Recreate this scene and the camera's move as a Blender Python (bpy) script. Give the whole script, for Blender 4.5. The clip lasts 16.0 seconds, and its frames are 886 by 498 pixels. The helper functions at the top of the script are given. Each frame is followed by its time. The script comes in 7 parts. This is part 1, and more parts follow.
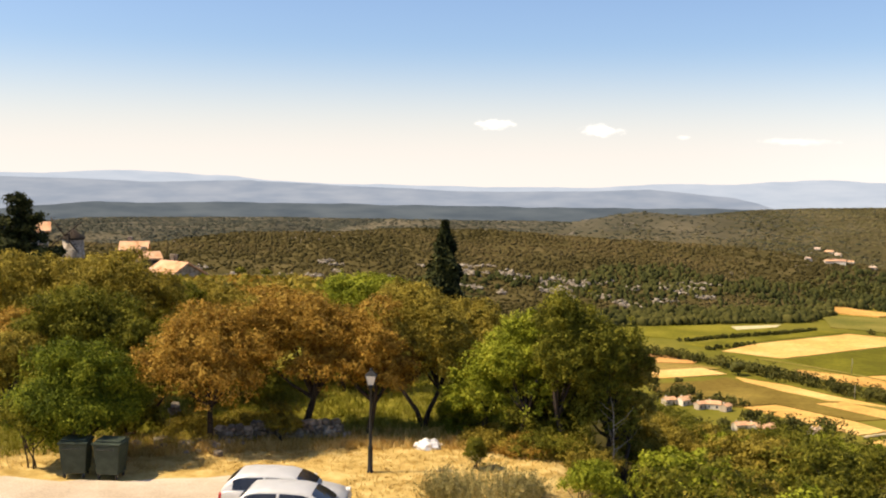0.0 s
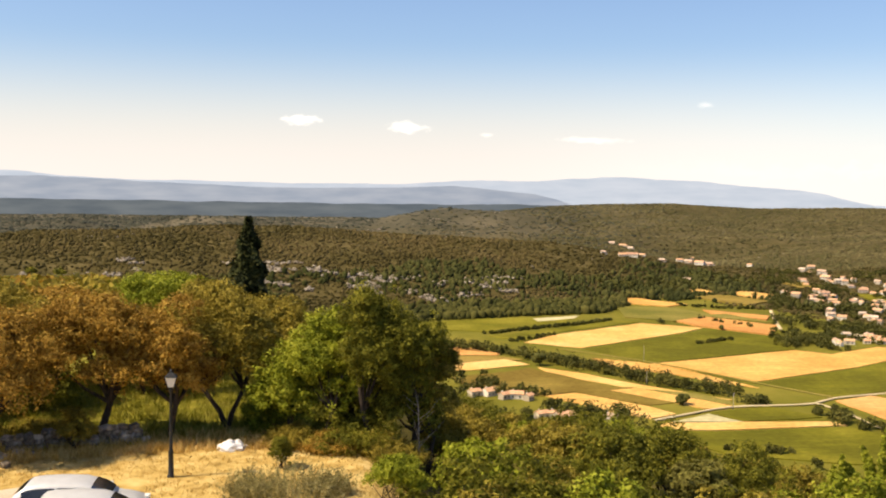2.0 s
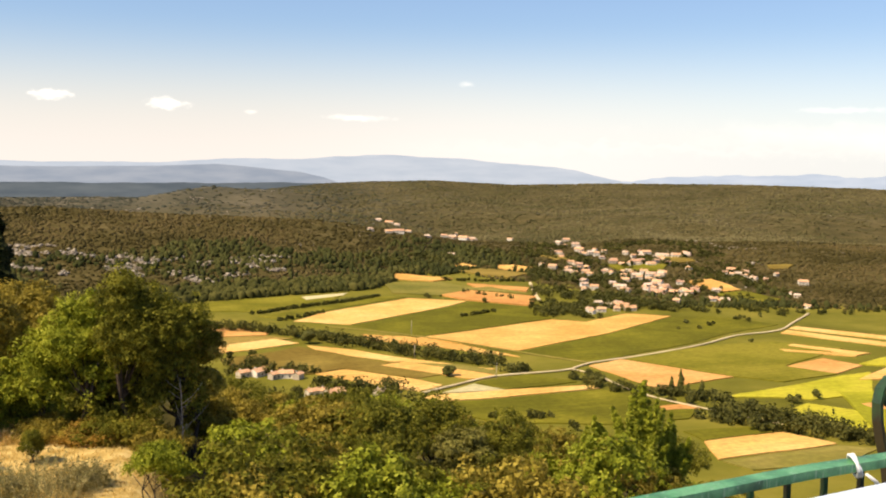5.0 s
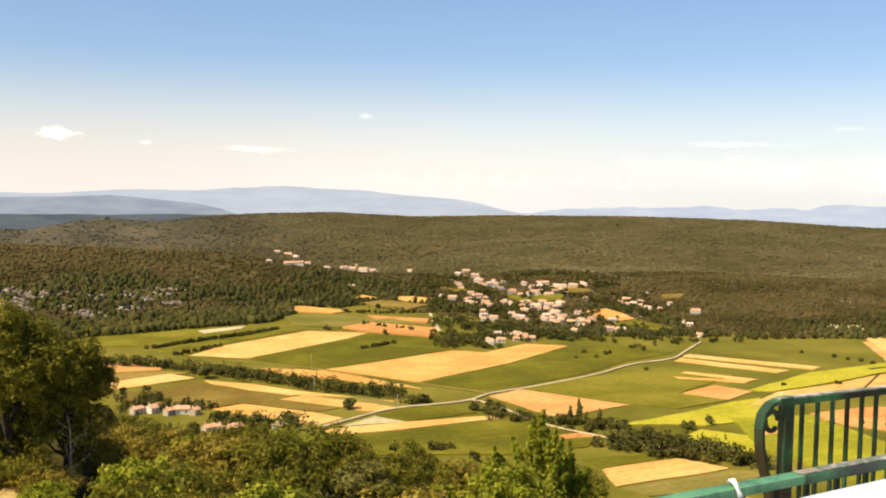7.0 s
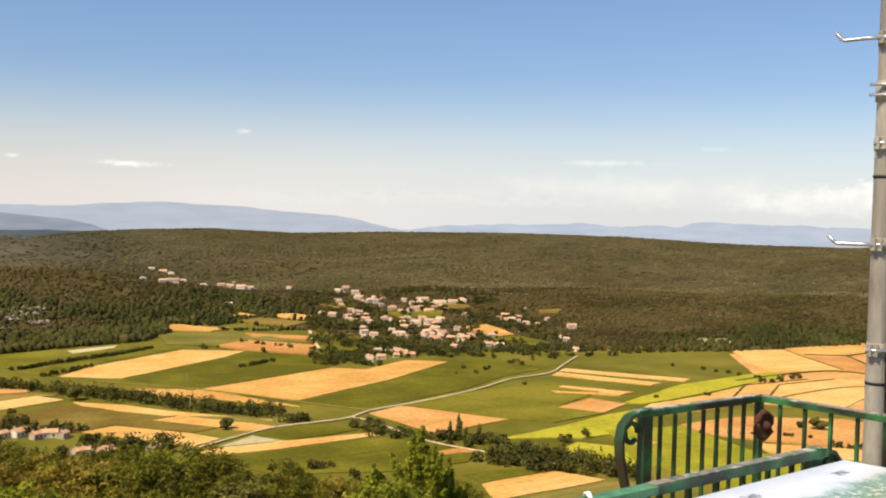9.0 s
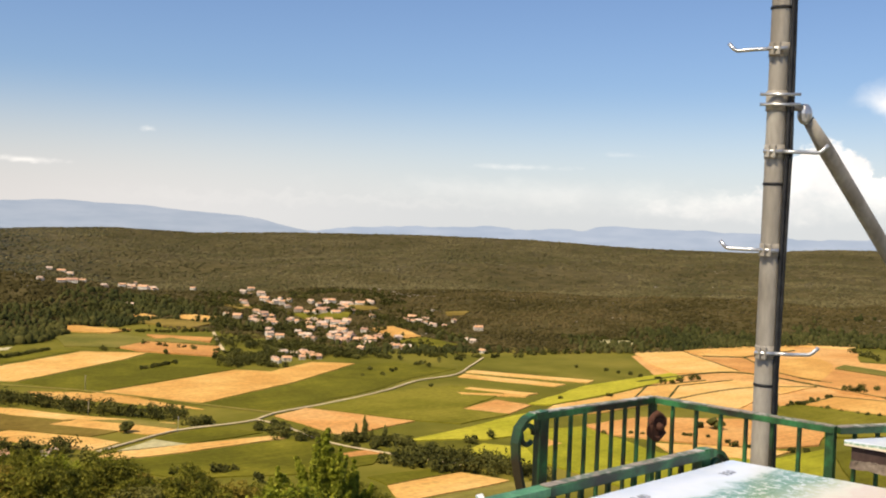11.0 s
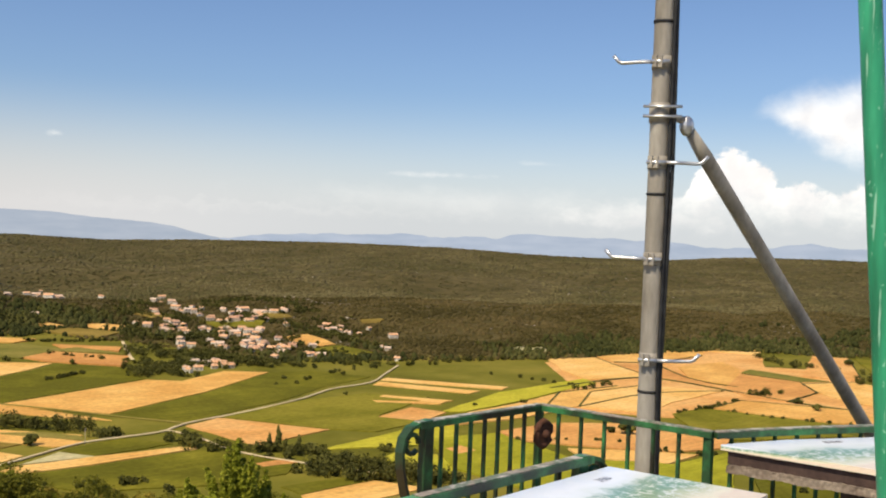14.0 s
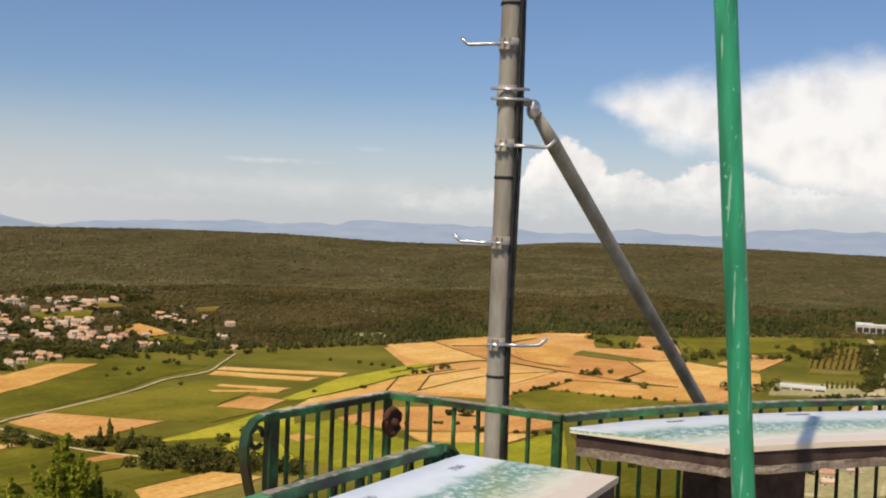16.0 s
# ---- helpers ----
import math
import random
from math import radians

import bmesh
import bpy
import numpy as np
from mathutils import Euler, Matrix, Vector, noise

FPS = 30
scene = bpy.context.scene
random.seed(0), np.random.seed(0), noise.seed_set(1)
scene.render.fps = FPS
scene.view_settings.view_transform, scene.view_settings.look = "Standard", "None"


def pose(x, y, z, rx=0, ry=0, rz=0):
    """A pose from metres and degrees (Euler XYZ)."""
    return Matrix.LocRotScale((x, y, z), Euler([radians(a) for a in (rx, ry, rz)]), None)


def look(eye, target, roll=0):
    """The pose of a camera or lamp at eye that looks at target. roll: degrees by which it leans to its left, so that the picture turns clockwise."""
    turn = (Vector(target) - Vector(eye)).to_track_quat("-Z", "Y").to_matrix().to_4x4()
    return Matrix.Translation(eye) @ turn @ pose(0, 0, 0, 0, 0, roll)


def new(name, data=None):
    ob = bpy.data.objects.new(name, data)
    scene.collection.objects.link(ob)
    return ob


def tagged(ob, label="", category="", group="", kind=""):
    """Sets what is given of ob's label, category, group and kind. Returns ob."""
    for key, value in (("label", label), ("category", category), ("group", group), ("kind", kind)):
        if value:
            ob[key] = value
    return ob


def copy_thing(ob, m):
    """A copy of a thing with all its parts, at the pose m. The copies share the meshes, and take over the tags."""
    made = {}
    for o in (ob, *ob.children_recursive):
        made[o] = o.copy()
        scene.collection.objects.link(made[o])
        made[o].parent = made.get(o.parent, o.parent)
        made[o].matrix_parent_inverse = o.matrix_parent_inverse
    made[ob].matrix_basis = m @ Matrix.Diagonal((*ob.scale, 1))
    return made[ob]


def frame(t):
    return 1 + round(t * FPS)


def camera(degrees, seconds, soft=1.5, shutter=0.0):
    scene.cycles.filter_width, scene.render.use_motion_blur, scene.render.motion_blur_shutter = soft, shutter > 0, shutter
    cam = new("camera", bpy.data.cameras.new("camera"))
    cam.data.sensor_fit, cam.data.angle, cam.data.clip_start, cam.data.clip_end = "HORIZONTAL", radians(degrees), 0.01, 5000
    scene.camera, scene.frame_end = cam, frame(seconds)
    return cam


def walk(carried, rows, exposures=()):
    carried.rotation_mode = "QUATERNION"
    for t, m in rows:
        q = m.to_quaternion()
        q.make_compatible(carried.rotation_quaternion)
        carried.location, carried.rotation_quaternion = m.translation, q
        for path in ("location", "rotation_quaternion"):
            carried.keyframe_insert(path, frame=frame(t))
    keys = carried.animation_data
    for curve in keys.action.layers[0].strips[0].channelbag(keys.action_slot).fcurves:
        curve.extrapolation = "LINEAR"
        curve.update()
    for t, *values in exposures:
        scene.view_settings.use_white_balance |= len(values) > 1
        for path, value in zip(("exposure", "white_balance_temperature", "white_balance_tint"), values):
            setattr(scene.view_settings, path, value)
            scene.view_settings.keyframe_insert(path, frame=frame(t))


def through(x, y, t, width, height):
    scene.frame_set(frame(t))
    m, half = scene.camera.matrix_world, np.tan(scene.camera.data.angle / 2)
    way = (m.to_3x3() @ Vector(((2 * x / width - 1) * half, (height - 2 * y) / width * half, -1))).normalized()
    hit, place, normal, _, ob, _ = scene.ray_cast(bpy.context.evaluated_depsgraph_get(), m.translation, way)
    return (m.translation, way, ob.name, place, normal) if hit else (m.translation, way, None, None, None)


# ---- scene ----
cam = camera(46.0, 16.0, 2.0)
PATH = [
    (0.0, pose(-0.319, -0.015, 1.702, 85.96, -0.83, 0.06)),
    (0.5, pose(-0.275, -0.008, 1.697, 86.04, -0.73, -3.08)),
    (1.0, pose(-0.260, 0.006, 1.715, 86.06, -1.19, -6.43)),
    (1.5, pose(-0.228, 0.014, 1.715, 86.37, -1.17, -8.86)),
    (2.0, pose(-0.190, 0.011, 1.707, 85.92, -1.05, -10.49)),
    (2.5, pose(-0.145, 0.005, 1.698, 86.08, -1.31, -13.13)),
    (3.0, pose(-0.108, 0.003, 1.698, 85.91, -1.04, -14.74)),
    (3.5, pose(-0.074, 0.004, 1.692, 86.15, -0.92, -16.31)),
    (4.0, pose(-0.055, 0.004, 1.697, 85.66, -0.55, -18.17)),
    (4.5, pose(-0.048, -0.001, 1.702, 84.73, -0.82, -21.09)),
    (7.0, pose(0.000, 0.000, 1.700, 86.76, -1.15, -28.72)),
    (7.5, pose(0.021, -0.008, 1.698, 86.76, -1.28, -31.15)),
    (8.0, pose(0.044, -0.015, 1.697, 87.03, -1.25, -32.47)),
    (8.5, pose(0.062, -0.005, 1.695, 87.46, -1.53, -33.92)),
    (9.0, pose(0.075, -0.004, 1.695, 87.81, -1.40, -35.29)),
    (11.5, pose(0.131, -0.019, 1.698, 87.97, -1.88, -41.66)),
    (12.0, pose(0.153, -0.030, 1.701, 87.84, -1.47, -43.21)),
    (12.5, pose(0.173, -0.047, 1.698, 87.77, -1.81, -45.00)),
    (13.0, pose(0.183, -0.074, 1.697, 87.85, -2.18, -45.53)),
    (13.5, pose(0.206, -0.082, 1.697, 87.92, -2.40, -45.56)),
    (14.0, pose(0.211, -0.088, 1.707, 88.65, -2.25, -44.99)),
    (14.5, pose(0.235, -0.051, 1.709, 89.82, -2.27, -45.52)),
    (15.0, pose(0.237, -0.028, 1.714, 89.75, -2.28, -47.51)),
    (15.5, pose(0.251, -0.007, 1.709, 88.97, -2.14, -50.59)),
    (16.0, pose(0.284, 0.024, 1.696, 88.22, -2.20, -53.83)),
]
walk(cam, PATH, exposures=[(0.0, 0.51, 7050, 12), (4.5, 0.47, 7100, 12), (8.0, 0.38, 7050, 12), (9.0, 0.18, 6800, 11), (11.5, 0.1, 6650, 11), (12.5, 0.11, 6600, 10), (13.5, 0.16, 6600, 11), (14.2, -0.05, 6500, 10), (15.0, -0.18, 6450, 10), (16.0, -0.25, 6500, 11)])

# ---------------------------------------------------------------- sky and sun
SUN_AZ, SUN_EL = -97.0, 52.0
world = bpy.data.worlds.new("sky")
scene.world = world
world.use_nodes = True
wt = world.node_tree
wt.nodes.clear()


def wnode(kind, **values):
    n = wt.nodes.new(kind)
    for k, v in values.items():
        n.inputs[k].default_value = v
    return n


def wmath(op, a, b=None, c=None):
    n = wt.nodes.new("ShaderNodeMath")
    n.operation = op
    for i, v in enumerate((a, b, c)):
        if v is None:
            continue
        if isinstance(v, (int, float)):
            n.inputs[i].default_value = v
        else:
            wt.links.new(v, n.inputs[i])
    return n.outputs[0]


def wramp(src, lo, hi):
    n = wt.nodes.new("ShaderNodeMapRange")
    n.interpolation_type = "SMOOTHSTEP"
    wt.links.new(src, n.inputs["Value"])
    n.inputs["From Min"].default_value, n.inputs["From Max"].default_value = lo, hi
    return n.outputs["Result"]


def wmix(fac, a, b):
    n = wt.nodes.new("ShaderNodeMix")
    n.data_type = "RGBA"
    for sock, v in ((n.inputs[0], fac), (n.inputs[6], a), (n.inputs[7], b)):
        if isinstance(v, (tuple, float, int)):
            sock.default_value = v
        else:
            wt.links.new(v, sock)
    return n.outputs[2]


sky = wt.nodes.new("ShaderNodeTexSky")
sky.sky_type = "NISHITA"
sky.sun_disc = False
sky.sun_elevation, sky.sun_rotation = radians(SUN_EL), radians(SUN_AZ)
sky.air_density, sky.dust_density, sky.ozone_density, sky.altitude = 1.0, 1.2, 1.2, 400
coords = wt.nodes.new("ShaderNodeTexCoord")
direction = coords.outputs["Generated"]
split = wt.nodes.new("ShaderNodeSeparateXYZ")
wt.links.new(direction, split.inputs[0])
rise = split.outputs["Z"]
tint = wt.nodes.new("ShaderNodeVectorMath")
tint.operation = "MULTIPLY"
wt.links.new(sky.outputs["Color"], tint.inputs[0])
tint.inputs[1].default_value = (0.98, 1.12, 1.37)
haze = wramp(rise, 0.13, -0.01)
haze_colour = wmix(wramp(split.outputs["X"], 0.15, 0.85), (8.7, 8.35, 8.1, 1), (10.5, 10.75, 10.9, 1))
hazy = wmix(wmath("MULTIPLY", haze, wmath("SUBTRACT", 0.93, wmath("MULTIPLY", wramp(split.outputs["X"], 0.35, 0.75), 0.30))), tint.outputs[0], haze_colour)


def cloud(az, el, wide, high, size, seed, thin=0.0, warp=0.55):
    """A cloud bank round one direction of the sky: 0 to 1."""
    a = radians(az)
    across = wmath("ADD", wmath("MULTIPLY", split.outputs["X"], math.cos(a)), wmath("MULTIPLY", split.outputs["Y"], -math.sin(a)))
    ahead = wmath("ADD", wmath("MULTIPLY", split.outputs["X"], math.sin(a)), wmath("MULTIPLY", split.outputs["Y"], math.cos(a)))
    u = wmath("DIVIDE", across, radians(wide))
    v = wmath("DIVIDE", wmath("SUBTRACT", rise, math.sin(radians(el))), radians(high))
    d = wmath("SQRT", wmath("ADD", wmath("MULTIPLY", u, u), wmath("MULTIPLY", v, v)))
    stretch = wt.nodes.new("ShaderNodeMapping")
    stretch.inputs["Scale"].default_value = (1, 1, 1.7)
    stretch.inputs["Location"].default_value = (seed * 1.7, seed * 0.9, 0)
    wt.links.new(direction, stretch.inputs["Vector"])
    n = wnode("ShaderNodeTexNoise", Scale=size, Detail=7.0, Roughness=0.58)
    wt.links.new(stretch.outputs[0], n.inputs["Vector"])
    body = wmath("SUBTRACT", 1.0, wmath("ADD", d, wmath("MULTIPLY", wmath("SUBTRACT", n.outputs["Fac"], 0.5), warp * 4)))
    return wmath("MULTIPLY", wmath("MULTIPLY", wramp(body, -0.05, (0.35 if wide > 4 and warp < 0.36 else 0.7) + thin), wramp(ahead, 0.0, 0.2)), 1.0 - thin)


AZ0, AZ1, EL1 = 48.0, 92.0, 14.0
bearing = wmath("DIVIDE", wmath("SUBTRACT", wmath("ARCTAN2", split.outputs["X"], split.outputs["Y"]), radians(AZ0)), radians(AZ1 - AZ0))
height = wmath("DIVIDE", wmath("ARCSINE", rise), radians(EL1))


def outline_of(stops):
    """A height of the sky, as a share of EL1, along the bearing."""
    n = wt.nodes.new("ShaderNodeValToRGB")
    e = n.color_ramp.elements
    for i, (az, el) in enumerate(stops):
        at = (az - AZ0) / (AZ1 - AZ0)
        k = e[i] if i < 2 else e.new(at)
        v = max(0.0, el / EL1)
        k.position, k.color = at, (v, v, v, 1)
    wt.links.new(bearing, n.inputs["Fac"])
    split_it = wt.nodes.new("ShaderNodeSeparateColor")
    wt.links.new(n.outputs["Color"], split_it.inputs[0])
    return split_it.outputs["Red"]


def billows(size, seed, amount, rough=0.6, tall=1.5):
    stretch = wt.nodes.new("ShaderNodeMapping")
    stretch.inputs["Scale"].default_value = (1, 1, tall)
    stretch.inputs["Location"].default_value = (seed * 1.7, seed * 0.9, seed)
    wt.links.new(direction, stretch.inputs["Vector"])
    n = wnode("ShaderNodeTexNoise", Scale=size, Detail=8.0, Roughness=rough)
    wt.links.new(stretch.outputs[0], n.inputs["Vector"])
    return wmath("MULTIPLY", wmath("SUBTRACT", n.outputs["Fac"], 0.5), amount)


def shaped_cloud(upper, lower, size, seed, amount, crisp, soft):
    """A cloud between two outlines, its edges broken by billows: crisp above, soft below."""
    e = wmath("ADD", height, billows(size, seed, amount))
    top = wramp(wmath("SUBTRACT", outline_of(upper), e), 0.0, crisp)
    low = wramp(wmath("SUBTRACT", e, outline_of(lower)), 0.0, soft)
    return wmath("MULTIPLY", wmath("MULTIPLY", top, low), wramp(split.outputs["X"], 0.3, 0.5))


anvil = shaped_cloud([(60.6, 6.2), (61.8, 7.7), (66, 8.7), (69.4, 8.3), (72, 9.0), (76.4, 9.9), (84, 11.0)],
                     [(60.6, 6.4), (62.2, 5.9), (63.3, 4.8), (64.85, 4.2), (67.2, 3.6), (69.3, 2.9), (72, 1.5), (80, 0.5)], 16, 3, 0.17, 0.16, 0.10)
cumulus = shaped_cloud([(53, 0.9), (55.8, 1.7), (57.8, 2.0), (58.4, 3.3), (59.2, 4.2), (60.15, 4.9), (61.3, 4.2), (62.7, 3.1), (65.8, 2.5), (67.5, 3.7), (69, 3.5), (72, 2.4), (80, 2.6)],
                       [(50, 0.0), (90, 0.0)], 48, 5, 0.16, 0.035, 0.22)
banks = [
    (2.7, 2.80, 1.2, 0.34, 90, 4, 0.1, 0.45), (8.5, 2.52, 1.15, 0.38, 90, 5, 0.1, 0.40), (18.6, 2.0, 2.2, 0.20, 80, 6, 0.45, 0.5),
    (56.0, 0.9, 8.0, 1.0, 40, 7, 0.55, 0.45), (44.5, 2.7, 3.2, 0.22, 60, 8, 0.6, 0.5), (12.9, 2.2, 0.45, 0.15, 90, 9, 0.5, 0.4),
    (24.5, 3.9, 0.6, 0.2, 90, 10, 0.6, 0.4), (50.0, 3.5, 1.5, 0.2, 60, 11, 0.75, 0.5), (47.0, 1.3, 14.0, 1.1, 30, 12, 0.75, 0.4),
]
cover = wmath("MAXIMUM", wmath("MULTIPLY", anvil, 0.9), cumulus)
for b in banks:
    cover = wmath("MAXIMUM", cover, cloud(*b))
shade_noise = wnode("ShaderNodeTexNoise", Scale=26.0, Detail=6.0)
wt.links.new(direction, shade_noise.inputs["Vector"])
cloud_colour = wmix(wramp(shade_noise.outputs["Fac"], 0.32, 0.6), (11.6, 11.2, 10.9, 1), (14.3, 13.8, 13.0, 1))
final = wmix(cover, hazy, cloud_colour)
background = wnode("ShaderNodeBackground", Strength=0.085)
wt.links.new(final, background.inputs["Color"])
wt.links.new(background.outputs[0], wt.nodes.new("ShaderNodeOutputWorld").inputs["Surface"])

sun = new("sun", bpy.data.lights.new("sun", "SUN"))
sun.data.energy, sun.data.angle, sun.data.color = 4.8, radians(0.53), (1.0, 0.87, 0.66)
s_az, s_el = radians(SUN_AZ), radians(SUN_EL)
sun_way = Vector((math.sin(s_az) * math.cos(s_el), math.cos(s_az) * math.cos(s_el), math.sin(s_el)))
sun.matrix_world = look(sun_way * 60, (0, 0, 0))

# ---------------------------------------------------------------- materials


def material(name, colours, scale=4.0, detail=6.0, rough=0.8, bump=0.0, metal=0.0, fine=None, where="Object", spread=(0.35, 0.65), spec=0.3, random_tint=0.0,
             island=False, squeeze=(1, 1, 1), through_light=0.0, wander=0.9):
    """A surface whose colour wanders between the given ones at two scales, with fine relief."""
    m = bpy.data.materials.new(name)
    m.use_nodes = True
    t = m.node_tree
    p = t.nodes["Principled BSDF"]
    p.inputs["Roughness"].default_value, p.inputs["Metallic"].default_value = rough, metal
    p.inputs["Specular IOR Level"].default_value = spec
    if where == "World":
        src = t.nodes.new("ShaderNodeNewGeometry").outputs["Position"]
    else:
        src = t.nodes.new("ShaderNodeTexCoord").outputs["Object"]
    mp = t.nodes.new("ShaderNodeMapping")
    mp.inputs["Scale"].default_value = squeeze
    t.links.new(src, mp.inputs["Vector"])
    big = t.nodes.new("ShaderNodeTexNoise")
    big.inputs["Scale"].default_value, big.inputs["Detail"].default_value = scale, detail
    t.links.new(mp.outputs[0], big.inputs["Vector"])
    ramp = t.nodes.new("ShaderNodeValToRGB")
    e = ramp.color_ramp.elements
    lo, hi = spread
    for i, c in enumerate(colours):
        at = lo + (hi - lo) * i / max(1, len(colours) - 1)
        k = e[i] if i < 2 else e.new(at)
        k.position, k.color = at, (*c, 1)
    fac = big.outputs["Fac"]
    if island:
        fac = t.nodes.new("ShaderNodeNewGeometry").outputs["Random Per Island"]
        jumble = t.nodes.new("ShaderNodeMath")
        jumble.operation = "MULTIPLY_ADD"
        jumble.inputs[1].default_value, jumble.inputs[2].default_value = 0.35, 0.32
        t.links.new(fac, jumble.inputs[0])
        add = t.nodes.new("ShaderNodeMath")
        add.operation = "ADD"
        soft = t.nodes.new("ShaderNodeMath")
        soft.operation = "MULTIPLY_ADD"
        soft.inputs[1].default_value, soft.inputs[2].default_value = wander, -wander / 2
        t.links.new(big.outputs["Fac"], soft.inputs[0])
        t.links.new(soft.outputs[0], add.inputs[0])
        t.links.new(jumble.outputs[0], add.inputs[1])
        fac = add.outputs[0]
    if random_tint:
        info = t.nodes.new("ShaderNodeObjectInfo")
        shift = t.nodes.new("ShaderNodeMath")
        shift.operation = "MULTIPLY_ADD"
        shift.inputs[1].default_value, shift.inputs[2].default_value = random_tint, -random_tint / 2
        t.links.new(info.outputs["Random"], shift.inputs[0])
        add2 = t.nodes.new("ShaderNodeMath")
        add2.operation = "ADD"
        t.links.new(fac, add2.inputs[0])
        t.links.new(shift.outputs[0], add2.inputs[1])
        fac = add2.outputs[0]
    t.links.new(fac, ramp.inputs["Fac"])
    colour = ramp.outputs["Color"]
    if fine:
        f = t.nodes.new("ShaderNodeTexNoise")
        f.inputs["Scale"].default_value, f.inputs["Detail"].default_value = fine[0], 5.0
        t.links.new(mp.outputs[0], f.inputs["Vector"])
        mr = t.nodes.new("ShaderNodeMapRange")
        mr.inputs["From Min"].default_value, mr.inputs["From Max"].default_value = 0.3, 0.7
        mr.inputs["To Min"].default_value, mr.inputs["To Max"].default_value = 1 - fine[1], 1 + fine[1]
        t.links.new(f.outputs["Fac"], mr.inputs["Value"])
        mul = t.nodes.new("ShaderNodeVectorMath")
        mul.operation = "SCALE"
        t.links.new(colour, mul.inputs[0])
        t.links.new(mr.outputs[0], mul.inputs["Scale"])
        colour = mul.outputs[0]
    t.links.new(colour, p.inputs["Base Color"])
    if bump:
        b = t.nodes.new("ShaderNodeBump")
        b.inputs["Strength"].default_value, b.inputs["Distance"].default_value = min(1.0, bump), 0.02 * max(1.0, bump) / max(scale, 0.02)
        n2 = t.nodes.new("ShaderNodeTexNoise")
        n2.inputs["Scale"].default_value, n2.inputs["Detail"].default_value = scale * 5, 6.0
        t.links.new(mp.outputs[0], n2.inputs["Vector"])
        t.links.new(n2.outputs["Fac"], b.inputs["Height"])
        t.links.new(b.outputs[0], p.inputs["Normal"])
    if through_light:
        tr = t.nodes.new("ShaderNodeBsdfTranslucent")
        t.links.new(colour, tr.inputs["Color"])
        mx = t.nodes.new("ShaderNodeMixShader")
        mx.inputs[0].default_value = through_light
        t.links.new(p.outputs[0], mx.inputs[1])
        t.links.new(tr.outputs[0], mx.inputs[2])
        t.links.new(mx.outputs[0], t.nodes["Material Output"].inputs["Surface"])
    return m


def leaf_material(name, *colours, through=0.25):
    return material(name, colours, scale=0.9, detail=3, rough=0.7, spec=0.08, island=True, through_light=through, spread=(0.3, 0.72))


M_RUST = leaf_material("rusty_oak_leaves", (0.165, 0.090, 0.014), (0.37, 0.212, 0.033), (0.52, 0.335, 0.066))
M_OLIVE = leaf_material("olive_oak_leaves", (0.125, 0.098, 0.013), (0.275, 0.208, 0.028), (0.43, 0.33, 0.055))
M_GREEN = leaf_material("green_leaves", (0.068, 0.069, 0.008), (0.160, 0.154, 0.017), (0.285, 0.258, 0.031), through=0.36)
M_BRIGHT = leaf_material("bright_green_leaves", (0.11, 0.13, 0.009), (0.25, 0.27, 0.02), (0.40, 0.40, 0.045))
M_DARK = leaf_material("dark_evergreen_leaves", (0.014, 0.018, 0.006), (0.032, 0.038, 0.011), (0.070, 0.070, 0.018), through=0.1)
M_GREY = leaf_material("grey_green_leaves", (0.10, 0.094, 0.018), (0.18, 0.162, 0.034), (0.28, 0.248, 0.060))
M_BUSH = leaf_material("deep_green_leaves", (0.046, 0.062, 0.004), (0.112, 0.135, 0.009), (0.21, 0.225, 0.018), through=0.15)
M_BARK = material("bark", ((0.025, 0.017, 0.011), (0.07, 0.050, 0.034)), scale=6, bump=1.0, rough=0.9, squeeze=(3, 3, 0.6))
M_DEADWOOD = material("dead_wood", ((0.22, 0.17, 0.12), (0.38, 0.32, 0.25)), scale=8, rough=0.9)
M_FOREST = material("scrub_oak_wood", ((0.048, 0.039, 0.012), (0.074, 0.058, 0.019), (0.112, 0.083, 0.032)), scale=0.008, detail=8, rough=0.9, where="World",
                    island=True, spec=0.05, spread=(0.25, 0.75), wander=1.7)
M_PINE = material("dark_pine_wood", ((0.030, 0.034, 0.010), (0.052, 0.054, 0.015), (0.085, 0.080, 0.024)), scale=0.01, detail=8, rough=0.9, where="World",
                  island=True, spec=0.05, spread=(0.25, 0.75), wander=1.2)
M_BELT = material("green_oak_belt", ((0.036, 0.038, 0.010), (0.060, 0.058, 0.015), (0.094, 0.086, 0.023)), scale=0.02, detail=8, rough=0.9, where="World",
                  island=True, spec=0.05, spread=(0.25, 0.75), wander=1.2)
# far woods: distance haze is put into these greyer, paler base colours
M_FARWOOD = material("haze_grey_far_wood", ((0.056, 0.059, 0.042), (0.068, 0.069, 0.048), (0.084, 0.082, 0.056)), scale=0.006, detail=8, rough=0.95, where="World",
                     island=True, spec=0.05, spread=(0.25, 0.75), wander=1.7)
M_HILLWOOD = material("haze_pale_hill_wood", ((0.080, 0.072, 0.029), (0.108, 0.093, 0.038), (0.150, 0.124, 0.056)), scale=0.006, detail=8, rough=0.95, where="World",
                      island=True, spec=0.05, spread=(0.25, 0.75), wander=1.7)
M_HEDGE = material("hedge_leaves", ((0.036, 0.038, 0.009), (0.072, 0.070, 0.015), (0.115, 0.108, 0.024)), scale=0.06, detail=8, rough=0.9, where="World",
                   fine=(0.9, 0.5), spec=0.1)
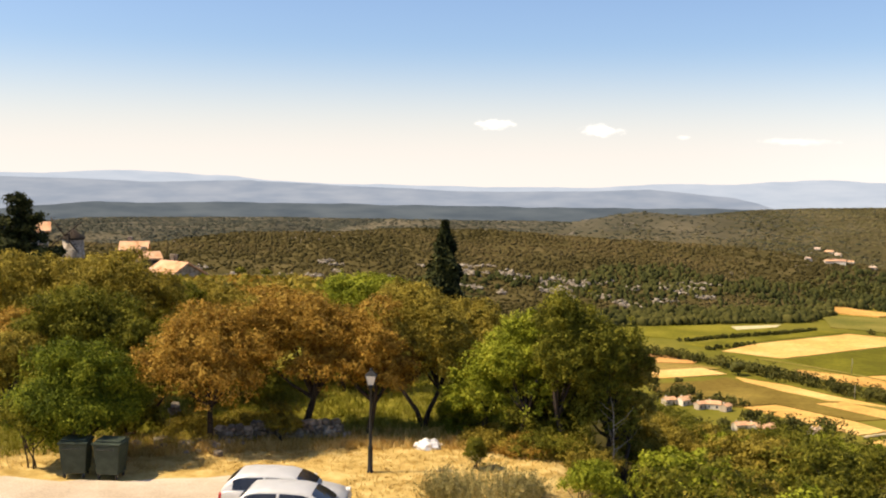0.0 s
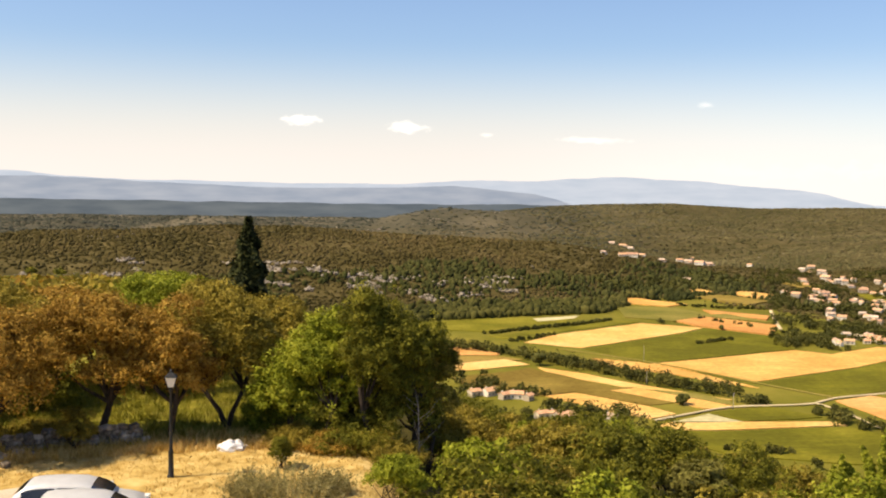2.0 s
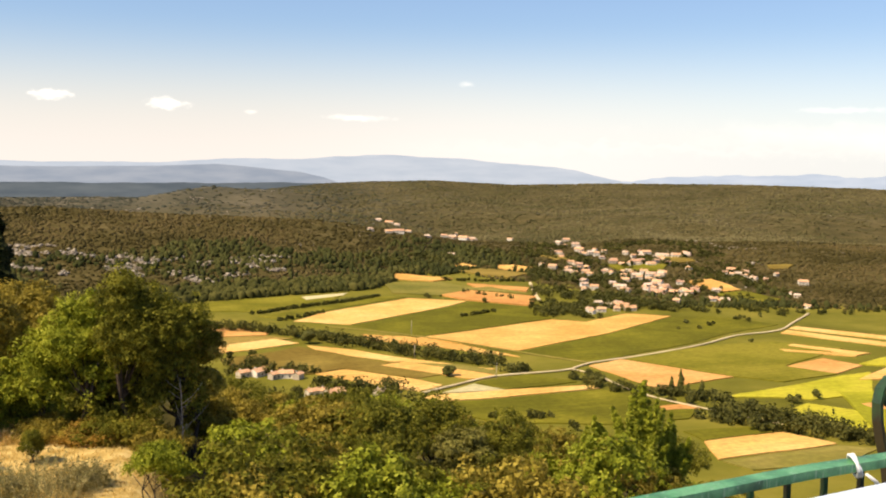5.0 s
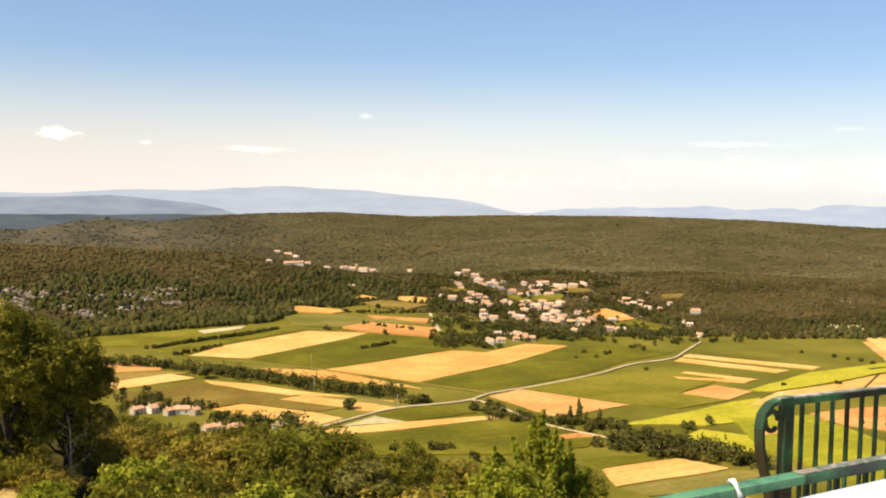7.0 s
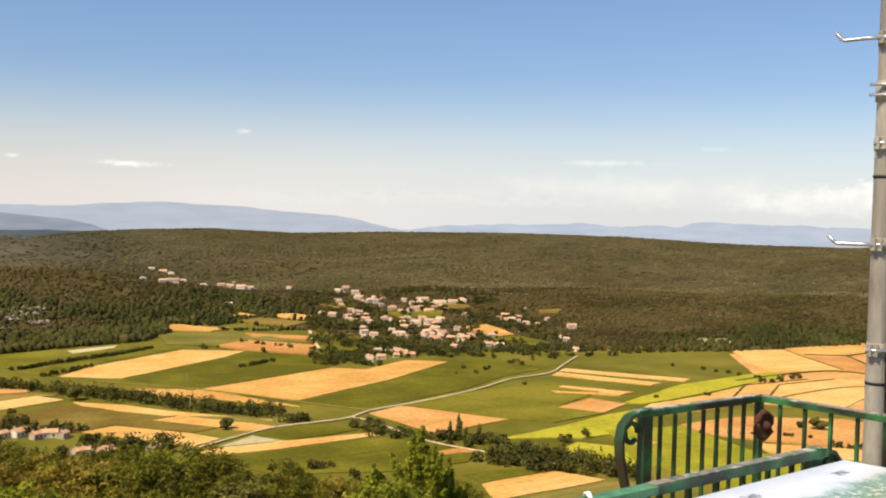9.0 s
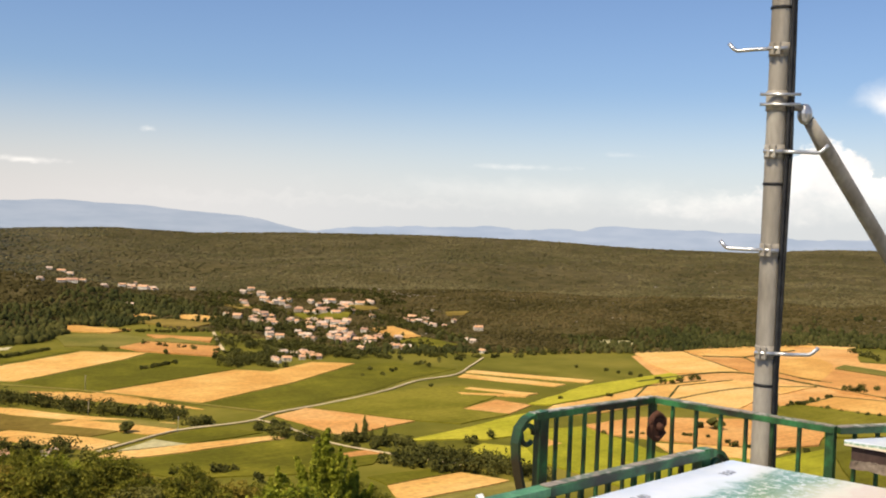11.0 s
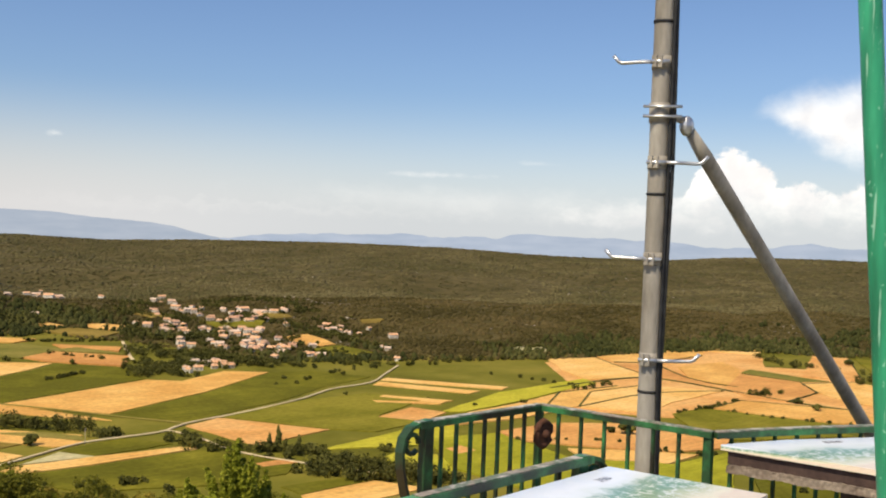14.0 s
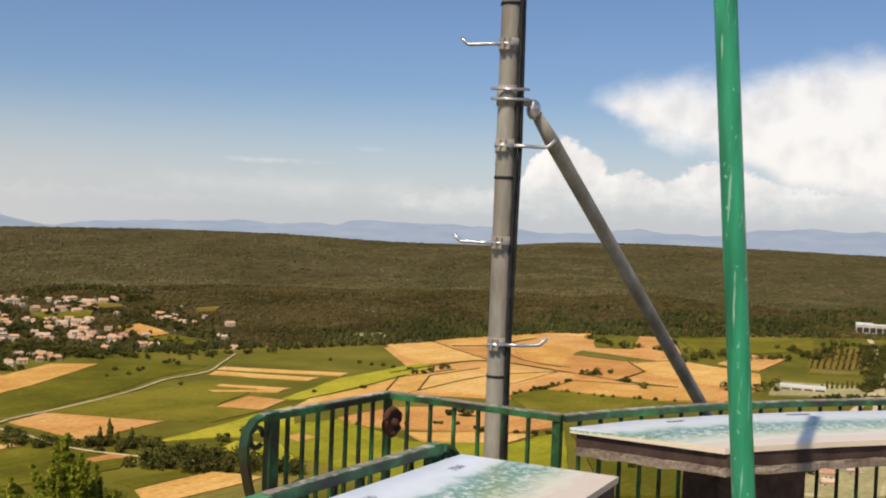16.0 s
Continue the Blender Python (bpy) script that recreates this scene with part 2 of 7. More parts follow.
M_ROCK = material("pale_limestone", ((0.15, 0.12, 0.085), (0.25, 0.205, 0.15), (0.38, 0.325, 0.25)), scale=0.15, rough=0.95, where="World", fine=(1.2, 0.3), bump=0.6)
M_STONE = material("dry_limestone", ((0.15, 0.12, 0.085), (0.28, 0.23, 0.17), (0.44, 0.38, 0.30)), scale=1.5, rough=0.95, fine=(14, 0.25), bump=0.8, random_tint=0.4)
M_GRAVEL = material("pale_gravel", ((0.46, 0.36, 0.25), (0.60, 0.49, 0.36)), scale=0.6, rough=0.95, where="World", fine=(18, 0.2), bump=0.5)
M_WALL = material("cream_render", ((0.46, 0.38, 0.28), (0.62, 0.54, 0.42), (0.78, 0.71, 0.58)), scale=0.4, rough=0.9, random_tint=0.7, fine=(5, 0.1))
M_ROOF = material("terracotta_tiles", ((0.45, 0.25, 0.15), (0.58, 0.38, 0.25), (0.68, 0.51, 0.38)), scale=0.8, rough=0.9, random_tint=0.5, fine=(9, 0.25))
M_PANE = material("dark_window", ((0.03, 0.03, 0.035), (0.06, 0.06, 0.07)), scale=1, rough=0.15, spec=0.5)
M_SHUTTER = material("grey_shutter", ((0.20, 0.22, 0.22), (0.30, 0.32, 0.30)), scale=2, rough=0.7)
M_ROAD = material("pale_lane", ((0.54, 0.42, 0.24), (0.66, 0.53, 0.32)), scale=0.05, rough=0.95, spec=0.03, where="World", fine=(0.6, 0.12))


def streaks(m, turn, wide, long, amount):
    """Lays faint drill lines of the given breadth and length over a material's colour."""
    t = m.node_tree
    p = t.nodes["Principled BSDF"]
    src = p.inputs["Base Color"].links[0].from_socket
    mp = t.nodes.new("ShaderNodeMapping")
    mp.inputs["Rotation"].default_value = (0, 0, radians(turn))
    mp.inputs["Scale"].default_value = (1 / long, 1 / wide, 0)
    t.links.new(t.nodes.new("ShaderNodeNewGeometry").outputs["Position"], mp.inputs["Vector"])
    n = t.nodes.new("ShaderNodeTexNoise")
    n.inputs["Scale"].default_value, n.inputs["Detail"].default_value, n.inputs["Roughness"].default_value = 1.0, 4.0, 0.7
    t.links.new(mp.outputs[0], n.inputs["Vector"])
    mr = t.nodes.new("ShaderNodeMapRange")
    mr.inputs["From Min"].default_value, mr.inputs["From Max"].default_value = 0.3, 0.7
    mr.inputs["To Min"].default_value, mr.inputs["To Max"].default_value = 1 - amount, 1 + amount
    t.links.new(n.outputs["Fac"], mr.inputs["Value"])
    mul = t.nodes.new("ShaderNodeVectorMath")
    mul.operation = "SCALE"
    t.links.new(src, mul.inputs[0])
    t.links.new(mr.outputs[0], mul.inputs["Scale"])
    t.links.new(mul.outputs[0], p.inputs["Base Color"])
    return m


def crop(name, *colours, tone=0.16, turn=-34.0, drill=0.14):
    """A field's surface: blotches of tens of metres, and drills along the field's own length."""
    return streaks(material(name, colours, scale=0.022, detail=8, rough=0.95, where="World", fine=(0.30, tone), spec=0.05, random_tint=0.30, spread=(0.3, 0.7)), turn, 3.0, 90.0, drill)


M_STRAW = crop("ripe_straw", (0.58, 0.305, 0.078), (0.68, 0.39, 0.112), (0.75, 0.47, 0.165))
M_EARTH = crop("dry_orange_soil", (0.50, 0.235, 0.07), (0.60, 0.30, 0.09), (0.66, 0.37, 0.13))
M_GRASS = crop("green_crop", (0.105, 0.098, 0.009), (0.158, 0.142, 0.013), (0.220, 0.188, 0.022))
M_MEADOW = crop("olive_meadow", (0.13, 0.125, 0.022), (0.19, 0.165, 0.032), (0.25, 0.20, 0.05))
M_RAPE = crop("yellow_green_crop", (0.25, 0.24, 0.017), (0.35, 0.325, 0.024), (0.44, 0.385, 0.036))
M_FALLOW = crop("brown_green_fallow", (0.17, 0.115, 0.022), (0.235, 0.165, 0.034), (0.30, 0.205, 0.05))
M_PALE = crop("pale_stubble", (0.36, 0.32, 0.15), (0.46, 0.40, 0.20), (0.54, 0.46, 0.26))


def ground_material():
    """Dry grass, green grass, wood floor, bare rock and soil, mixed by the sheet's own zones; the far zone has haze in
    its colour.
    """
    m = bpy.data.materials.new("open_ground")
    m.use_nodes = True
    t = m.node_tree
    p = t.nodes["Principled BSDF"]
    p.inputs["Roughness"].default_value, p.inputs["Specular IOR Level"].default_value = 0.95, 0.05
    pos = t.nodes.new("ShaderNodeNewGeometry").outputs["Position"]
    zone = t.nodes.new("ShaderNodeVertexColor")
    zone.layer_name = "zone"
    sep = t.nodes.new("ShaderNodeSeparateColor")
    t.links.new(zone.outputs["Color"], sep.inputs[0])

    def noisy(scale, stops, detail=7.0):
        n = t.nodes.new("ShaderNodeTexNoise")
        n.inputs["Scale"].default_value, n.inputs["Detail"].default_value, n.inputs["Roughness"].default_value = scale, detail, 0.62
        t.links.new(pos, n.inputs["Vector"])
        ramp = t.nodes.new("ShaderNodeValToRGB")
        e = ramp.color_ramp.elements
        for i, c in enumerate(stops):
            at = 0.32 + 0.36 * i / (len(stops) - 1)
            k = e[i] if i < 2 else e.new(at)
            k.position, k.color = at, (*c, 1)
        t.links.new(n.outputs["Fac"], ramp.inputs["Fac"])
        return ramp.outputs["Color"], n.outputs["Fac"]

    def mix(fac, a, b):
        n = t.nodes.new("ShaderNodeMix")
        n.data_type = "RGBA"
        t.links.new(fac, n.inputs[0])
        t.links.new(a, n.inputs[6])
        t.links.new(b, n.inputs[7])
        return n.outputs[2]

    valley, _ = noisy(0.012, ((0.105, 0.098, 0.012), (0.155, 0.140, 0.018), (0.225, 0.185, 0.03)))
    wood, _ = noisy(0.03, ((0.052, 0.042, 0.013), (0.080, 0.063, 0.020), (0.125, 0.095, 0.036)))
    dry, n1 = noisy(1.3, ((0.34, 0.22, 0.06), (0.52, 0.36, 0.12), (0.66, 0.49, 0.20)))
    green, _ = noisy(1.1, ((0.10, 0.10, 0.012), (0.20, 0.18, 0.02), (0.32, 0.26, 0.05)))
    colour = mix(sep.outputs["Red"], valley, wood)
    colour = mix(sep.outputs["Green"], colour, dry)
    colour = mix(sep.outputs["Blue"], colour, green)
    # far hills: bald tan-olive ground with distance haze greyed into the colour
    far, _ = noisy(0.006, ((0.060, 0.056, 0.036), (0.095, 0.084, 0.052), (0.150, 0.125, 0.080)))
    colour = mix(zone.outputs["Alpha"], colour, far)
    t.links.new(colour, p.inputs["Base Color"])
    b = t.nodes.new("ShaderNodeBump")
    b.inputs["Strength"].default_value, b.inputs["Distance"].default_value = 0.7, 0.08
    n2 = t.nodes.new("ShaderNodeTexNoise")
    n2.inputs["Scale"].default_value, n2.inputs["Detail"].default_value = 6.0, 6.0
    t.links.new(pos, n2.inputs["Vector"])
    t.links.new(n2.outputs["Fac"], b.inputs["Height"])
    t.links.new(b.outputs[0], p.inputs["Normal"])
    return m


M_GROUND = ground_material()

# ---------------------------------------------------------------- lie of the land
EYE_Z = 1.7
VALLEY_Z = -138.0
LAWN_Z = -9.1


def lattice(ix, iy, seed):
    h = (ix.astype(np.int64) * 374761393 + iy.astype(np.int64) * 668265263 + seed * 974634777) & 0x7FFFFFFF
    h = ((h ^ (h >> 13)) * 1274126177) & 0x7FFFFFFF
    return ((h ^ (h >> 16)) & 0xFFFF) / 65535.0


def vnoise(x, y, size, seed=0):
    """Smooth value noise from -1 to 1 with lumps of that size in metres."""
    x, y = np.asarray(x, float) / size, np.asarray(y, float) / size
    ix, iy = np.floor(x), np.floor(y)
    u, v = x - ix, y - iy
    u, v = u * u * (3 - 2 * u), v * v * (3 - 2 * v)
    a, b = lattice(ix, iy, seed), lattice(ix + 1, iy, seed)
    c, d = lattice(ix, iy + 1, seed), lattice(ix + 1, iy + 1, seed)
    return 2 * ((a * (1 - u) + b * u) * (1 - v) + (c * (1 - u) + d * u) * v) - 1


def fbm(x, y, size, seed=0):
    return vnoise(x, y, size, seed) + 0.5 * vnoise(x, y, size / 2.1, seed + 1) + 0.25 * vnoise(x, y, size / 4.3, seed + 2)


def ease(x, lo, hi):
    s = np.clip((x - lo) / (hi - lo), 0, 1)
    return s * s * (3 - 2 * s)


def at_angle(r, e):
    """The height that is seen under e degrees at the distance r."""
    return EYE_Z + r * np.tan(np.radians(e))


def foot_of(az):
    """How far off the hills across the valley begin."""
    return np.interp(az, (-30, -10, 5, 10, 14, 19.5, 21, 24, 30, 36, 40, 45, 52, 60, 66, 76, 90),
                     (620, 800, 910, 995, 1030, 1088, 1175, 1235, 1130, 1010, 1035, 1060, 1125, 1295, 1320, 1480, 1500))


def ground_z(x, y):
    x, y = np.asarray(x, float), np.asarray(y, float)
    r = np.hypot(x, y) + 1e-6
    az = np.degrees(np.arctan2(x, y))
    back = ease(np.abs(az - 25), 75, 120)  # behind the lookout the hill goes on
    # the lookout's hill: a terrace to the north-west, a steep slope to the east
    fall = np.interp(az, (-30, -8, -4, 14), (0.07, 0.07, 0.28, 0.28))
    terrace = LAWN_Z - np.maximum(r - 60, 0) * fall - np.maximum(r - 260, 0) * 0.26
    terrace = terrace + 0.12 * vnoise(x, y, 7, 5) * ease(r, 38, 46)
    steep = np.interp(az, (5, 12, 20, 25, 30, 36, 45, 60), (14.0, 14.6, 15.3, 15.8, 16.8, 18.2, 20.8, 23.0))
    slope = at_angle(np.maximum(r, 8), -steep) + np.minimum(r / 60, 2.2) * fbm(x, y, 45, 9)
    slope = np.minimum(slope, np.interp(r, (0, 14, 20, 46), (-3.0, -3.2, -9.6, -11.5)) + ease(r, 46, 60) * 400)
    w = ease(az, 5.5, 12.0)
    near = terrace * (1 - w) + slope * w
    near = near * (1 - back) + (-9.1 + 0.03 * r) * back
    # the hills across the valley
    foot = foot_of(az)
    r1 = np.interp(az, (-30, 12, 22, 30), (1400, 1450, 1500, 1750))
    e1 = np.interp(az, (-30, -15, -10, -5, -1, 4, 8, 13, 16, 20, 24, 30, 40, 55, 75),
                   (-3.8, -3.64, -3.34, -3.15, -3.04, -3.18, -3.39, -3.52, -3.7, -4.2, -4.7, -4.5, -4.1, -4.0, -3.8))
    r2 = np.interp(az, (-30, 20, 30), (2300, 2300, 2500))
    e2 = np.interp(az, (-30, -13, -9.4, -6.5, -3, 1, 6, 10.6, 14, 20, 30, 40, 55, 75),
                   (-2.6, -2.55, -2.35, -2.9, -2.4, -2.75, -2.7, -2.12, -2.1, -2.4, -2.5, -2.4, -2.4, -2.3))
    e3 = np.interp(az, (-30, -23, -19, -9, 0, 10, 18, 23, 27, 33, 39, 45, 51, 57, 60.5, 65, 72, 77, 90),
                   (-2.1, -2.0, -1.66, -1.58, -1.68, -1.62, -1.5, -1.33, -1.5, -1.32, -1.22, -1.26, -1.5, -1.5, -1.17, -1.05, -1.11, -1.18, -1.2))
    e3 = e3 - 0.8 * (1 - ease(az, 8, 19))
    z1, z2, z3 = at_angle(r1, e1), at_angle(r2, e2), at_angle(3100, e3)
    dip = np.interp(az, (-30, 18, 30), (26, 30, 4))
    hills = np.full_like(r, VALLEY_Z)
    s = ease(r, foot, r1)
    hills = np.where(r > foot, VALLEY_Z + (z1 - VALLEY_Z) * (0.35 * (r - foot) / (r1 - foot) + 0.65 * s), hills)
    s = np.clip((r - r1) / (r2 - r1), 0, 1)
    hills = np.where(r > r1, z1 + (z2 - z1) * s - dip * np.sin(np.pi * s), hills)
    s = np.clip((r - r2) / (3100 - r2), 0, 1)
    hills = np.where(r > r2, z2 + (z3 - z2) * s - 0.6 * dip * np.sin(np.pi * s), hills)
    hills = np.where(r > 3100, z3 - (r - 3100) * 0.06, hills)
    rough = ease(r, foot + 30, foot + 300) * (1 - 0.8 * ease(r, 2700, 3100))
    hills = hills + ease(r, 1500, 1950) * (1 - ease(r, 2750, 3080)) * 15 * fbm(x, y, 430, 33)
    hills = hills + rough * (5 * fbm(x, y, 260, 21) + 2.0 * fbm(x, y, 70, 31))
    hills = hills * (1 - back) + back * -60
    return np.maximum(near, hills)


def ground_at(x, y):
    return float(ground_z(np.array([x]), np.array([y]))[0])

# ---------------------------------------------------------------- mesh helpers


def mesh_from(name, verts, faces, mat, smooth=False):
    """A mesh object from numpy arrays: verts (n, 3), faces (m, k) all with k corners."""
    verts, faces = np.asarray(verts, np.float32), np.asarray(faces, np.int32)
    me = bpy.data.meshes.new(name)
    n, k = faces.shape
    me.vertices.add(len(verts))
    me.vertices.foreach_set("co", verts.ravel())
    me.loops.add(n * k)
    me.loops.foreach_set("vertex_index", faces.ravel())
    me.polygons.add(n)
    me.polygons.foreach_set("loop_start", np.arange(0, n * k, k, dtype=np.int32))
    me.polygons.foreach_set("loop_total", np.full(n, k, np.int32))
    if smooth:
        me.polygons.foreach_set("use_smooth", np.ones(n, bool))
    me.update(calc_edges=True)
    me.validate()
    me.materials.append(mat)
    return new(name, me)


def part(name, bm, mat, parent, label=""):
    """Links a bmesh as one mesh object under a thing or a part."""
    me = bpy.data.meshes.new(name)
    bm.to_mesh(me)
    bm.free()
    me.materials.append(mat)
    ob = new(name, me)
    ob.parent = parent
    if label:
        tagged(ob, label)
    return ob


def thing(name, label, category, x=0.0, y=0.0, z=0.0, turn=0.0, group="", kind=""):
    ob = new(name)
    ob.empty_display_size = 0.2
    ob.matrix_basis = pose(x, y, z, 0, 0, turn)
    return tagged(ob, label, category, group, kind)


def box(bm, x0, x1, y0, y1, z0, z1, bevel=0.0):
    made = bmesh.ops.create_cube(bm, size=1.0, matrix=Matrix.Translation(((x0 + x1) / 2, (y0 + y1) / 2, (z0 + z1) / 2)) @ Matrix.Diagonal((x1 - x0, y1 - y0, z1 - z0, 1)))
    if bevel:
        edges = list({e for v in made["verts"] for e in v.link_edges})
        bmesh.ops.bevel(bm, geom=edges, offset=bevel, segments=2, profile=0.5, affect="EDGES")


def tube(bm, points, radii, sides=10, caps=True):
    """A round bar along points, with a radius at each."""
    points = [Vector(p) for p in points]
    rings = []
    for i, p in enumerate(points):
        ahead = (points[min(i + 1, len(points) - 1)] - points[max(i - 1, 0)]).normalized()
        side = ahead.cross(Vector((0, 0, 1)) if abs(ahead.z) < 0.95 else Vector((1, 0, 0))).normalized()
        up = side.cross(ahead)
        rad = radii[i] if isinstance(radii, (list, tuple)) else radii
        rings.append([bm.verts.new(p + (side * math.cos(a) + up * math.sin(a)) * rad) for a in [2 * math.pi * k / sides for k in range(sides)]])
    for a, b in zip(rings, rings[1:]):
        for k in range(sides):
            f = bm.faces.new((a[k], a[(k + 1) % sides], b[(k + 1) % sides], b[k]))
            f.smooth = True
    if caps:
        bm.faces.new(rings[0][::-1])
        bm.faces.new(rings[-1])


def flat_bar(bm, points, wide, thick, across=(0, 0, 1)):
    """A flat bar swept along points; wide is measured along across as far as that stands square to the bar."""
    points = [Vector(p) for p in points]
    rings = []
    for i, p in enumerate(points):
        ahead = (points[min(i + 1, len(points) - 1)] - points[max(i - 1, 0)]).normalized()
        w = Vector(across) - ahead * Vector(across).dot(ahead)
        w.normalize()
        n = ahead.cross(w)
        rings.append([bm.verts.new(p + w * (wide / 2 * a) + n * (thick / 2 * b)) for a, b in ((-1, -1), (1, -1), (1, 1), (-1, 1))])
    for a, b in zip(rings, rings[1:]):
        for k in range(4):
            bm.faces.new((a[k], a[(k + 1) % 4], b[(k + 1) % 4], b[k]))
    bm.faces.new(rings[0][::-1])
    bm.faces.new(rings[-1])


# ---------------------------------------------------------------- the ground, one sheet
azs = np.radians(np.concatenate([np.arange(-34, 90, 0.3), np.arange(90, 326, 6.0)]))
rings = np.concatenate([[0.01, 3, 6, 8, 10, 12, 14], np.geomspace(16, 700, 120), np.geomspace(706, 4800, 190)])
RG, AG = np.meshgrid(rings, azs, indexing="ij")
GX, GY = RG * np.sin(AG), RG * np.cos(AG)
GZ = ground_z(GX, GY)
na = len(azs)
i0 = (np.arange(len(rings) - 1)[:, None] * na + np.arange(na)[None, :]).ravel()
i1 = (np.arange(len(rings) - 1)[:, None] * na + (np.arange(na)[None, :] + 1) % na).ravel()
ground = mesh_from("ground", np.stack([GX, GY, GZ], -1).reshape(-1, 3), np.stack([i0, i1, i1 + na, i0 + na], 1), M_GROUND, smooth=True)
tagged(ground, "dry and green grassy hillside falling to a broad farmed valley", "ground", kind="structure")
gaz, gr = np.degrees(AG), RG
hill = np.maximum(np.clip((GZ - VALLEY_Z - 2.0) / 5.0, 0, 1), ease(gr, foot_of(gaz) + 15, foot_of(gaz) + 60))
lawn = (1 - ease(gaz, 6.6, 9.6 + 2 * vnoise(GX, GY, 5, 3))) * (1 - ease(gr + 3 * vnoise(GX, GY, 6, 8), 40.5, 45)) * (gr < 60)
lush = (1 - ease(gaz, 6, 9)) * ease(gr, 41, 46) * (1 - ease(gr, 70, 110))
scrub = 0.55 * ease(gaz, 6, 10) * (gr < 480) * np.clip(0.5 + fbm(GX, GY, 30, 44), 0, 1)
zone = np.stack([hill, np.clip(lawn, 0, 1), np.clip(np.maximum(lush, scrub), 0, 1), ease(gr, 1450, 2300) * (1 - 0.8 * ease(gaz, 10, 24))], -1).reshape(-1, 4)
layer = ground.data.color_attributes.new("zone", "FLOAT_COLOR", "POINT")
layer.data.foreach_set("color", zone.astype(np.float32).ravel())

# ---------------------------------------------------------------- far blue mountains, a plain backdrop


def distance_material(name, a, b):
    """Far ranges with faint bands; the air's blue haze is put into their glow."""
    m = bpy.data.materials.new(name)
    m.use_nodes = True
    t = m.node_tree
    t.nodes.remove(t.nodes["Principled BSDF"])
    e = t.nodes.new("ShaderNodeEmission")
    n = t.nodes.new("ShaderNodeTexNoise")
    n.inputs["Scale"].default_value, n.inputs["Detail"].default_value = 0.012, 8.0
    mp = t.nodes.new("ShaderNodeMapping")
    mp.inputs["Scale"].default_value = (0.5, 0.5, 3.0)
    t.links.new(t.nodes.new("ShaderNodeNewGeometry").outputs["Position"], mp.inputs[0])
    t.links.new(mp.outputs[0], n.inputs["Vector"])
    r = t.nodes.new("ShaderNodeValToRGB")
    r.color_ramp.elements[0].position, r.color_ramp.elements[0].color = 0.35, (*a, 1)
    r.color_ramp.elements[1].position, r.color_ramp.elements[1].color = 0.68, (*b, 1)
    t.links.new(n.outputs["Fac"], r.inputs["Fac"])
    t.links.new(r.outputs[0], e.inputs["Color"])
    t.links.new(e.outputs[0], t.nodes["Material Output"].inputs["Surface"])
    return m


def range_of_hills(name, r, heads, mat, label, jag=0.05):
    """A far range at the distance r, from its skyline as azimuths and elevations."""
    a0, a1 = heads[0][0], heads[-1][0]
    a = np.arange(a0, a1 + 0.01, 0.08)
    e = np.interp(a, [h[0] for h in heads], [h[1] for h in heads])
    e = e + jag * fbm(a * 100, a * 0, 160, 7 + int(r)) * 0.7
    top = at_angle(r, e)
    v = []
    for k, (dr, q) in enumerate(((-160, None), (-60, 0.5), (0, 1.0), (40, 0.9), (200, None))):
        rr = r + dr
        z = np.full_like(a, -320.0) if q is None else top * q - 320 * (1 - q)
        v.append(np.stack([rr * np.sin(np.radians(a)), rr * np.cos(np.radians(a)), z], -1))
    n = len(a)
    base = np.arange(4)[:, None] * n + np.arange(n - 1)[None, :]
    f = np.stack([base, base + 1, base + 1 + n, base + n], -1).reshape(-1, 4)
    return tagged(mesh_from(name, np.concatenate(v), f, mat, smooth=True), label, "mountains", kind="structure")


# emission colours carry the haze: paler the farther off the range
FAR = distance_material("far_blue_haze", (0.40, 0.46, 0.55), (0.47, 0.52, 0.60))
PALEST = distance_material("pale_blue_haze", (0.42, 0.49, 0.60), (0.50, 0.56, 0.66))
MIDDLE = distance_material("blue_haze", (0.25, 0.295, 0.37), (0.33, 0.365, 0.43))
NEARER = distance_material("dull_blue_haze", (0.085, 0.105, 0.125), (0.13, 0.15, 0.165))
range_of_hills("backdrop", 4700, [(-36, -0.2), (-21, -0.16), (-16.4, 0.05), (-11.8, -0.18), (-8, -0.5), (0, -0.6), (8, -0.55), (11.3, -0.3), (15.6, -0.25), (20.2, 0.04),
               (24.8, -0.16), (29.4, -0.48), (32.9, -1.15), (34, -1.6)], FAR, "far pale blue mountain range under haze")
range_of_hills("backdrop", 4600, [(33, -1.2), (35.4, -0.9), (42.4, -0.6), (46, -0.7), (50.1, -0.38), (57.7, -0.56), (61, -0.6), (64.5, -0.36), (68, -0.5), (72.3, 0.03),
               (76.6, -0.05), (92, -0.2)], PALEST, "far peaks along the horizon, pale blue with haze", 0.15)
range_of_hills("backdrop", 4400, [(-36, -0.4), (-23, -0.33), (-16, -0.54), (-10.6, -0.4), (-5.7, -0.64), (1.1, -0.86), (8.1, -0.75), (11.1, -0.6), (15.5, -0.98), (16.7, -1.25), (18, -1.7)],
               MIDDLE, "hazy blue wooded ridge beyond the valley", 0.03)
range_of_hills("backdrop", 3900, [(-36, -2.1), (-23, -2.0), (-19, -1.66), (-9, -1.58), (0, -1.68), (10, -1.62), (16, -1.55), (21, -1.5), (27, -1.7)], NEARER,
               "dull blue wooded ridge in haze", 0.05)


# ---------------------------------------------------------------- fields and lanes on the valley floor
LABELS = {M_STRAW: "ripe straw-coloured cereal field", M_EARTH: "dry orange-brown ploughed field", M_GRASS: "deep green crop field",
          M_MEADOW: "olive-green meadow", M_RAPE: "yellow-green flowering crop field", M_PALE: "pale stubble field", M_FALLOW: "brownish green fallow field"}
lift = [0.0]
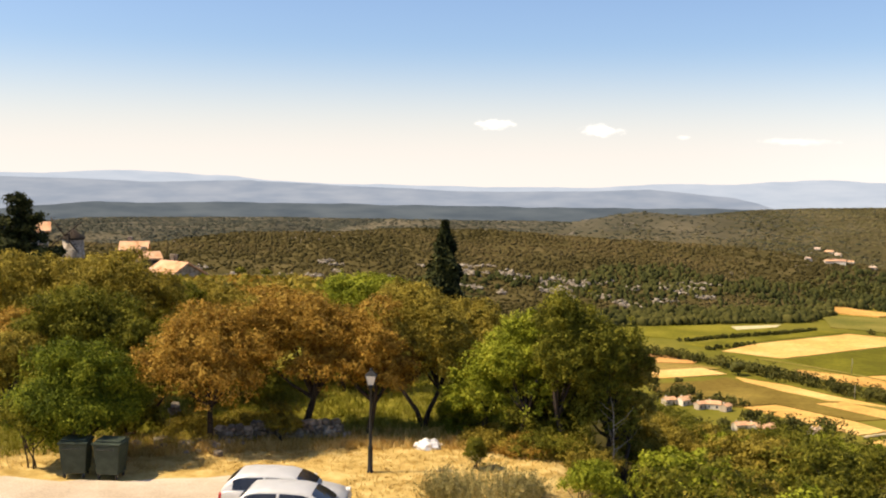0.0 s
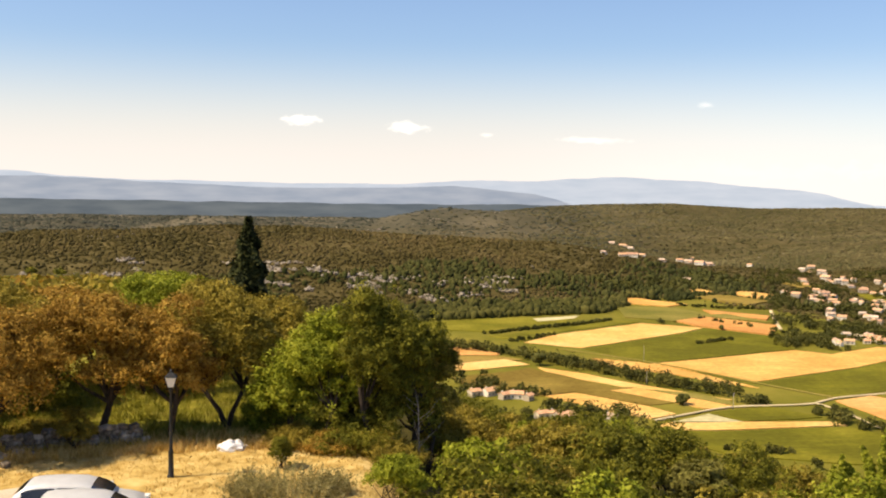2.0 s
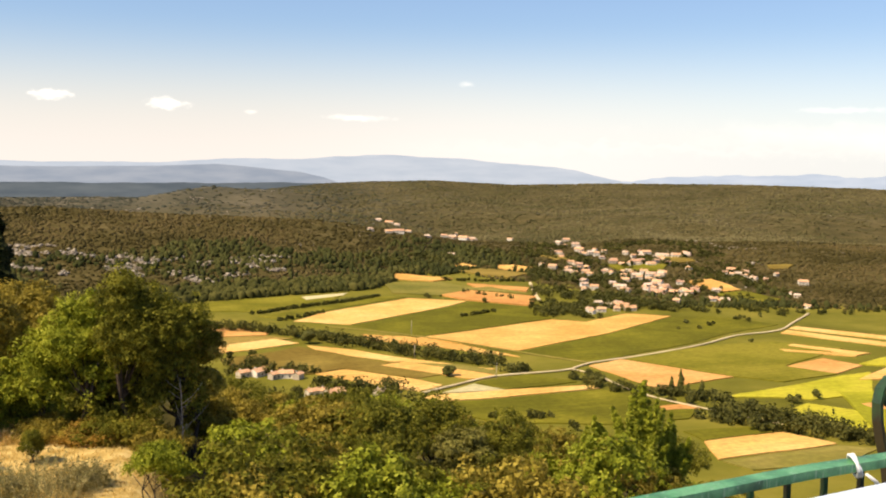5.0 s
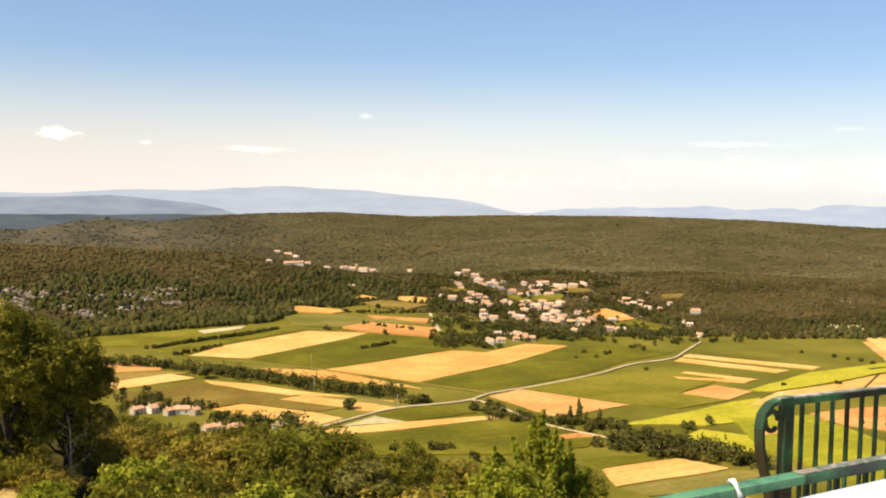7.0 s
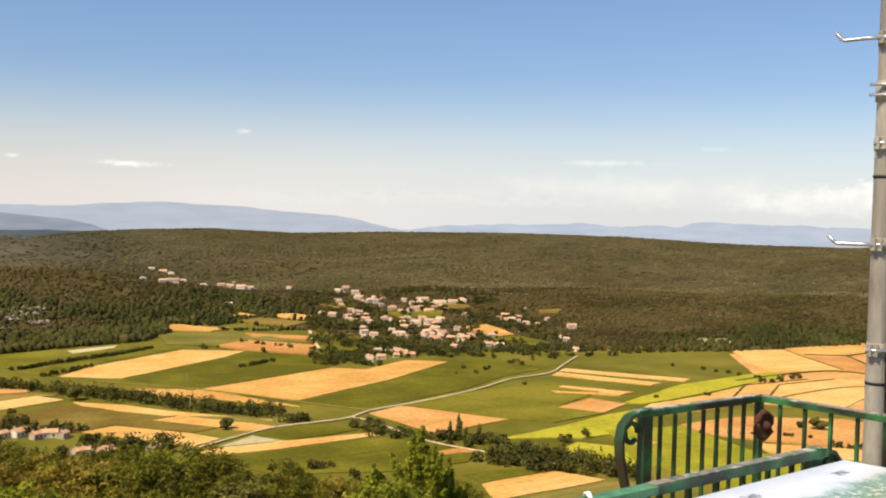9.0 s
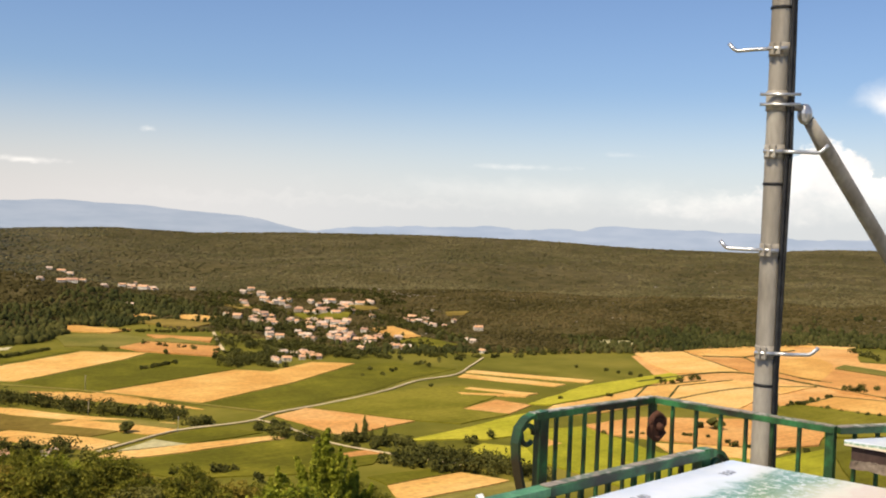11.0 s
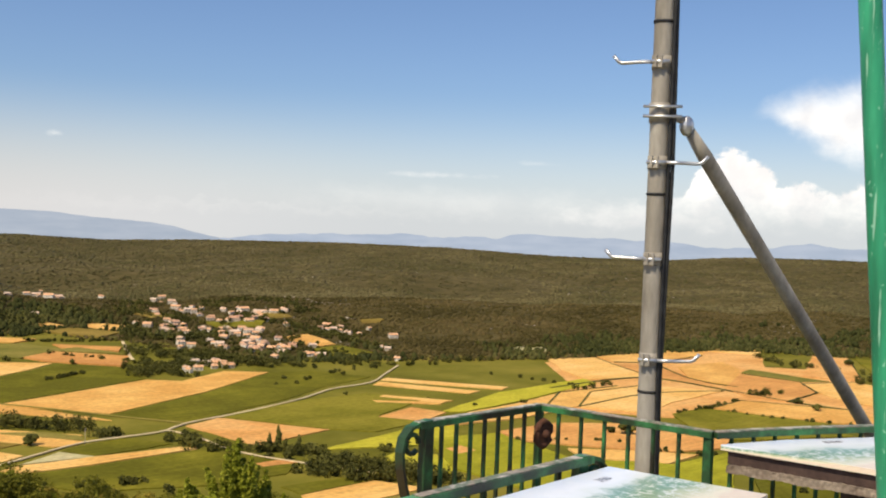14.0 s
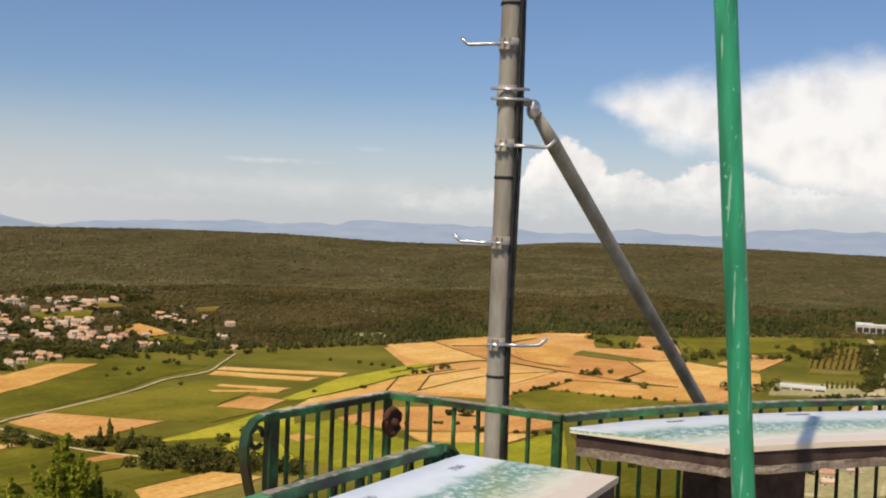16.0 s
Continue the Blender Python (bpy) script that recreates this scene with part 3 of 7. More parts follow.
CLEARINGS = []


def field(mat, *corners, drape=False):
    """One field: a thin sheet of crop over the valley floor, its edges slightly ragged, with a shallow rim."""
    lift[0] += 0.012
    rng = random.Random(len(bpy.data.objects))
    ring = []
    for a, b in zip(corners, corners[1:] + corners[:1]):
        n = max(2, int(math.dist(a, b) / 14))
        for i in range(n):
            s = i / n
            j = 0 if i == 0 else 0.9
            ring.append((a[0] + (b[0] - a[0]) * s + rng.uniform(-j, j), a[1] + (b[1] - a[1]) * s + rng.uniform(-j, j)))
    bm = bmesh.new()
    z = VALLEY_Z + 0.35 + lift[0]
    if drape:
        cx, cy = sum(p[0] for p in ring) / len(ring), sum(p[1] for p in ring) / len(ring)
        CLEARINGS.append((cx, cy, 0.5 * max(math.dist(p, (cx, cy)) for p in ring), 0.75 * max(math.dist(p, (cx, cy)) for p in ring)))
    top = [bm.verts.new((x, y, max(z, ground_at(x, y) + 1.0 + lift[0]) if drape else z)) for x, y in ring]
    low = [bm.verts.new((x, y, (ground_at(x, y) if drape else VALLEY_Z) - 0.6)) for x, y in ring]
    bmesh.ops.triangle_fill(bm, use_beauty=True, edges=[bm.edges.new((a, b)) for a, b in zip(top, top[1:] + top[:1])], normal=(0, 0, 1))
    for i in range(len(ring)):
        j = (i + 1) % len(ring)
        bm.faces.new((top[i], low[i], low[j], top[j]))
    bmesh.ops.recalc_face_normals(bm, faces=bm.faces[:])
    ob = part("field", bm, mat, None)
    return tagged(ob, LABELS[mat] + " on the valley floor", "field", "valley fields")


def lane(wide, mat, *points):
    """A lane or grassy balk that winds over the valley floor."""
    lift[0] += 0.012
    pts = [Vector((x, y, 0)) for x, y in points]
    fine = []
    for i in range(len(pts) - 1):
        p0, p1, p2, p3 = pts[max(i - 1, 0)], pts[i], pts[i + 1], pts[min(i + 2, len(pts) - 1)]
        n = max(2, int((p2 - p1).length / 12))
        for k in range(n):
            s = k / n
            fine.append(0.5 * ((2 * p1) + (p2 - p0) * s + (2 * p0 - 5 * p1 + 4 * p2 - p3) * s * s + (3 * p1 - p0 - 3 * p2 + p3) * s ** 3))
    fine.append(pts[-1])
    bm = bmesh.new()
    last = None
    for i, p in enumerate(fine):
        d = (fine[min(i + 1, len(fine) - 1)] - fine[max(i - 1, 0)]).normalized()
        side = Vector((-d.y, d.x, 0)) * (wide / 2 * random.uniform(0.85, 1.15))
        row = [bm.verts.new((q.x, q.y, max(VALLEY_Z + 0.1, ground_at(q.x, q.y)) + 0.15 + lift[0] - dz)) for q, dz in ((p - side * 1.3, 0.5), (p - side, 0), (p + side, 0), (p + side * 1.3, 0.5))]
        if last:
            for k in range(3):
                bm.faces.new((last[k], last[k + 1], row[k + 1], row[k]))
        last = row
    bmesh.ops.recalc_face_normals(bm, faces=bm.faces[:])
    return tagged(part("road" if mat is M_ROAD else "field_bank", bm, mat, None), "pale winding country lane between the fields" if mat is M_ROAD else "dark hedged bank between fields",
                  "road" if mat is M_ROAD else "bank", kind="structure")


field(M_EARTH, (846, 688), (920, 678), (1108, 661), (1134, 597), (1037, 541), (1062, 507), (1167, 543), (1191, 521), (1008, 423), (956, 328), (879, 305), (800, 304), (790, 362), (792, 433), (759, 444), (683, 429), (631, 511), (760, 590))
field(M_GRASS, (161, 959), (221, 986), (323, 996), (290, 945), (209, 901), (164, 919))
field(M_PALE, (274, 984), (328, 1003), (318, 985), (274, 963))
field(M_GRASS, (206, 876), (281, 917), (353, 967), (373, 956), (275, 897), (227, 848))
field(M_STRAW, (228, 842), (268, 882), (372, 947), (420, 913), (387, 885), (268, 811))
field(M_GRASS, (269, 807), (388, 880), (423, 907), (463, 852), (446, 792), (298, 738))
field(M_STRAW, (297, 736), (443, 786), (464, 765), (526, 797), (556, 771), (453, 710), (348, 665))
field(M_GRASS, (347, 660), (455, 709), (555, 768), (594, 760), (620, 704), (552, 682), (488, 650), (379, 611))
field(M_STRAW, (261, 764), (291, 744), (318, 699), (338, 643), (322, 659), (298, 695), (259, 734))
field(M_EARTH, (148, 841), (165, 831), (195, 791), (190, 782), (140, 787))
field(M_FALLOW, (140, 785), (192, 779), (206, 761), (170, 755), (133, 747))
field(M_STRAW, (130, 742), (192, 764), (205, 741), (167, 726), (127, 715))
field(M_STRAW, (208, 730), (236, 702), (254, 670), (302, 610), (296, 607), (247, 654), (210, 708))
field(M_FALLOW, (138, 698), (180, 714), (201, 728), (240, 655), (255, 652), (233, 646), (262, 606), (242, 600), (209, 644), (184, 632), (144, 657))
field(M_STRAW, (186, 633), (208, 640), (241, 597), (250, 576), (230, 566), (214, 584))
field(M_STRAW, (234, 645), (256, 650), (294, 592), (286, 586), (273, 588))
field(M_MEADOW, (257, 647), (287, 631), (300, 607), (295, 594))
field(M_GRASS, (272, 576), (316, 589), (334, 558), (314, 555), (282, 553))
field(M_PALE, (240, 557), (270, 574), (281, 552))
field(M_STRAW, (225, 548), (238, 555), (334, 547), (338, 537), (272, 535), (231, 539))
field(M_GRASS, (230, 537), (271, 532), (337, 534), (364, 472), (344, 457), (295, 461), (241, 485), (227, 513))
field(M_EARTH, (368, 600), (401, 612), (439, 538), (372, 524))
field(M_GRASS, (406, 613), (488, 637), (555, 637), (588, 596), (498, 556), (512, 523), (460, 515), (441, 539))
field(M_EARTH, (344, 486), (362, 486), (364, 473), (343, 477))
field(M_GRASS, (325, 436), (378, 431), (375, 419), (324, 417))
field(M_STRAW, (323, 416), (373, 417), (384, 390), (310, 388))
field(M_MEADOW, (310, 385), (382, 387), (397, 376), (359, 361), (314, 369))
field(M_RAPE, (394, 493), (473, 508), (512, 518), (539, 521), (490, 471), (442, 470), (423, 483))
field(M_RAPE, (414, 455), (432, 463), (450, 434), (421, 404), (401, 435))
field(M_EARTH, (497, 554), (543, 569), (551, 540), (513, 524))
field(M_STRAW, (613, 683), (627, 690), (684, 596), (669, 590))
field(M_STRAW, (590, 667), (605, 677), (646, 594), (629, 590))
field(M_STRAW, (554, 618), (563, 622), (592, 573), (577, 572))
field(M_STRAW, (538, 609), (581, 571), (572, 567), (535, 600))
field(M_STRAW, (405, 1100), (435, 1134), (480, 1083), (449, 1066), drape=True)
field(M_MEADOW, (389, 1065), (451, 1055), (473, 985), (407, 952), (369, 984), drape=True)
field(M_EARTH, (411, 955), (452, 982), (499, 919), (465, 863), (437, 898), (418, 922), drape=True)
field(M_EARTH, (476, 1036), (526, 985), (508, 957), (472, 1005), drape=True)
field(M_MEADOW, (450, 993), (486, 1001), (506, 934), drape=True)
field(M_STRAW, (718, 970), (768, 989), (734, 894), (702, 888), drape=True)
field(M_GRASS, (685, 877), (733, 889), (729, 825), (680, 815), drape=True)
field(M_STRAW, (532, 1206), (551, 1212), (558, 1186), (541, 1173), drape=True)
field(M_STRAW, (577, 1182), (605, 1194), (626, 1163), (602, 1126), (585, 1153), drape=True)
field(M_FALLOW, (514, 1148), (559, 1163), (592, 1107), (544, 1071), drape=True)
field(M_FALLOW, (705, 1294), (742, 1302), (739, 1249), (695, 1221), drape=True)
field(M_GRASS, (725, 1160), (746, 1118), (805, 1125), (760, 1075), (714, 1096), drape=True)
field(M_FALLOW, (827, 1226), (864, 1181), (864, 1142), (811, 1133), drape=True)
field(M_FALLOW, (916, 1066), (947, 1050), (913, 1024), (893, 1034), drape=True)
field(M_PALE, (905, 785), (939, 754), (913, 737), (888, 766), drape=True)
field(M_RAPE, (552, 544), (655, 580), (730, 587), (786, 591), (771, 566), (719, 558), (624, 540), (565, 533))
field(M_STRAW, (565, 530), (622, 535), (723, 555), (775, 546), (772, 522), (663, 500), (582, 493), (511, 503))
field(M_STRAW, (867, 702), (929, 686), (898, 638), (855, 565), (781, 586), (809, 632))
field(M_STRAW, (935, 688), (1058, 685), (1115, 660), (1058, 630), (949, 623), (914, 649))
field(M_EARTH, (898, 638), (941, 617), (907, 566), (852, 487), (858, 563))
field(M_STRAW, (727, 539), (799, 535), (838, 476), (742, 468), (681, 449), (657, 498))
field(M_STRAW, (945, 591), (1030, 587), (990, 545), (875, 482), (880, 536))
field(M_EARTH, (852, 483), (958, 525), (959, 463), (906, 421), (833, 413), (827, 444))
field(M_MEADOW, (967, 530), (1000, 538), (990, 448), (962, 466))
field(M_STRAW, (949, 456), (1010, 432), (985, 337), (890, 303), (879, 375), (907, 420))
field(M_STRAW, (748, 433), (803, 439), (842, 359), (804, 308), (772, 343))
field(M_EARTH, (1001, 481), (1186, 559), (1206, 524), (1026, 430))
field(M_GRASS, (695, 437), (739, 438), (760, 347), (731, 311), (624, 364))
field(M_EARTH, (529, 468), (587, 465), (645, 424), (658, 366), (616, 346), (574, 360), (555, 383), (521, 440))
field(M_STRAW, (526, 406), (552, 381), (581, 345), (544, 343), (514, 386))
field(M_RAPE, (470, 477), (526, 465), (518, 438), (506, 386), (543, 340), (607, 337), (466, 254), (425, 327), (428, 411))
field(M_EARTH, (460, 450), (474, 451), (473, 436), (456, 435))
field(M_STRAW, (1147, 682), (1187, 624), (1132, 598), (1105, 652))
field(M_GRASS, (1212, 520), (1247, 440), (1346, 395), (1232, 361), (1141, 395), (1094, 448))
field(M_EARTH, (1025, 395), (1125, 396), (1120, 356), (1008, 346))
field(M_MEADOW, (1033, 307), (1246, 350), (1279, 313), (1067, 259))
field(M_PALE, (954, 311), (986, 227), (932, 215), (870, 290))
field(M_GRASS, (602, 329), (707, 309), (704, 257), (536, 179), (478, 238))
field(M_PALE, (614, 189), (707, 159), (584, 130), (546, 168))
lane(1.6, M_ROAD, (230, 560), (262, 576), (292, 589), (329, 590), (350, 593), (373, 607), (424, 619), (491, 641), (545, 667), (596, 677), (639, 707), (691, 745))
lane(1.2, M_MEADOW, (373, 607), (344, 659), (310, 723), (281, 767), (247, 804))
lane(1.0, M_ROAD, (350, 593), (355, 570), (353, 514), (368, 467), (384, 429))
lane(2.6, M_ROAD, (551, 1030), (512, 946), (490, 895))
lane(3, M_HEDGE, (712, 572), (843, 565), (845, 471), (837, 410), (842, 359))
lane(2.5, M_HEDGE, (949, 623), (880, 536), (872, 480))
lane(2.5, M_HEDGE, (657, 498), (763, 505), (838, 476))
for edge in (((867, 702), (929, 686), (898, 638), (855, 565)), ((935, 688), (1058, 685), (1115, 660)), ((914, 649), (949, 623), (1058, 630)),
             ((958, 525), (959, 463), (906, 421), (833, 413)), ((907, 420), (949, 456), (1010, 432)), ((748, 433), (803, 439), (842, 359)),
             ((657, 498), (727, 539), (799, 535)), ((631, 511), (700, 552), (775, 546)), ((1026, 430), (1206, 524))):
    for a, b in zip(edge, edge[1:]):
        lane(1.5, M_HEDGE, a, b)
lane(5, M_ROAD, (1109, 253), (945, 225), (814, 211))
lane(5, M_ROAD, (1420, 345), (1313, 312), (1120, 262), (951, 219), (782, 185), (640, 140))
field(M_FALLOW, (1244, 364), (1307, 317), (1091, 268), (1062, 316))
field(M_PALE, (560, 180), (640, 185), (670, 145), (560, 130))

# ---------------------------------------------------------------- trees and woods


def leaf_cards(rng, centres, outward, size, stretch=1.6, loose=0.75, lift=0.35):
    """Small pointed leaves at the centres, their faces turned mostly outward."""
    n = len(centres)
    nrm = outward + rng.normal(0, loose, (n, 3)) + np.array([0, 0, lift])
    nrm /= np.linalg.norm(nrm, axis=1, keepdims=True) + 1e-9
    a = np.cross(nrm, rng.normal(0, 1, (n, 3)))
    a /= np.linalg.norm(a, axis=1, keepdims=True) + 1e-9
    b = np.cross(nrm, a)
    s = size * rng.uniform(0.6, 1.3, (n, 1))
    v = np.stack([centres - a * s * stretch / 2 - b * s / 2, centres - a * s * stretch / 2 + b * s / 2, centres + a * s * stretch / 2], 1)
    return v.reshape(-1, 3), np.arange(3 * n).reshape(n, 3)


def crown_cloud(rng, lobes, leaves, clump):
    """Leaf places and their outward directions, in clumps over the shells of the lobes (rows of centre and radii)."""
    lobes = np.asarray(lobes, float)
    weight = (lobes[:, 3] * lobes[:, 4] * lobes[:, 5]) ** (2 / 3)
    per = 40
    n = max(1, leaves // per)
    which = rng.choice(len(lobes), n, p=weight / weight.sum())
    d = rng.normal(0, 1, (n, 3))
    d[:, 2] = np.where(d[:, 2] < -0.4, -0.4 * d[:, 2], d[:, 2])
    d /= np.linalg.norm(d, axis=1, keepdims=True)
    depth = rng.uniform(0.3, 1, (n, 1)) ** 0.4 * rng.uniform(0.86, 1.14, (n, 1))
    mid = np.repeat(lobes[which, :3] + d * lobes[which, 3:] * depth, per, 0)
    tuft = rng.normal(0, 1, (n * per, 3)) + np.array([0, 0, 0.35])
    tuft /= np.linalg.norm(tuft, axis=1, keepdims=True)
    reach = np.repeat(clump * rng.uniform(0.7, 1.5, (n, 1)), per, 0) * rng.uniform(0.35, 1.1, (n * per, 1))
    return mid + tuft * reach * np.array([1, 1, 0.8]), 0.9 * tuft + 0.45 * np.repeat(d, per, 0)


def tree(name, label, category, x, y, top, low, wide, leaf, leaves=7000, size=0.16, lobes=9, seed=1, trunk=0.16, stems=1, bark=None, group="", flat=1.0, base=None):
    """A broad tree: tapered leaning stems with limbs, and a crown of many leaves between the heights low and top."""
    rng = np.random.default_rng(seed)
    gz = ground_at(x, y) - 0.05 if base is None else base
    ob = thing(name, label, category, x, y, gz, group=group)
    h0, h1, rad = low - gz, top - gz, wide / 2
    mid, hz = (h0 + h1) / 2, (h1 - h0) / 2
    rows = [(0, 0, mid, rad * 0.62, rad * 0.62 * flat, hz * 0.72)]
    for i in range(lobes):
        a = 2 * math.pi * (i + rng.uniform(0, 0.8)) / lobes
        e = rng.uniform(-0.85, 0.95)
        k = rng.uniform(0.36, 0.54)
        q = max(0.2, 1 - e ** 4) ** 0.5
        rows.append((math.cos(a) * q * rad * (1 - k), math.sin(a) * q * rad * (1 - k) * flat, mid + e * hz * (1 - k * 0.9), rad * k, rad * k * flat, hz * k * 1.05))
    rows.append((rng.uniform(-0.2, 0.2) * rad, 0, h1 - hz * 0.36, rad * 0.42, rad * 0.42 * flat, hz * 0.36))
    leaves, size = int(leaves * 3.6), size * 0.52
    c, out = crown_cloud(rng, rows, leaves, 0.10 * wide ** 0.7)
    v, f = leaf_cards(rng, c, out, size, 1.5, 0.42, 0.15)
    cr = mesh_from("crown", v, f, leaf)
    cr.parent = ob
    bm = bmesh.new()
    bark = bark or M_BARK
    for s in range(stems):
        lean = rng.normal(0, 0.10, 2) * h1 * (1.0 if stems == 1 else 1.6)
        foot = rng.normal(0, 0.05, 2) * (stems - 1) * 2
        fork = Vector((foot[0] + lean[0] * 0.6, foot[1] + lean[1] * 0.6, max(h0 * 0.95, h1 * 0.25)))
        tube(bm, [(foot[0], foot[1], -0.1), (foot[0] + lean[0] * 0.15, foot[1] + lean[1] * 0.2, fork.z * 0.4), fork, (lean[0], lean[1], mid)],
             [trunk * 1.0, trunk * 0.78, trunk * 0.62, trunk * 0.3], 8)
        for row in rows[1 + s::stems][:7]:
            end = Vector(row[:3])
            tube(bm, [fork, fork.lerp(end, 0.5) + Vector((0, 0, -0.15)), end], [trunk * 0.5, trunk * 0.3, trunk * 0.08], 6, caps=False)
    part("trunk", bm, bark, ob)
    return ob


def cypress(x, y, top, wide, seed):
    rng = np.random.default_rng(seed)
    gz = ground_at(x, y)
    ob = thing("cypress_tree", "tall dark green spire-shaped cypress behind the oaks", "tree", x, y, gz)
    h = top - gz
    n = 15000
    s = rng.uniform(0.03, 1, n)
    prof = np.interp(s, (0, 0.1, 0.35, 0.6, 0.85, 1), (0.35, 0.8, 1.0, 0.85, 0.42, 0.05)) * wide / 2
    a = rng.uniform(0, 2 * np.pi, n)
    prof = prof * (0.86 + 0.14 * np.sin(a * 5 + s * 9)) * rng.uniform(0.6, 1.14, n) * (0.9 + 0.2 * np.sin(s * 31 + a * 2))
    c = np.stack([np.cos(a) * prof, np.sin(a) * prof, s * h], -1)
    out = np.stack([np.cos(a), np.sin(a), np.full(n, 0.9)], -1)
    v, f = leaf_cards(rng, c, out, 0.17, 2.2)
    cr = mesh_from("crown", v, f, M_DARK)
    cr.parent = ob
    bm = bmesh.new()
    tube(bm, [(0, 0, -0.2), (0, 0, h * 0.5), (0, 0, h * 0.96)], [0.2, 0.13, 0.02], 8)
    part("trunk", bm, M_BARK, ob)
    return ob


def conifer(name, label, x, y, top, wide, seed):
    """A dark pine with tiers of drooping boughs."""
    rng = np.random.default_rng(seed)
    gz = ground_at(x, y)
    ob = thing(name, label, "tree", x, y, gz)
    h = top - gz
    rows = []
    for i in range(26):
        s = 0.22 + 0.76 * i / 26
        reach = wide / 2 * (1 - s) ** 0.7 * rng.uniform(0.6, 1.15)
        a = i * 2.4
        rows.append((math.cos(a) * reach * 0.6, math.sin(a) * reach * 0.6, s * h, reach * 0.55 + 0.12, reach * 0.55 + 0.12, 0.28))
    rows.append((0, 0, h * 0.96, 0.15, 0.15, h * 0.05))
    c, out = crown_cloud(rng, rows, 26000, 0.42)
    v, f = leaf_cards(rng, c, out, 0.17, 2.0)
    cr = mesh_from("crown", v, f, M_DARK)
    cr.parent = ob
    bm = bmesh.new()
    tube(bm, [(0, 0, -0.2), (0, 0, h * 0.6), (0, 0, h * 0.98)], [0.25, 0.15, 0.03], 8)
    for r in rows[:-1:2]:
        tube(bm, [(0, 0, r[2] + 0.1), r[:3]], [0.06, 0.02], 5, caps=False)
    part("trunk", bm, M_BARK, ob)
    return ob


def lump_template(level):
    bm = bmesh.new()
    bmesh.ops.create_icosphere(bm, subdivisions=level, radius=1.0)
    v = np.array([q.co[:] for q in bm.verts])
    f = np.array([[q.index for q in p.verts] for p in bm.faces])
    bm.free()
    return v, f


LUMPS = {1: lump_template(1), 2: lump_template(2)}


def lumps(name, mat, x, y, z, wide, high, seed, level=1, jitter=0.2):
    """Many far tree crowns joined into one mesh, each with a shape of its own."""
    rng = np.random.default_rng(seed)
    tv, tf = LUMPS[level]
    n = len(x)
    v = tv[None] * (1 + rng.normal(0, jitter, (n, len(tv), 1)))
    turn = rng.uniform(0, 2 * np.pi, n)
    cs, sn = np.cos(turn)[:, None], np.sin(turn)[:, None]
    vx, vy = v[..., 0] * cs - v[..., 1] * sn, v[..., 0] * sn + v[..., 1] * cs
    out = np.stack([vx * wide[:, None] / 2 + x[:, None], vy * wide[:, None] / 2 + y[:, None], v[..., 2] * high[:, None] / 2 + (z + high * 0.42)[:, None]], -1)
    f = tf[None] + (np.arange(n) * len(tv))[:, None, None]
    return mesh_from(name, out.reshape(-1, 3), f.reshape(-1, 3), mat, smooth=True)


def crowns(rng, mat, x, y, z, wide, high, label):
    """Far tree crowns as rounded, uneven caps, joined into one mesh."""
    tv, tf = LUMPS[1]
    tf = tf[tv[tf][:, :, 2].mean(1) > -0.5]
    n = len(x)
    v = tv[None] * (1 + rng.normal(0, 0.2, (n, len(tv), 1)))
    turn = rng.uniform(0, 2 * np.pi, n)
    cs, sn = np.cos(turn)[:, None], np.sin(turn)[:, None]
    vx, vy = v[..., 0] * cs - v[..., 1] * sn, v[..., 0] * sn + v[..., 1] * cs
    out = np.stack([vx * wide[:, None] / 2 + x[:, None], vy * wide[:, None] / 2 + y[:, None], v[..., 2] * high[:, None] / 2 + (z + high * 0.32)[:, None]], -1)
    f = tf[None] + (np.arange(n) * len(tv))[:, None, None]
    return tagged(mesh_from("woodland", out.reshape(-1, 3), f.reshape(-1, 3), mat, smooth=True), label, "woodland", kind="stuff")


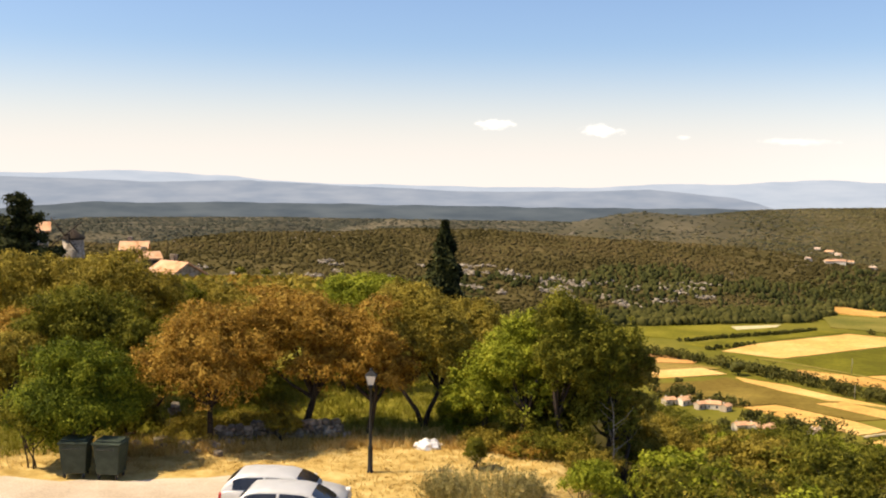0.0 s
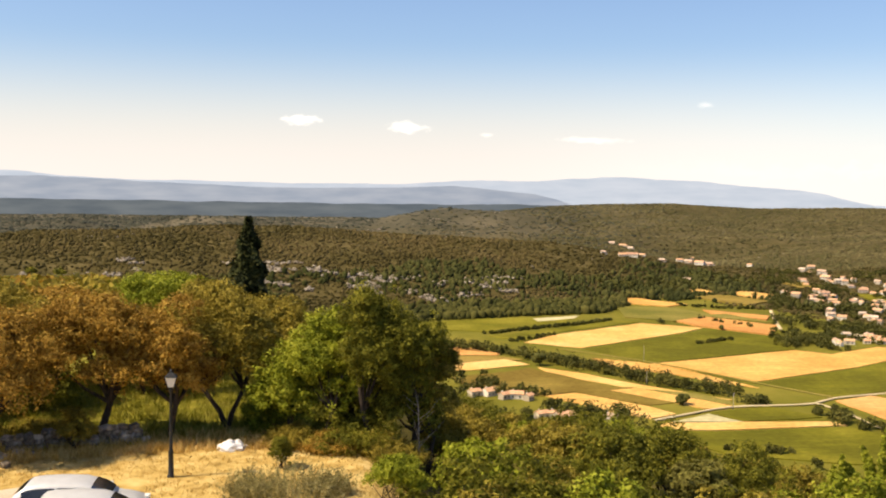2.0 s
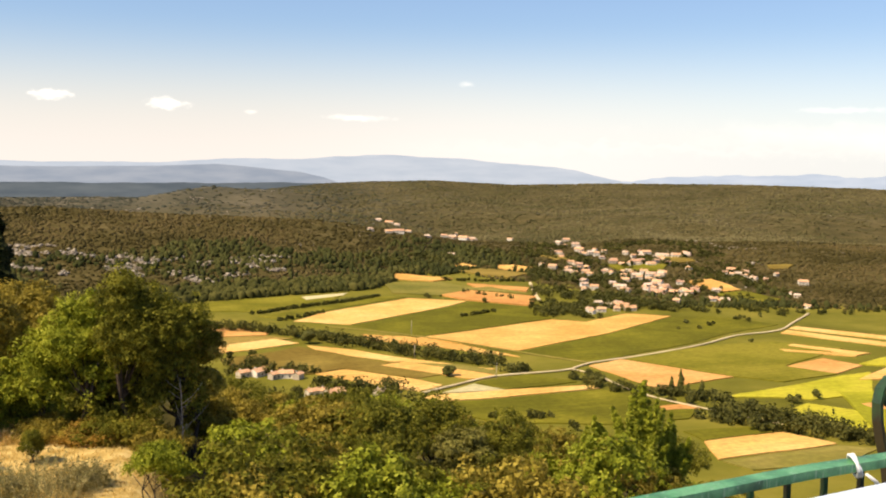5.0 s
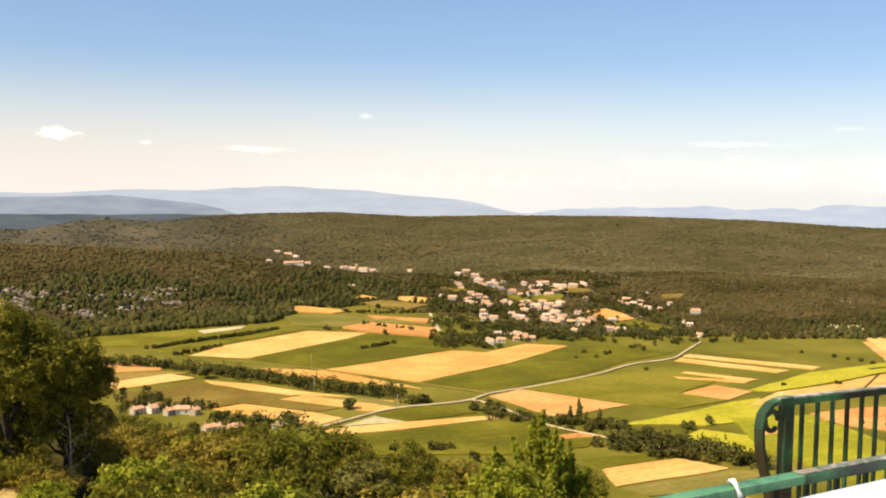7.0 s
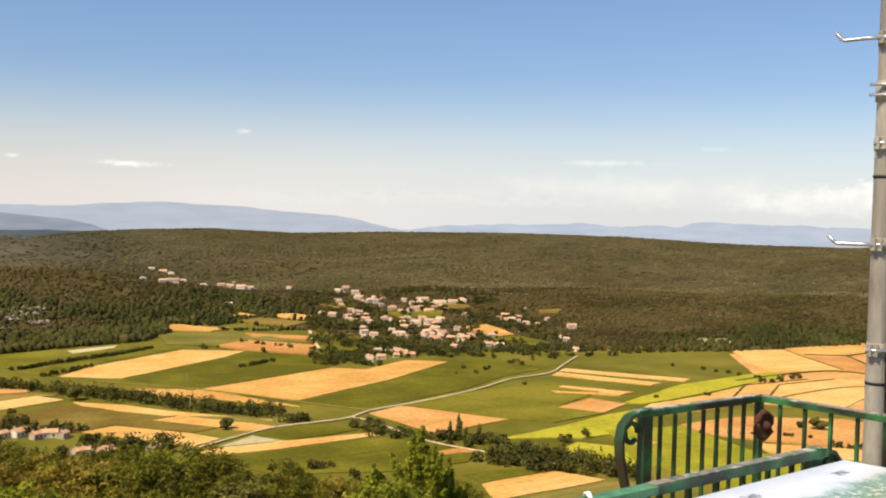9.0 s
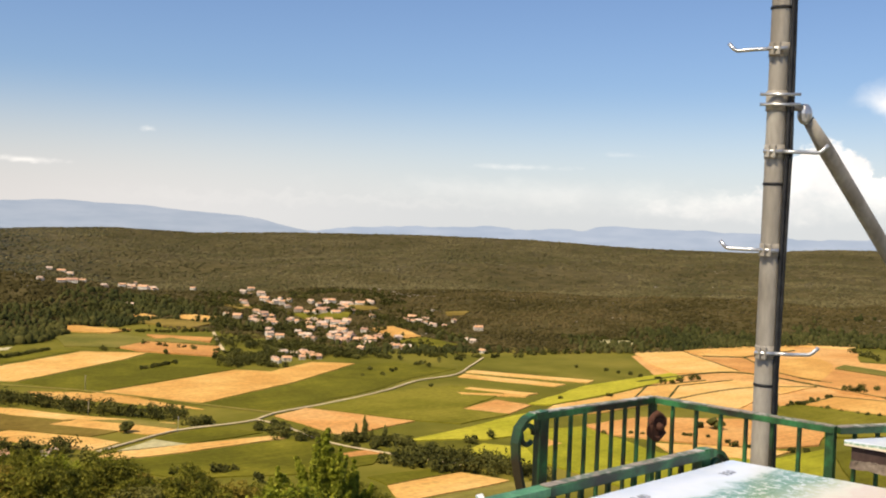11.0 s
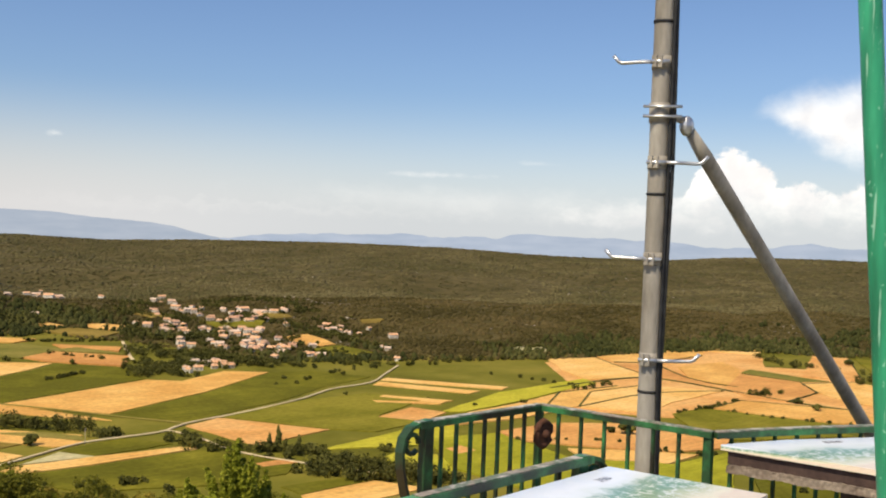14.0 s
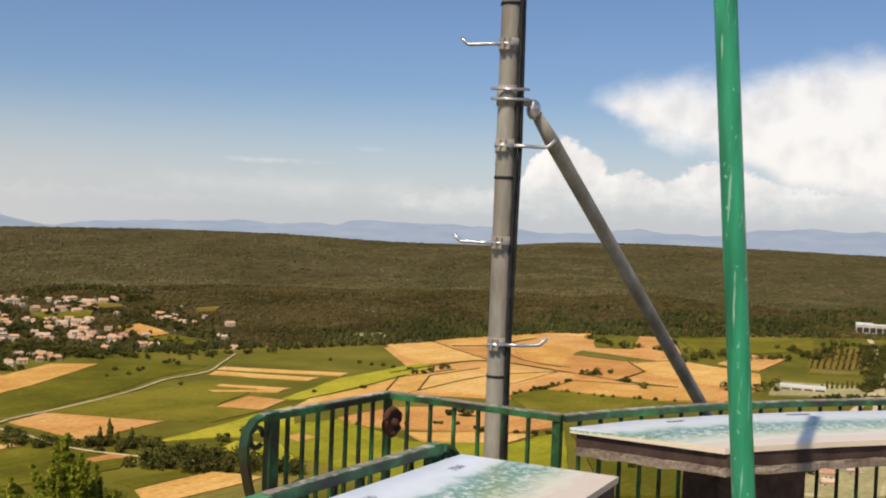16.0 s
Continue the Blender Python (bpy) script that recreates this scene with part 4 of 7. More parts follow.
def woods():
    """Oak scrub over the hills across the valley: pines and big oaks at their foot, low scrub above, bare rocky places."""
    rng = np.random.default_rng(11)
    for lo, hi, n, w0, w1 in ((600, 1400, 84000, 2.2, 5.6), (1400, 2000, 60000, 3.0, 7.0), (2000, 3150, 66000, 5.0, 11.0)):
        az = rng.uniform(-30, 86, n)
        r = np.sqrt(rng.uniform(lo ** 2, hi ** 2, n))
        x, y = r * np.sin(np.radians(az)), r * np.cos(np.radians(az))
        z = ground_z(x, y)
        beyond = r - foot_of(az)
        patch = fbm(x, y, 130, 61)
        dense = np.clip(0.85 + 0.45 * patch + 0.5 * (beyond < 130), 0.2, 1.3)
        hamlet = (az > 21) & (az < 50) & (r < 1330)
        dense = np.where(hamlet, dense * np.where(r > 1060, np.where(az > 41, 0.95, 0.55), 0.45), dense)
        band = (az < 15) & (np.abs(r - 1150 - 40 * vnoise(x, y, 200, 71)) < 60 + 25 * vnoise(x, y, 60, 72))
        dense = np.where(band, dense * 0.65, dense)
        dense = np.where((az > 4) & (az < 16) & (r > 1900) & (r < 2350), dense * 0.35, dense)
        dense = np.where((az > 43.5) & (az < 51) & (r > 1950) & (r < 2250 + 80 * patch), dense * 0.3, dense)
        keep = (beyond > 6 * vnoise(x, y, 40, 5)) & (rng.uniform(0, 1, n) < dense) & (r > np.where(az < 8, 560, 700))
        for cx, cy, _, rad in CLEARINGS:
            keep &= np.hypot(x - cx, y - cy) > rad
        x, y, z, r, az, patch, beyond = x[keep], y[keep], z[keep], r[keep], az[keep], patch[keep], beyond[keep]
        w = rng.uniform(0, 1, len(x)) ** 1.5 * (w1 - w0) + w0
        tall = (beyond < 260) & (rng.uniform(0, 1, len(x)) < np.clip(0.55 + 0.8 * patch - beyond / 420, 0, 0.9))
        w = np.where(tall, w * 1.25, w)
        h = w * np.where(tall, rng.uniform(0.9, 1.5, len(x)), rng.uniform(0.55, 0.9, len(x)) * (0.34 if lo > 1900 else 0.6 if lo > 1300 else 0.85))
        # from about 1750 m the crowns take the haze-toned materials
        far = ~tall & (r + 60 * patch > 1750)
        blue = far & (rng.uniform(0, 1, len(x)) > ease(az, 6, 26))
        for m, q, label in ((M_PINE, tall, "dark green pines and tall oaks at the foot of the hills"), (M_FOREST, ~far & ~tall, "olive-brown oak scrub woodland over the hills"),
                            (M_HILLWOOD, far & ~blue, "olive scrub woodland on the long far hill, paled by painted haze"), (M_FARWOOD, blue, "woodland on the far ridges, greyed by painted haze")):
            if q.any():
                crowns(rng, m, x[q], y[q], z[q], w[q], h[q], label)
    n = 4200
    az, beyond = rng.uniform(2, 22, n), rng.uniform(-4, 75, n) ** 1.0
    r = foot_of(az) + beyond
    x, y = r * np.sin(np.radians(az)), r * np.cos(np.radians(az))
    w = rng.uniform(3.0, 9.0, n)
    k = rng.uniform(0, 75, n) > beyond * 0.8
    for cx, cy, _, rad in CLEARINGS:
        k &= np.hypot(x - cx, y - cy) > rad
    crowns(rng, M_BELT, x[k], y[k], ground_z(x[k], y[k]), w[k], w[k] * rng.uniform(0.55, 1.35, k.sum()), "dense green belt of oaks along the edge of the fields")
    n = 42000
    az, r = rng.uniform(-16, 15, n), rng.uniform(1030, 1275, n)
    x, y = r * np.sin(np.radians(az)), r * np.cos(np.radians(az))
    ledge = np.abs((r - 1150 - 40 * vnoise(x, y, 200, 71)) / 60 + 0.5 * vnoise(x, y, 60, 72))
    k = (ledge < 1.0) & (0.6 * vnoise(x, y, 70, 73) + vnoise(x, y, 19, 74) + 0.5 * vnoise(x, y, 8, 70) > 0.45)
    w = rng.uniform(0, 1, k.sum()) ** 3 * 3.6 + 0.8
    tagged(lumps("rock_outcrop", M_ROCK, x[k], y[k], ground_z(x[k], y[k]) + 0.3, w * 1.2, w * 0.8, 77, 1, 0.28), "pale limestone ledges across the wooded hillside", "rock", kind="stuff")
    n = 120000
    az, r = rng.uniform(-16, 76, n), np.sqrt(rng.uniform(700 ** 2, 2400 ** 2, n))
    x, y = r * np.sin(np.radians(az)), r * np.cos(np.radians(az))
    z = ground_z(x, y)
    beyond = r - foot_of(az)
    k = (az > 4) & (az < 15.5) & (r > 1950) & (r < 2300) & (fbm(x, y, 60, 75) > 0.9)
    k |= (az > 36) & (az < 52) & (r > 1400) & (r < 1750) & (fbm(x, y, 60, 76) > 0.95)
    k |= (az > 61) & (az < 74) & (beyond > 60) & (beyond < 330) & (fbm(x, y, 70, 79) > 0.95)
    k |= (rng.uniform(0, 1, n) < 0.04) & (beyond > 60) & (fbm(x, y, 90, 91) > 0.6)
    w = rng.uniform(1.2, 3.6, k.sum())
    tagged(lumps("rock_outcrop", M_ROCK, x[k], y[k], z[k], w * 1.3, w * 0.5, 78, 1, 0.3), "scattered pale limestone rocks among the scrub", "rock", kind="stuff")


woods()


def hedge(points, gap, lo, hi, seed, spread=2.0, label="dark green hedgerow of bushes and small trees between fields"):
    """A row of bushes and small trees along points."""
    rng = np.random.default_rng(seed)
    xs, ys = [], []
    for a, b in zip(points, points[1:]):
        n = max(1, int(math.dist(a, b) / gap))
        for i in range(n):
            s = (i + rng.uniform(0, 1)) / n
            xs.append(a[0] + (b[0] - a[0]) * s + rng.normal(0, spread))
            ys.append(a[1] + (b[1] - a[1]) * s + rng.normal(0, spread))
    x, y = np.array(xs), np.array(ys)
    z = ground_z(x, y) + 0.2
    w = rng.uniform(lo, hi, len(x))
    k = 3
    big = np.repeat(w, k)
    per = 30
    m = len(big)
    mid = np.stack([np.repeat(x, k) + rng.normal(0, 0.22, m) * big, np.repeat(y, k) + rng.normal(0, 0.22, m) * big, np.repeat(z, k) + rng.uniform(0.2, 0.5, m) * big], -1)
    d = rng.normal(0, 1, (m * per, 3))
    d /= np.linalg.norm(d, axis=1, keepdims=True)
    c = np.repeat(mid, per, 0) + d * np.repeat(big, per)[:, None] * rng.uniform(0.16, 0.34, (m * per, 1))
    c[:, 2] = np.maximum(c[:, 2], np.repeat(np.repeat(z, k), per) + 0.1)
    v, f = leaf_cards(rng, c, d, 1.3, 1.3, 0.6, 0.4)
    ob = mesh_from("hedgerow", v, f, M_HEDGE)
    return tagged(ob, label, "hedge", kind="stuff")


# ---------------------------------------------------------------- hedgerows of the valley
hedge([(153, 827), (185, 806), (208, 778), (229, 746)], 3, 8, 13, 1, 4)
hedge([(227, 744), (251, 710), (269, 668), (292, 643), (311, 624)], 2.4, 9, 14, 2, 4)
hedge([(207, 889), (250, 914), (312, 945), (348, 969)], 2.6, 3, 4.5, 3, 1.0)
hedge([(217, 846), (265, 880)], 3, 3, 4.5, 4, 1.2)
hedge([(374, 824), (416, 843)], 3, 3, 5, 5, 1.2)
hedge([(137, 707), (171, 709)], 7, 3, 4.5, 6, 2.0)
hedge([(306, 602), (323, 595)], 3, 7, 11, 7, 3)
hedge([(342, 572), (345, 559), (342, 535), (356, 519), (380, 496), (392, 480)], 3, 6, 10, 8, 3)
hedge([(358, 454), (364, 438), (377, 421), (394, 401), (402, 381)], 1.8, 8, 13, 9, 5)
hedge([(367, 461), (387, 456), (393, 439), (395, 424), (404, 402)], 2.0, 8, 13, 10, 5)
hedge([(422, 467), (446, 473)], 6, 5, 8, 11, 3)
hedge([(354, 493), (367, 488), (378, 487)], 5, 5, 8, 12, 3)
hedge([(143, 676), (162, 668)], 4, 8, 11, 13, 3)
hedge([(181, 589), (202, 580), (215, 549)], 5, 7, 12, 14, 6)
hedge([(174, 612), (195, 590)], 6, 5, 8, 15, 5)
hedge([(507, 700), (583, 728), (665, 755)], 16, 3, 5, 16, 6)
hedge([(448, 816), (467, 788), (496, 798)], 6, 6, 11, 17, 6)
hedge([(487, 888), (489, 846), (525, 824), (580, 811), (618, 773)], 7, 5, 9, 18, 7)
hedge([(638, 789), (665, 763), (728, 739), (812, 732), (898, 708)], 8, 4, 8, 19, 5)
hedge([(440, 972), (460, 932), (482, 890)], 12, 5, 8, 20, 2)
hedge([(374, 960), (412, 937)], 16, 5, 8, 21, 2)
hedge([(134, 650), (150, 656), (170, 645), (184, 628)], 3.0, 5, 9, 124, 5)
hedge([(160, 585), (178, 584), (196, 575), (212, 570)], 2.6, 6, 10, 125, 6)
hedge([(250, 505), (260, 484), (279, 468)], 7, 4, 8, 22, 6)
hedge([(714, 554), (745, 553), (790, 560)], 14, 5, 8, 23, 2)
hedge([(701, 439), (745, 436), (801, 441)], 8, 3, 4.5, 24, 1)
hedge([(742, 445), (747, 385), (778, 331)], 9, 2.5, 4, 25, 1)
hedge([(518, 445), (571, 403), (566, 368), (592, 334)], 10, 2.5, 4.5, 26, 1)
hedge([(833, 447), (868, 443)], 4, 6, 9, 27, 4)
hedge([(995, 419), (1096, 430), (1077, 379), (1124, 352)], 6, 6, 11, 28, 6)
hedge([(868, 329), (888, 304), (911, 299)], 5, 7, 13, 29, 6)
hedge([(1225, 391), (1142, 328), (1319, 359), (1313, 312)], 7, 6, 11, 30, 6)
hedge([(943, 227), (1105, 256), (1324, 303)], 5, 8, 14, 31, 4)
hedge([(884, 257), (932, 215)], 4, 3, 5, 32, 1)
hedge([(1118, 587), (1070, 526), (1078, 461)], 6, 6, 11, 33, 6)
hedge([(734, 651), (740, 601), (743, 577)], 12, 3, 5, 34, 3)
hedge([(579, 546), (631, 534)], 18, 3, 5, 35, 3)
for k in range(9):
    s = (k + 0.5) / 9
    hedge([(1244 + 63 * s, 364 - 47 * s), (1062 + 29 * s, 316 - 48 * s)], 3.0, 1.6, 2.4, 80 + k, 0.4, "thin row of green vines on brown soil")
hedge([(1330, 325), (1120, 268), (960, 228)], 7, 6, 10, 95, 5)
hedge([(575, 185), (600, 178), (655, 172)], 6, 4, 8, 96, 6)
hedge([(543, 260), (650, 237), (746, 193)], 14, 6, 10, 36, 6)
hedge([(557, 384), (574, 360)], 12, 4, 6, 37, 1)
hedge([(470, 856), (468, 810), (536, 861), (570, 873), (571, 824), (595, 801)], 2.2, 6, 11, 50, 11)
hedge([(530, 972), (532, 898), (574, 890), (616, 911)], 2.2, 6, 11, 51, 12)
hedge([(621, 1147), (588, 1031), (636, 1024), (687, 1067)], 2.2, 6, 10, 52, 14)
hedge([(813, 1150), (806, 1041), (775, 956), (760, 851)], 3.1, 5, 9, 53, 12)
hedge([(820, 1304), (937, 1389), (969, 1324), (898, 1160)], 2.7, 5, 10, 54, 16)
hedge([(592, 1231), (654, 1290), (691, 1277), (796, 1434)], 2.7, 6, 12, 55, 16)
hedge([(408, 1163), (472, 1203), (523, 1219), (627, 1343)], 2.2, 6, 11, 56, 16)
hedge([(464, 1081), (506, 1053), (558, 1043)], 3.1, 3, 5, 57, 3)
hedge([(600, 965), (640, 985), (680, 975), (715, 1040)], 3.0, 4, 8, 59, 12)
hedge([(625, 885), (660, 870), (690, 905), (720, 960)], 3.0, 4, 8, 97, 10)
hedge([(650, 1120), (690, 1160), (740, 1240), (790, 1290)], 3.2, 5, 9, 98, 14)
hedge([(735, 1110), (780, 1150), (850, 1215)], 3.2, 5, 9, 99, 13)
hedge([(790, 940), (815, 1000), (850, 1035), (880, 1100)], 3.0, 4, 8, 120, 13)
hedge([(880, 800), (915, 765), (955, 720), (1010, 710)], 3.2, 4, 9, 121, 10)
hedge([(1015, 700), (1100, 680), (1150, 690)], 3.2, 4, 9, 122, 8)
hedge([(490, 830), (530, 845), (560, 820)], 3.0, 4, 8, 123, 9)
hedge([(639, 852), (698, 852), (661, 756)], 4.0, 4, 7, 58, 9)


def poplar(x, y, h, w, seed):
    rng = np.random.default_rng(seed)
    ob = thing("poplar_tree", "slender dark poplar standing at a field's corner", "tree", x, y, VALLEY_Z, group="poplars in the valley")
    s = np.linspace(0.12, 0.95, 9)
    n = len(s)
    prof = np.interp(s, (0, 0.3, 0.7, 1), (0.6, 1, 0.8, 0.25)) * w
    cr = lumps("crown", M_HEDGE, rng.normal(0, 0.25, n), rng.normal(0, 0.25, n), s * h - 1.2, prof, np.full(n, h * 0.22), seed, 2, 0.16)
    cr.parent = ob
    bm = bmesh.new()
    tube(bm, [(0, 0, -0.3), (0, 0, h * 0.9)], [0.3, 0.08], 7)
    part("trunk", bm, M_BARK, ob)


def round_tree(x, y, h, w, seed):
    rng = np.random.default_rng(seed)
    ob = thing("field_tree", "lone round-headed green tree between fields", "tree", x, y, VALLEY_Z, group="lone trees in the valley")
    n = 9
    cr = lumps("crown", M_HEDGE, rng.normal(0, w * 0.2, n), rng.normal(0, w * 0.2, n), h * rng.uniform(0.2, 0.6, n), np.full(n, w * 0.6), np.full(n, h * 0.45), seed, 2, 0.18)
    cr.parent = ob
    bm = bmesh.new()
    tube(bm, [(0, 0, -0.3), (0, 0, h * 0.6)], [0.35, 0.15], 7)
    part("trunk", bm, M_BARK, ob)


poplar(374, 515, 9.9, 3.1, 40)
poplar(377, 510, 14.1, 3.8, 41)
poplar(381, 508, 7.1, 2.8, 42)
poplar(385, 500, 9.9, 3.4, 43)
for k in range(11):
    poplar(938 + 4.2 * k, 266 - 3.2 * k, 6.5 + (k * 7 % 4) * 0.7, 2.4, 110 + k)
round_tree(264, 599, 7.1, 7.1, 60)
round_tree(212, 738, 9.1, 9.1, 61)
round_tree(433, 899, 5.4, 5.4, 62)
round_tree(597, 411, 8.6, 8.6, 63)
round_tree(592, 421, 5.5, 5.5, 64)
round_tree(387, 491, 6.8, 6.8, 65)
round_tree(813, 377, 6.8, 6.8, 66)
round_tree(1138, 494, 8.1, 8.1, 67)
round_tree(835, 404, 6.0, 6.0, 68)
round_tree(738, 434, 4.2, 4.2, 69)
round_tree(545, 733, 4.0, 4.0, 70)
round_tree(535, 637, 4.1, 4.1, 71)

# ---------------------------------------------------------------- trees round the car park
tree("oak_tree", "rust-tinted evergreen oak beside the dry-stone wall", "tree", -9.49, 40.97, -3.43, -7.96, 5.99, M_RUST, 10000, 0.15, 12, 1, 0.16, 1)
tree("oak_tree", "rusty brown evergreen oak with a dark leaning trunk", "tree", -6.02, 43.21, -3.18, -7.71, 5.55, M_RUST, 10625, 0.15, 12, 2, 0.2, 1)
tree("oak_tree", "rust-tinted evergreen oak behind the street lamp", "tree", -3.28, 42.88, -3.22, -8.08, 4.30, M_RUST, 8125, 0.15, 11, 3, 0.16, 1)
tree("oak_tree", "olive-gold evergreen oak with two thin stems", "tree", -1.03, 44.48, -2.94, -8.65, 4.45, M_OLIVE, 9375, 0.15, 12, 4, 0.13, 2)
tree("oak_tree", "pale green young oak behind the rusty oaks", "tree", -4.66, 55.82, -3.68, -5.94, 5.09, M_BRIGHT, 4375, 0.17, 9, 5, 0.15, 1)
tree("oak_tree", "olive-green oak beyond the rusty oaks", "tree", -9.38, 53.22, -4.64, -8.00, 4.91, M_OLIVE, 5625, 0.16, 10, 6, 0.15, 1)
tree("ash_tree", "tall green ash with a feathery uneven crown", "tree", 4.66, 40.68, -2.81, -8.9, 3.7, M_GREEN, 8500, 0.14, 11, 7, 0.16, 1)
tree("ash_tree", "leafy green ash leaning over the slope", "tree", 6.28, 40.96, -3.77, -9.6, 3.6, M_GREEN, 8250, 0.14, 11, 61, 0.16, 2)
tree("ash_tree", "light green ash beside the lawn", "tree", 2.98, 41.86, -3.59, -8.9, 3.5, M_BRIGHT, 7550, 0.14, 11, 62, 0.15, 2)
tree("ash_tree", "spreading light green ash behind the shrub", "tree", 1.55, 42.94, -5.05, -9.1, 3.6, M_BRIGHT, 6250, 0.14, 10, 8, 0.14, 2)
tree("oak_tree", "dark shaded oak at the top of the slope", "tree", 7.05, 41.33, -4.94, -9.64, 2.93, M_OLIVE, 3600, 0.15, 10, 9, 0.14, 1)
tree("bush", "clipped round deep green tree over the bins", "shrub", -13.85, 37.95, -4.49, -8.70, 4.89, M_BUSH, 11250, 0.13, 14, 10, 0.12, 1)
tree("oak_tree", "olive-green oak on the village hill", "tree", -18.04, 57.31, -2.58, -7.60, 6.91, M_OLIVE, 8125, 0.2, 12, 11, 0.2, 1)
tree("oak_tree", "olive-green oak beside the village track", "tree", -23.03, 57.68, -2.84, -8.37, 7.14, M_OLIVE, 8125, 0.2, 12, 12, 0.2, 1)
tree("oak_tree", "broad green oak behind the round bush", "tree", -16.85, 47.17, -3.60, -7.55, 6.06, M_GREEN, 8750, 0.17, 12, 13, 0.2, 1)
tree("oak_tree", "rusty oak at the edge of the car park", "tree", -20.06, 48.09, -4.59, -7.24, 3.47, M_RUST, 5000, 0.17, 10, 14, 0.15, 1)
tree("oak_tree", "dark green oak in the shade of the others", "tree", -13.59, 46.11, -4.76, -9.35, 3.20, M_GREEN, 5625, 0.16, 10, 15, 0.15, 1)
tree("oak_tree", "green oak beyond the car park", "tree", -15.64, 62.12, -6.45, -9.70, 4.27, M_GREEN, 4375, 0.2, 10, 16, 0.15, 1)
tree("oak_tree", "olive oak lower down the hill", "tree", -15.93, 70.27, -5.76, -9.23, 6.55, M_OLIVE, 4375, 0.22, 10, 17, 0.2, 1)
tree("oak_tree", "brownish oak lower down the hill", "tree", -13.08, 74.91, -6.52, -9.07, 5.07, M_RUST, 3500, 0.22, 9, 18, 0.2, 1)
tree("oak_tree", "olive oak below the cypress", "tree", 0.89, 57.97, -5.13, -8.71, 4.92, M_OLIVE, 5000, 0.18, 10, 19, 0.2, 1)
tree("oak_tree", "dark oak beyond the bins", "tree", -18.12, 67.68, -5.52, -9.24, 5.94, M_GREEN, 4375, 0.22, 10, 20, 0.2, 1)
tree("oak_tree", "green oak at the village edge", "tree", -29.10, 69.24, -4.71, -9.65, 7.28, M_GREEN, 4375, 0.22, 10, 21, 0.2, 1)
tree("shrub", "small clipped dark shrub on the dry lawn", "shrub", 1.02, 37.96, -7.89, -9.08, 0.97, M_GREEN, 1875, 0.08, 8, 22, 0.04, 2)


M_BROOM = leaf_material("pale_broom_leaves", (0.20, 0.17, 0.06), (0.34, 0.29, 0.11), (0.48, 0.41, 0.18), through=0.35)


def broom(x, y, wide, high, seed):
    """A broom bush: a loose fan of thin upright stems set with small leaves."""
    rng = np.random.default_rng(seed)
    gz = ground_at(x, y)
    ob = thing("broom_bush", "loose grey-green broom bush in the dry grass", "shrub", x, y, gz)
    n = 300
    a, q = rng.uniform(0, 2 * np.pi, n), np.sqrt(rng.uniform(0, 1, n))
    root = np.stack([np.cos(a) * q * wide * 0.4, np.sin(a) * q * wide * 0.3, np.zeros(n)], -1)
    tip = root * 1.3 + np.stack([rng.normal(0, 0.22, n), rng.normal(0, 0.22, n), high * (1 - 0.5 * q ** 2) * rng.uniform(0.35, 1.2, n)], -1)
    side = np.cross(tip - root, rng.normal(0, 1, (n, 3)))
    side *= 0.008 / (np.linalg.norm(side, axis=1, keepdims=True) + 1e-9)
    v = np.stack([root - side, root + side, tip], 1).reshape(-1, 3)
    mesh_from("spray", v, np.arange(3 * n).reshape(n, 3), M_BROOM).parent = ob
    per = 22
    s = rng.uniform(0.25, 1.0, (n, per, 1))
    c = (root[:, None] + (tip - root)[:, None] * s).reshape(-1, 3) + rng.normal(0, 0.03, (n * per, 3))
    up = np.repeat(tip - root, per, 0)
    v, f = leaf_cards(rng, c, rng.normal(0, 1, (n * per, 3)) + 0.2 * up, 0.034, 2.4, 0.5, 0.2)
    mesh_from("leaves", v, f, M_BROOM).parent = ob
    return ob


broom(1.04, 34.0, 3.6, 1.5, 23)
broom(-0.1, 34.4, 1.8, 0.95, 24)
broom(2.5, 34.6, 1.6, 0.9, 25)
tree("shrub", "low green shrubs along the top of the slope", "shrub", 3.74, 40.78, -8.11, -9.48, 3.98, M_GREEN, 4375, 0.12, 10, 24, 0.05, 4)
tree("shrub", "brownish bramble thicket beside the lawn", "shrub", 1.98, 41.42, -8.47, -9.52, 3.27, M_OLIVE, 3125, 0.11, 10, 25, 0.05, 4)
tree("shrub", "pale leafy shoots at the lawn's edge", "shrub", 4.13, 29.65, -6.46, -7.87, 2.00, M_BRIGHT, 2250, 0.1, 9, 26, 0.03, 4)
tree("shrub", "rust-tinged shrub on the slope's edge", "shrub", 8.02, 43.19, -8.46, -10.75, 2.40, M_OLIVE, 2750, 0.14, 9, 27, 0.05, 3)
tree("shrub", "dry bramble under the rusty oak", "shrub", -6.69, 41.50, -7.51, -8.85, 1.78, M_OLIVE, 1875, 0.11, 8, 28, 0.04, 3)
tree("shrub", "green hedge under the young trees", "shrub", -15.02, 37.19, -6.44, -8.30, 2.67, M_GREEN, 3125, 0.12, 9, 29, 0.04, 3)
tree("bush", "low spreading boughs of the tree over the bins", "shrub", -13.55, 38.26, -5.80, -9.10, 4.67, M_BUSH, 6250, 0.13, 11, 40, 0.1, 1)
tree("oak_tree", "dark shaded oak filling the gap behind", "tree", -10.01, 49.04, -5.10, -10.53, 5.15, M_GREEN, 6250, 0.18, 10, 41, 0.15, 1)
tree("oak_tree", "shaded oak behind the street lamp", "tree", -5.17, 51.76, -4.97, -9.40, 4.10, M_GREEN, 5000, 0.18, 10, 42, 0.15, 1)
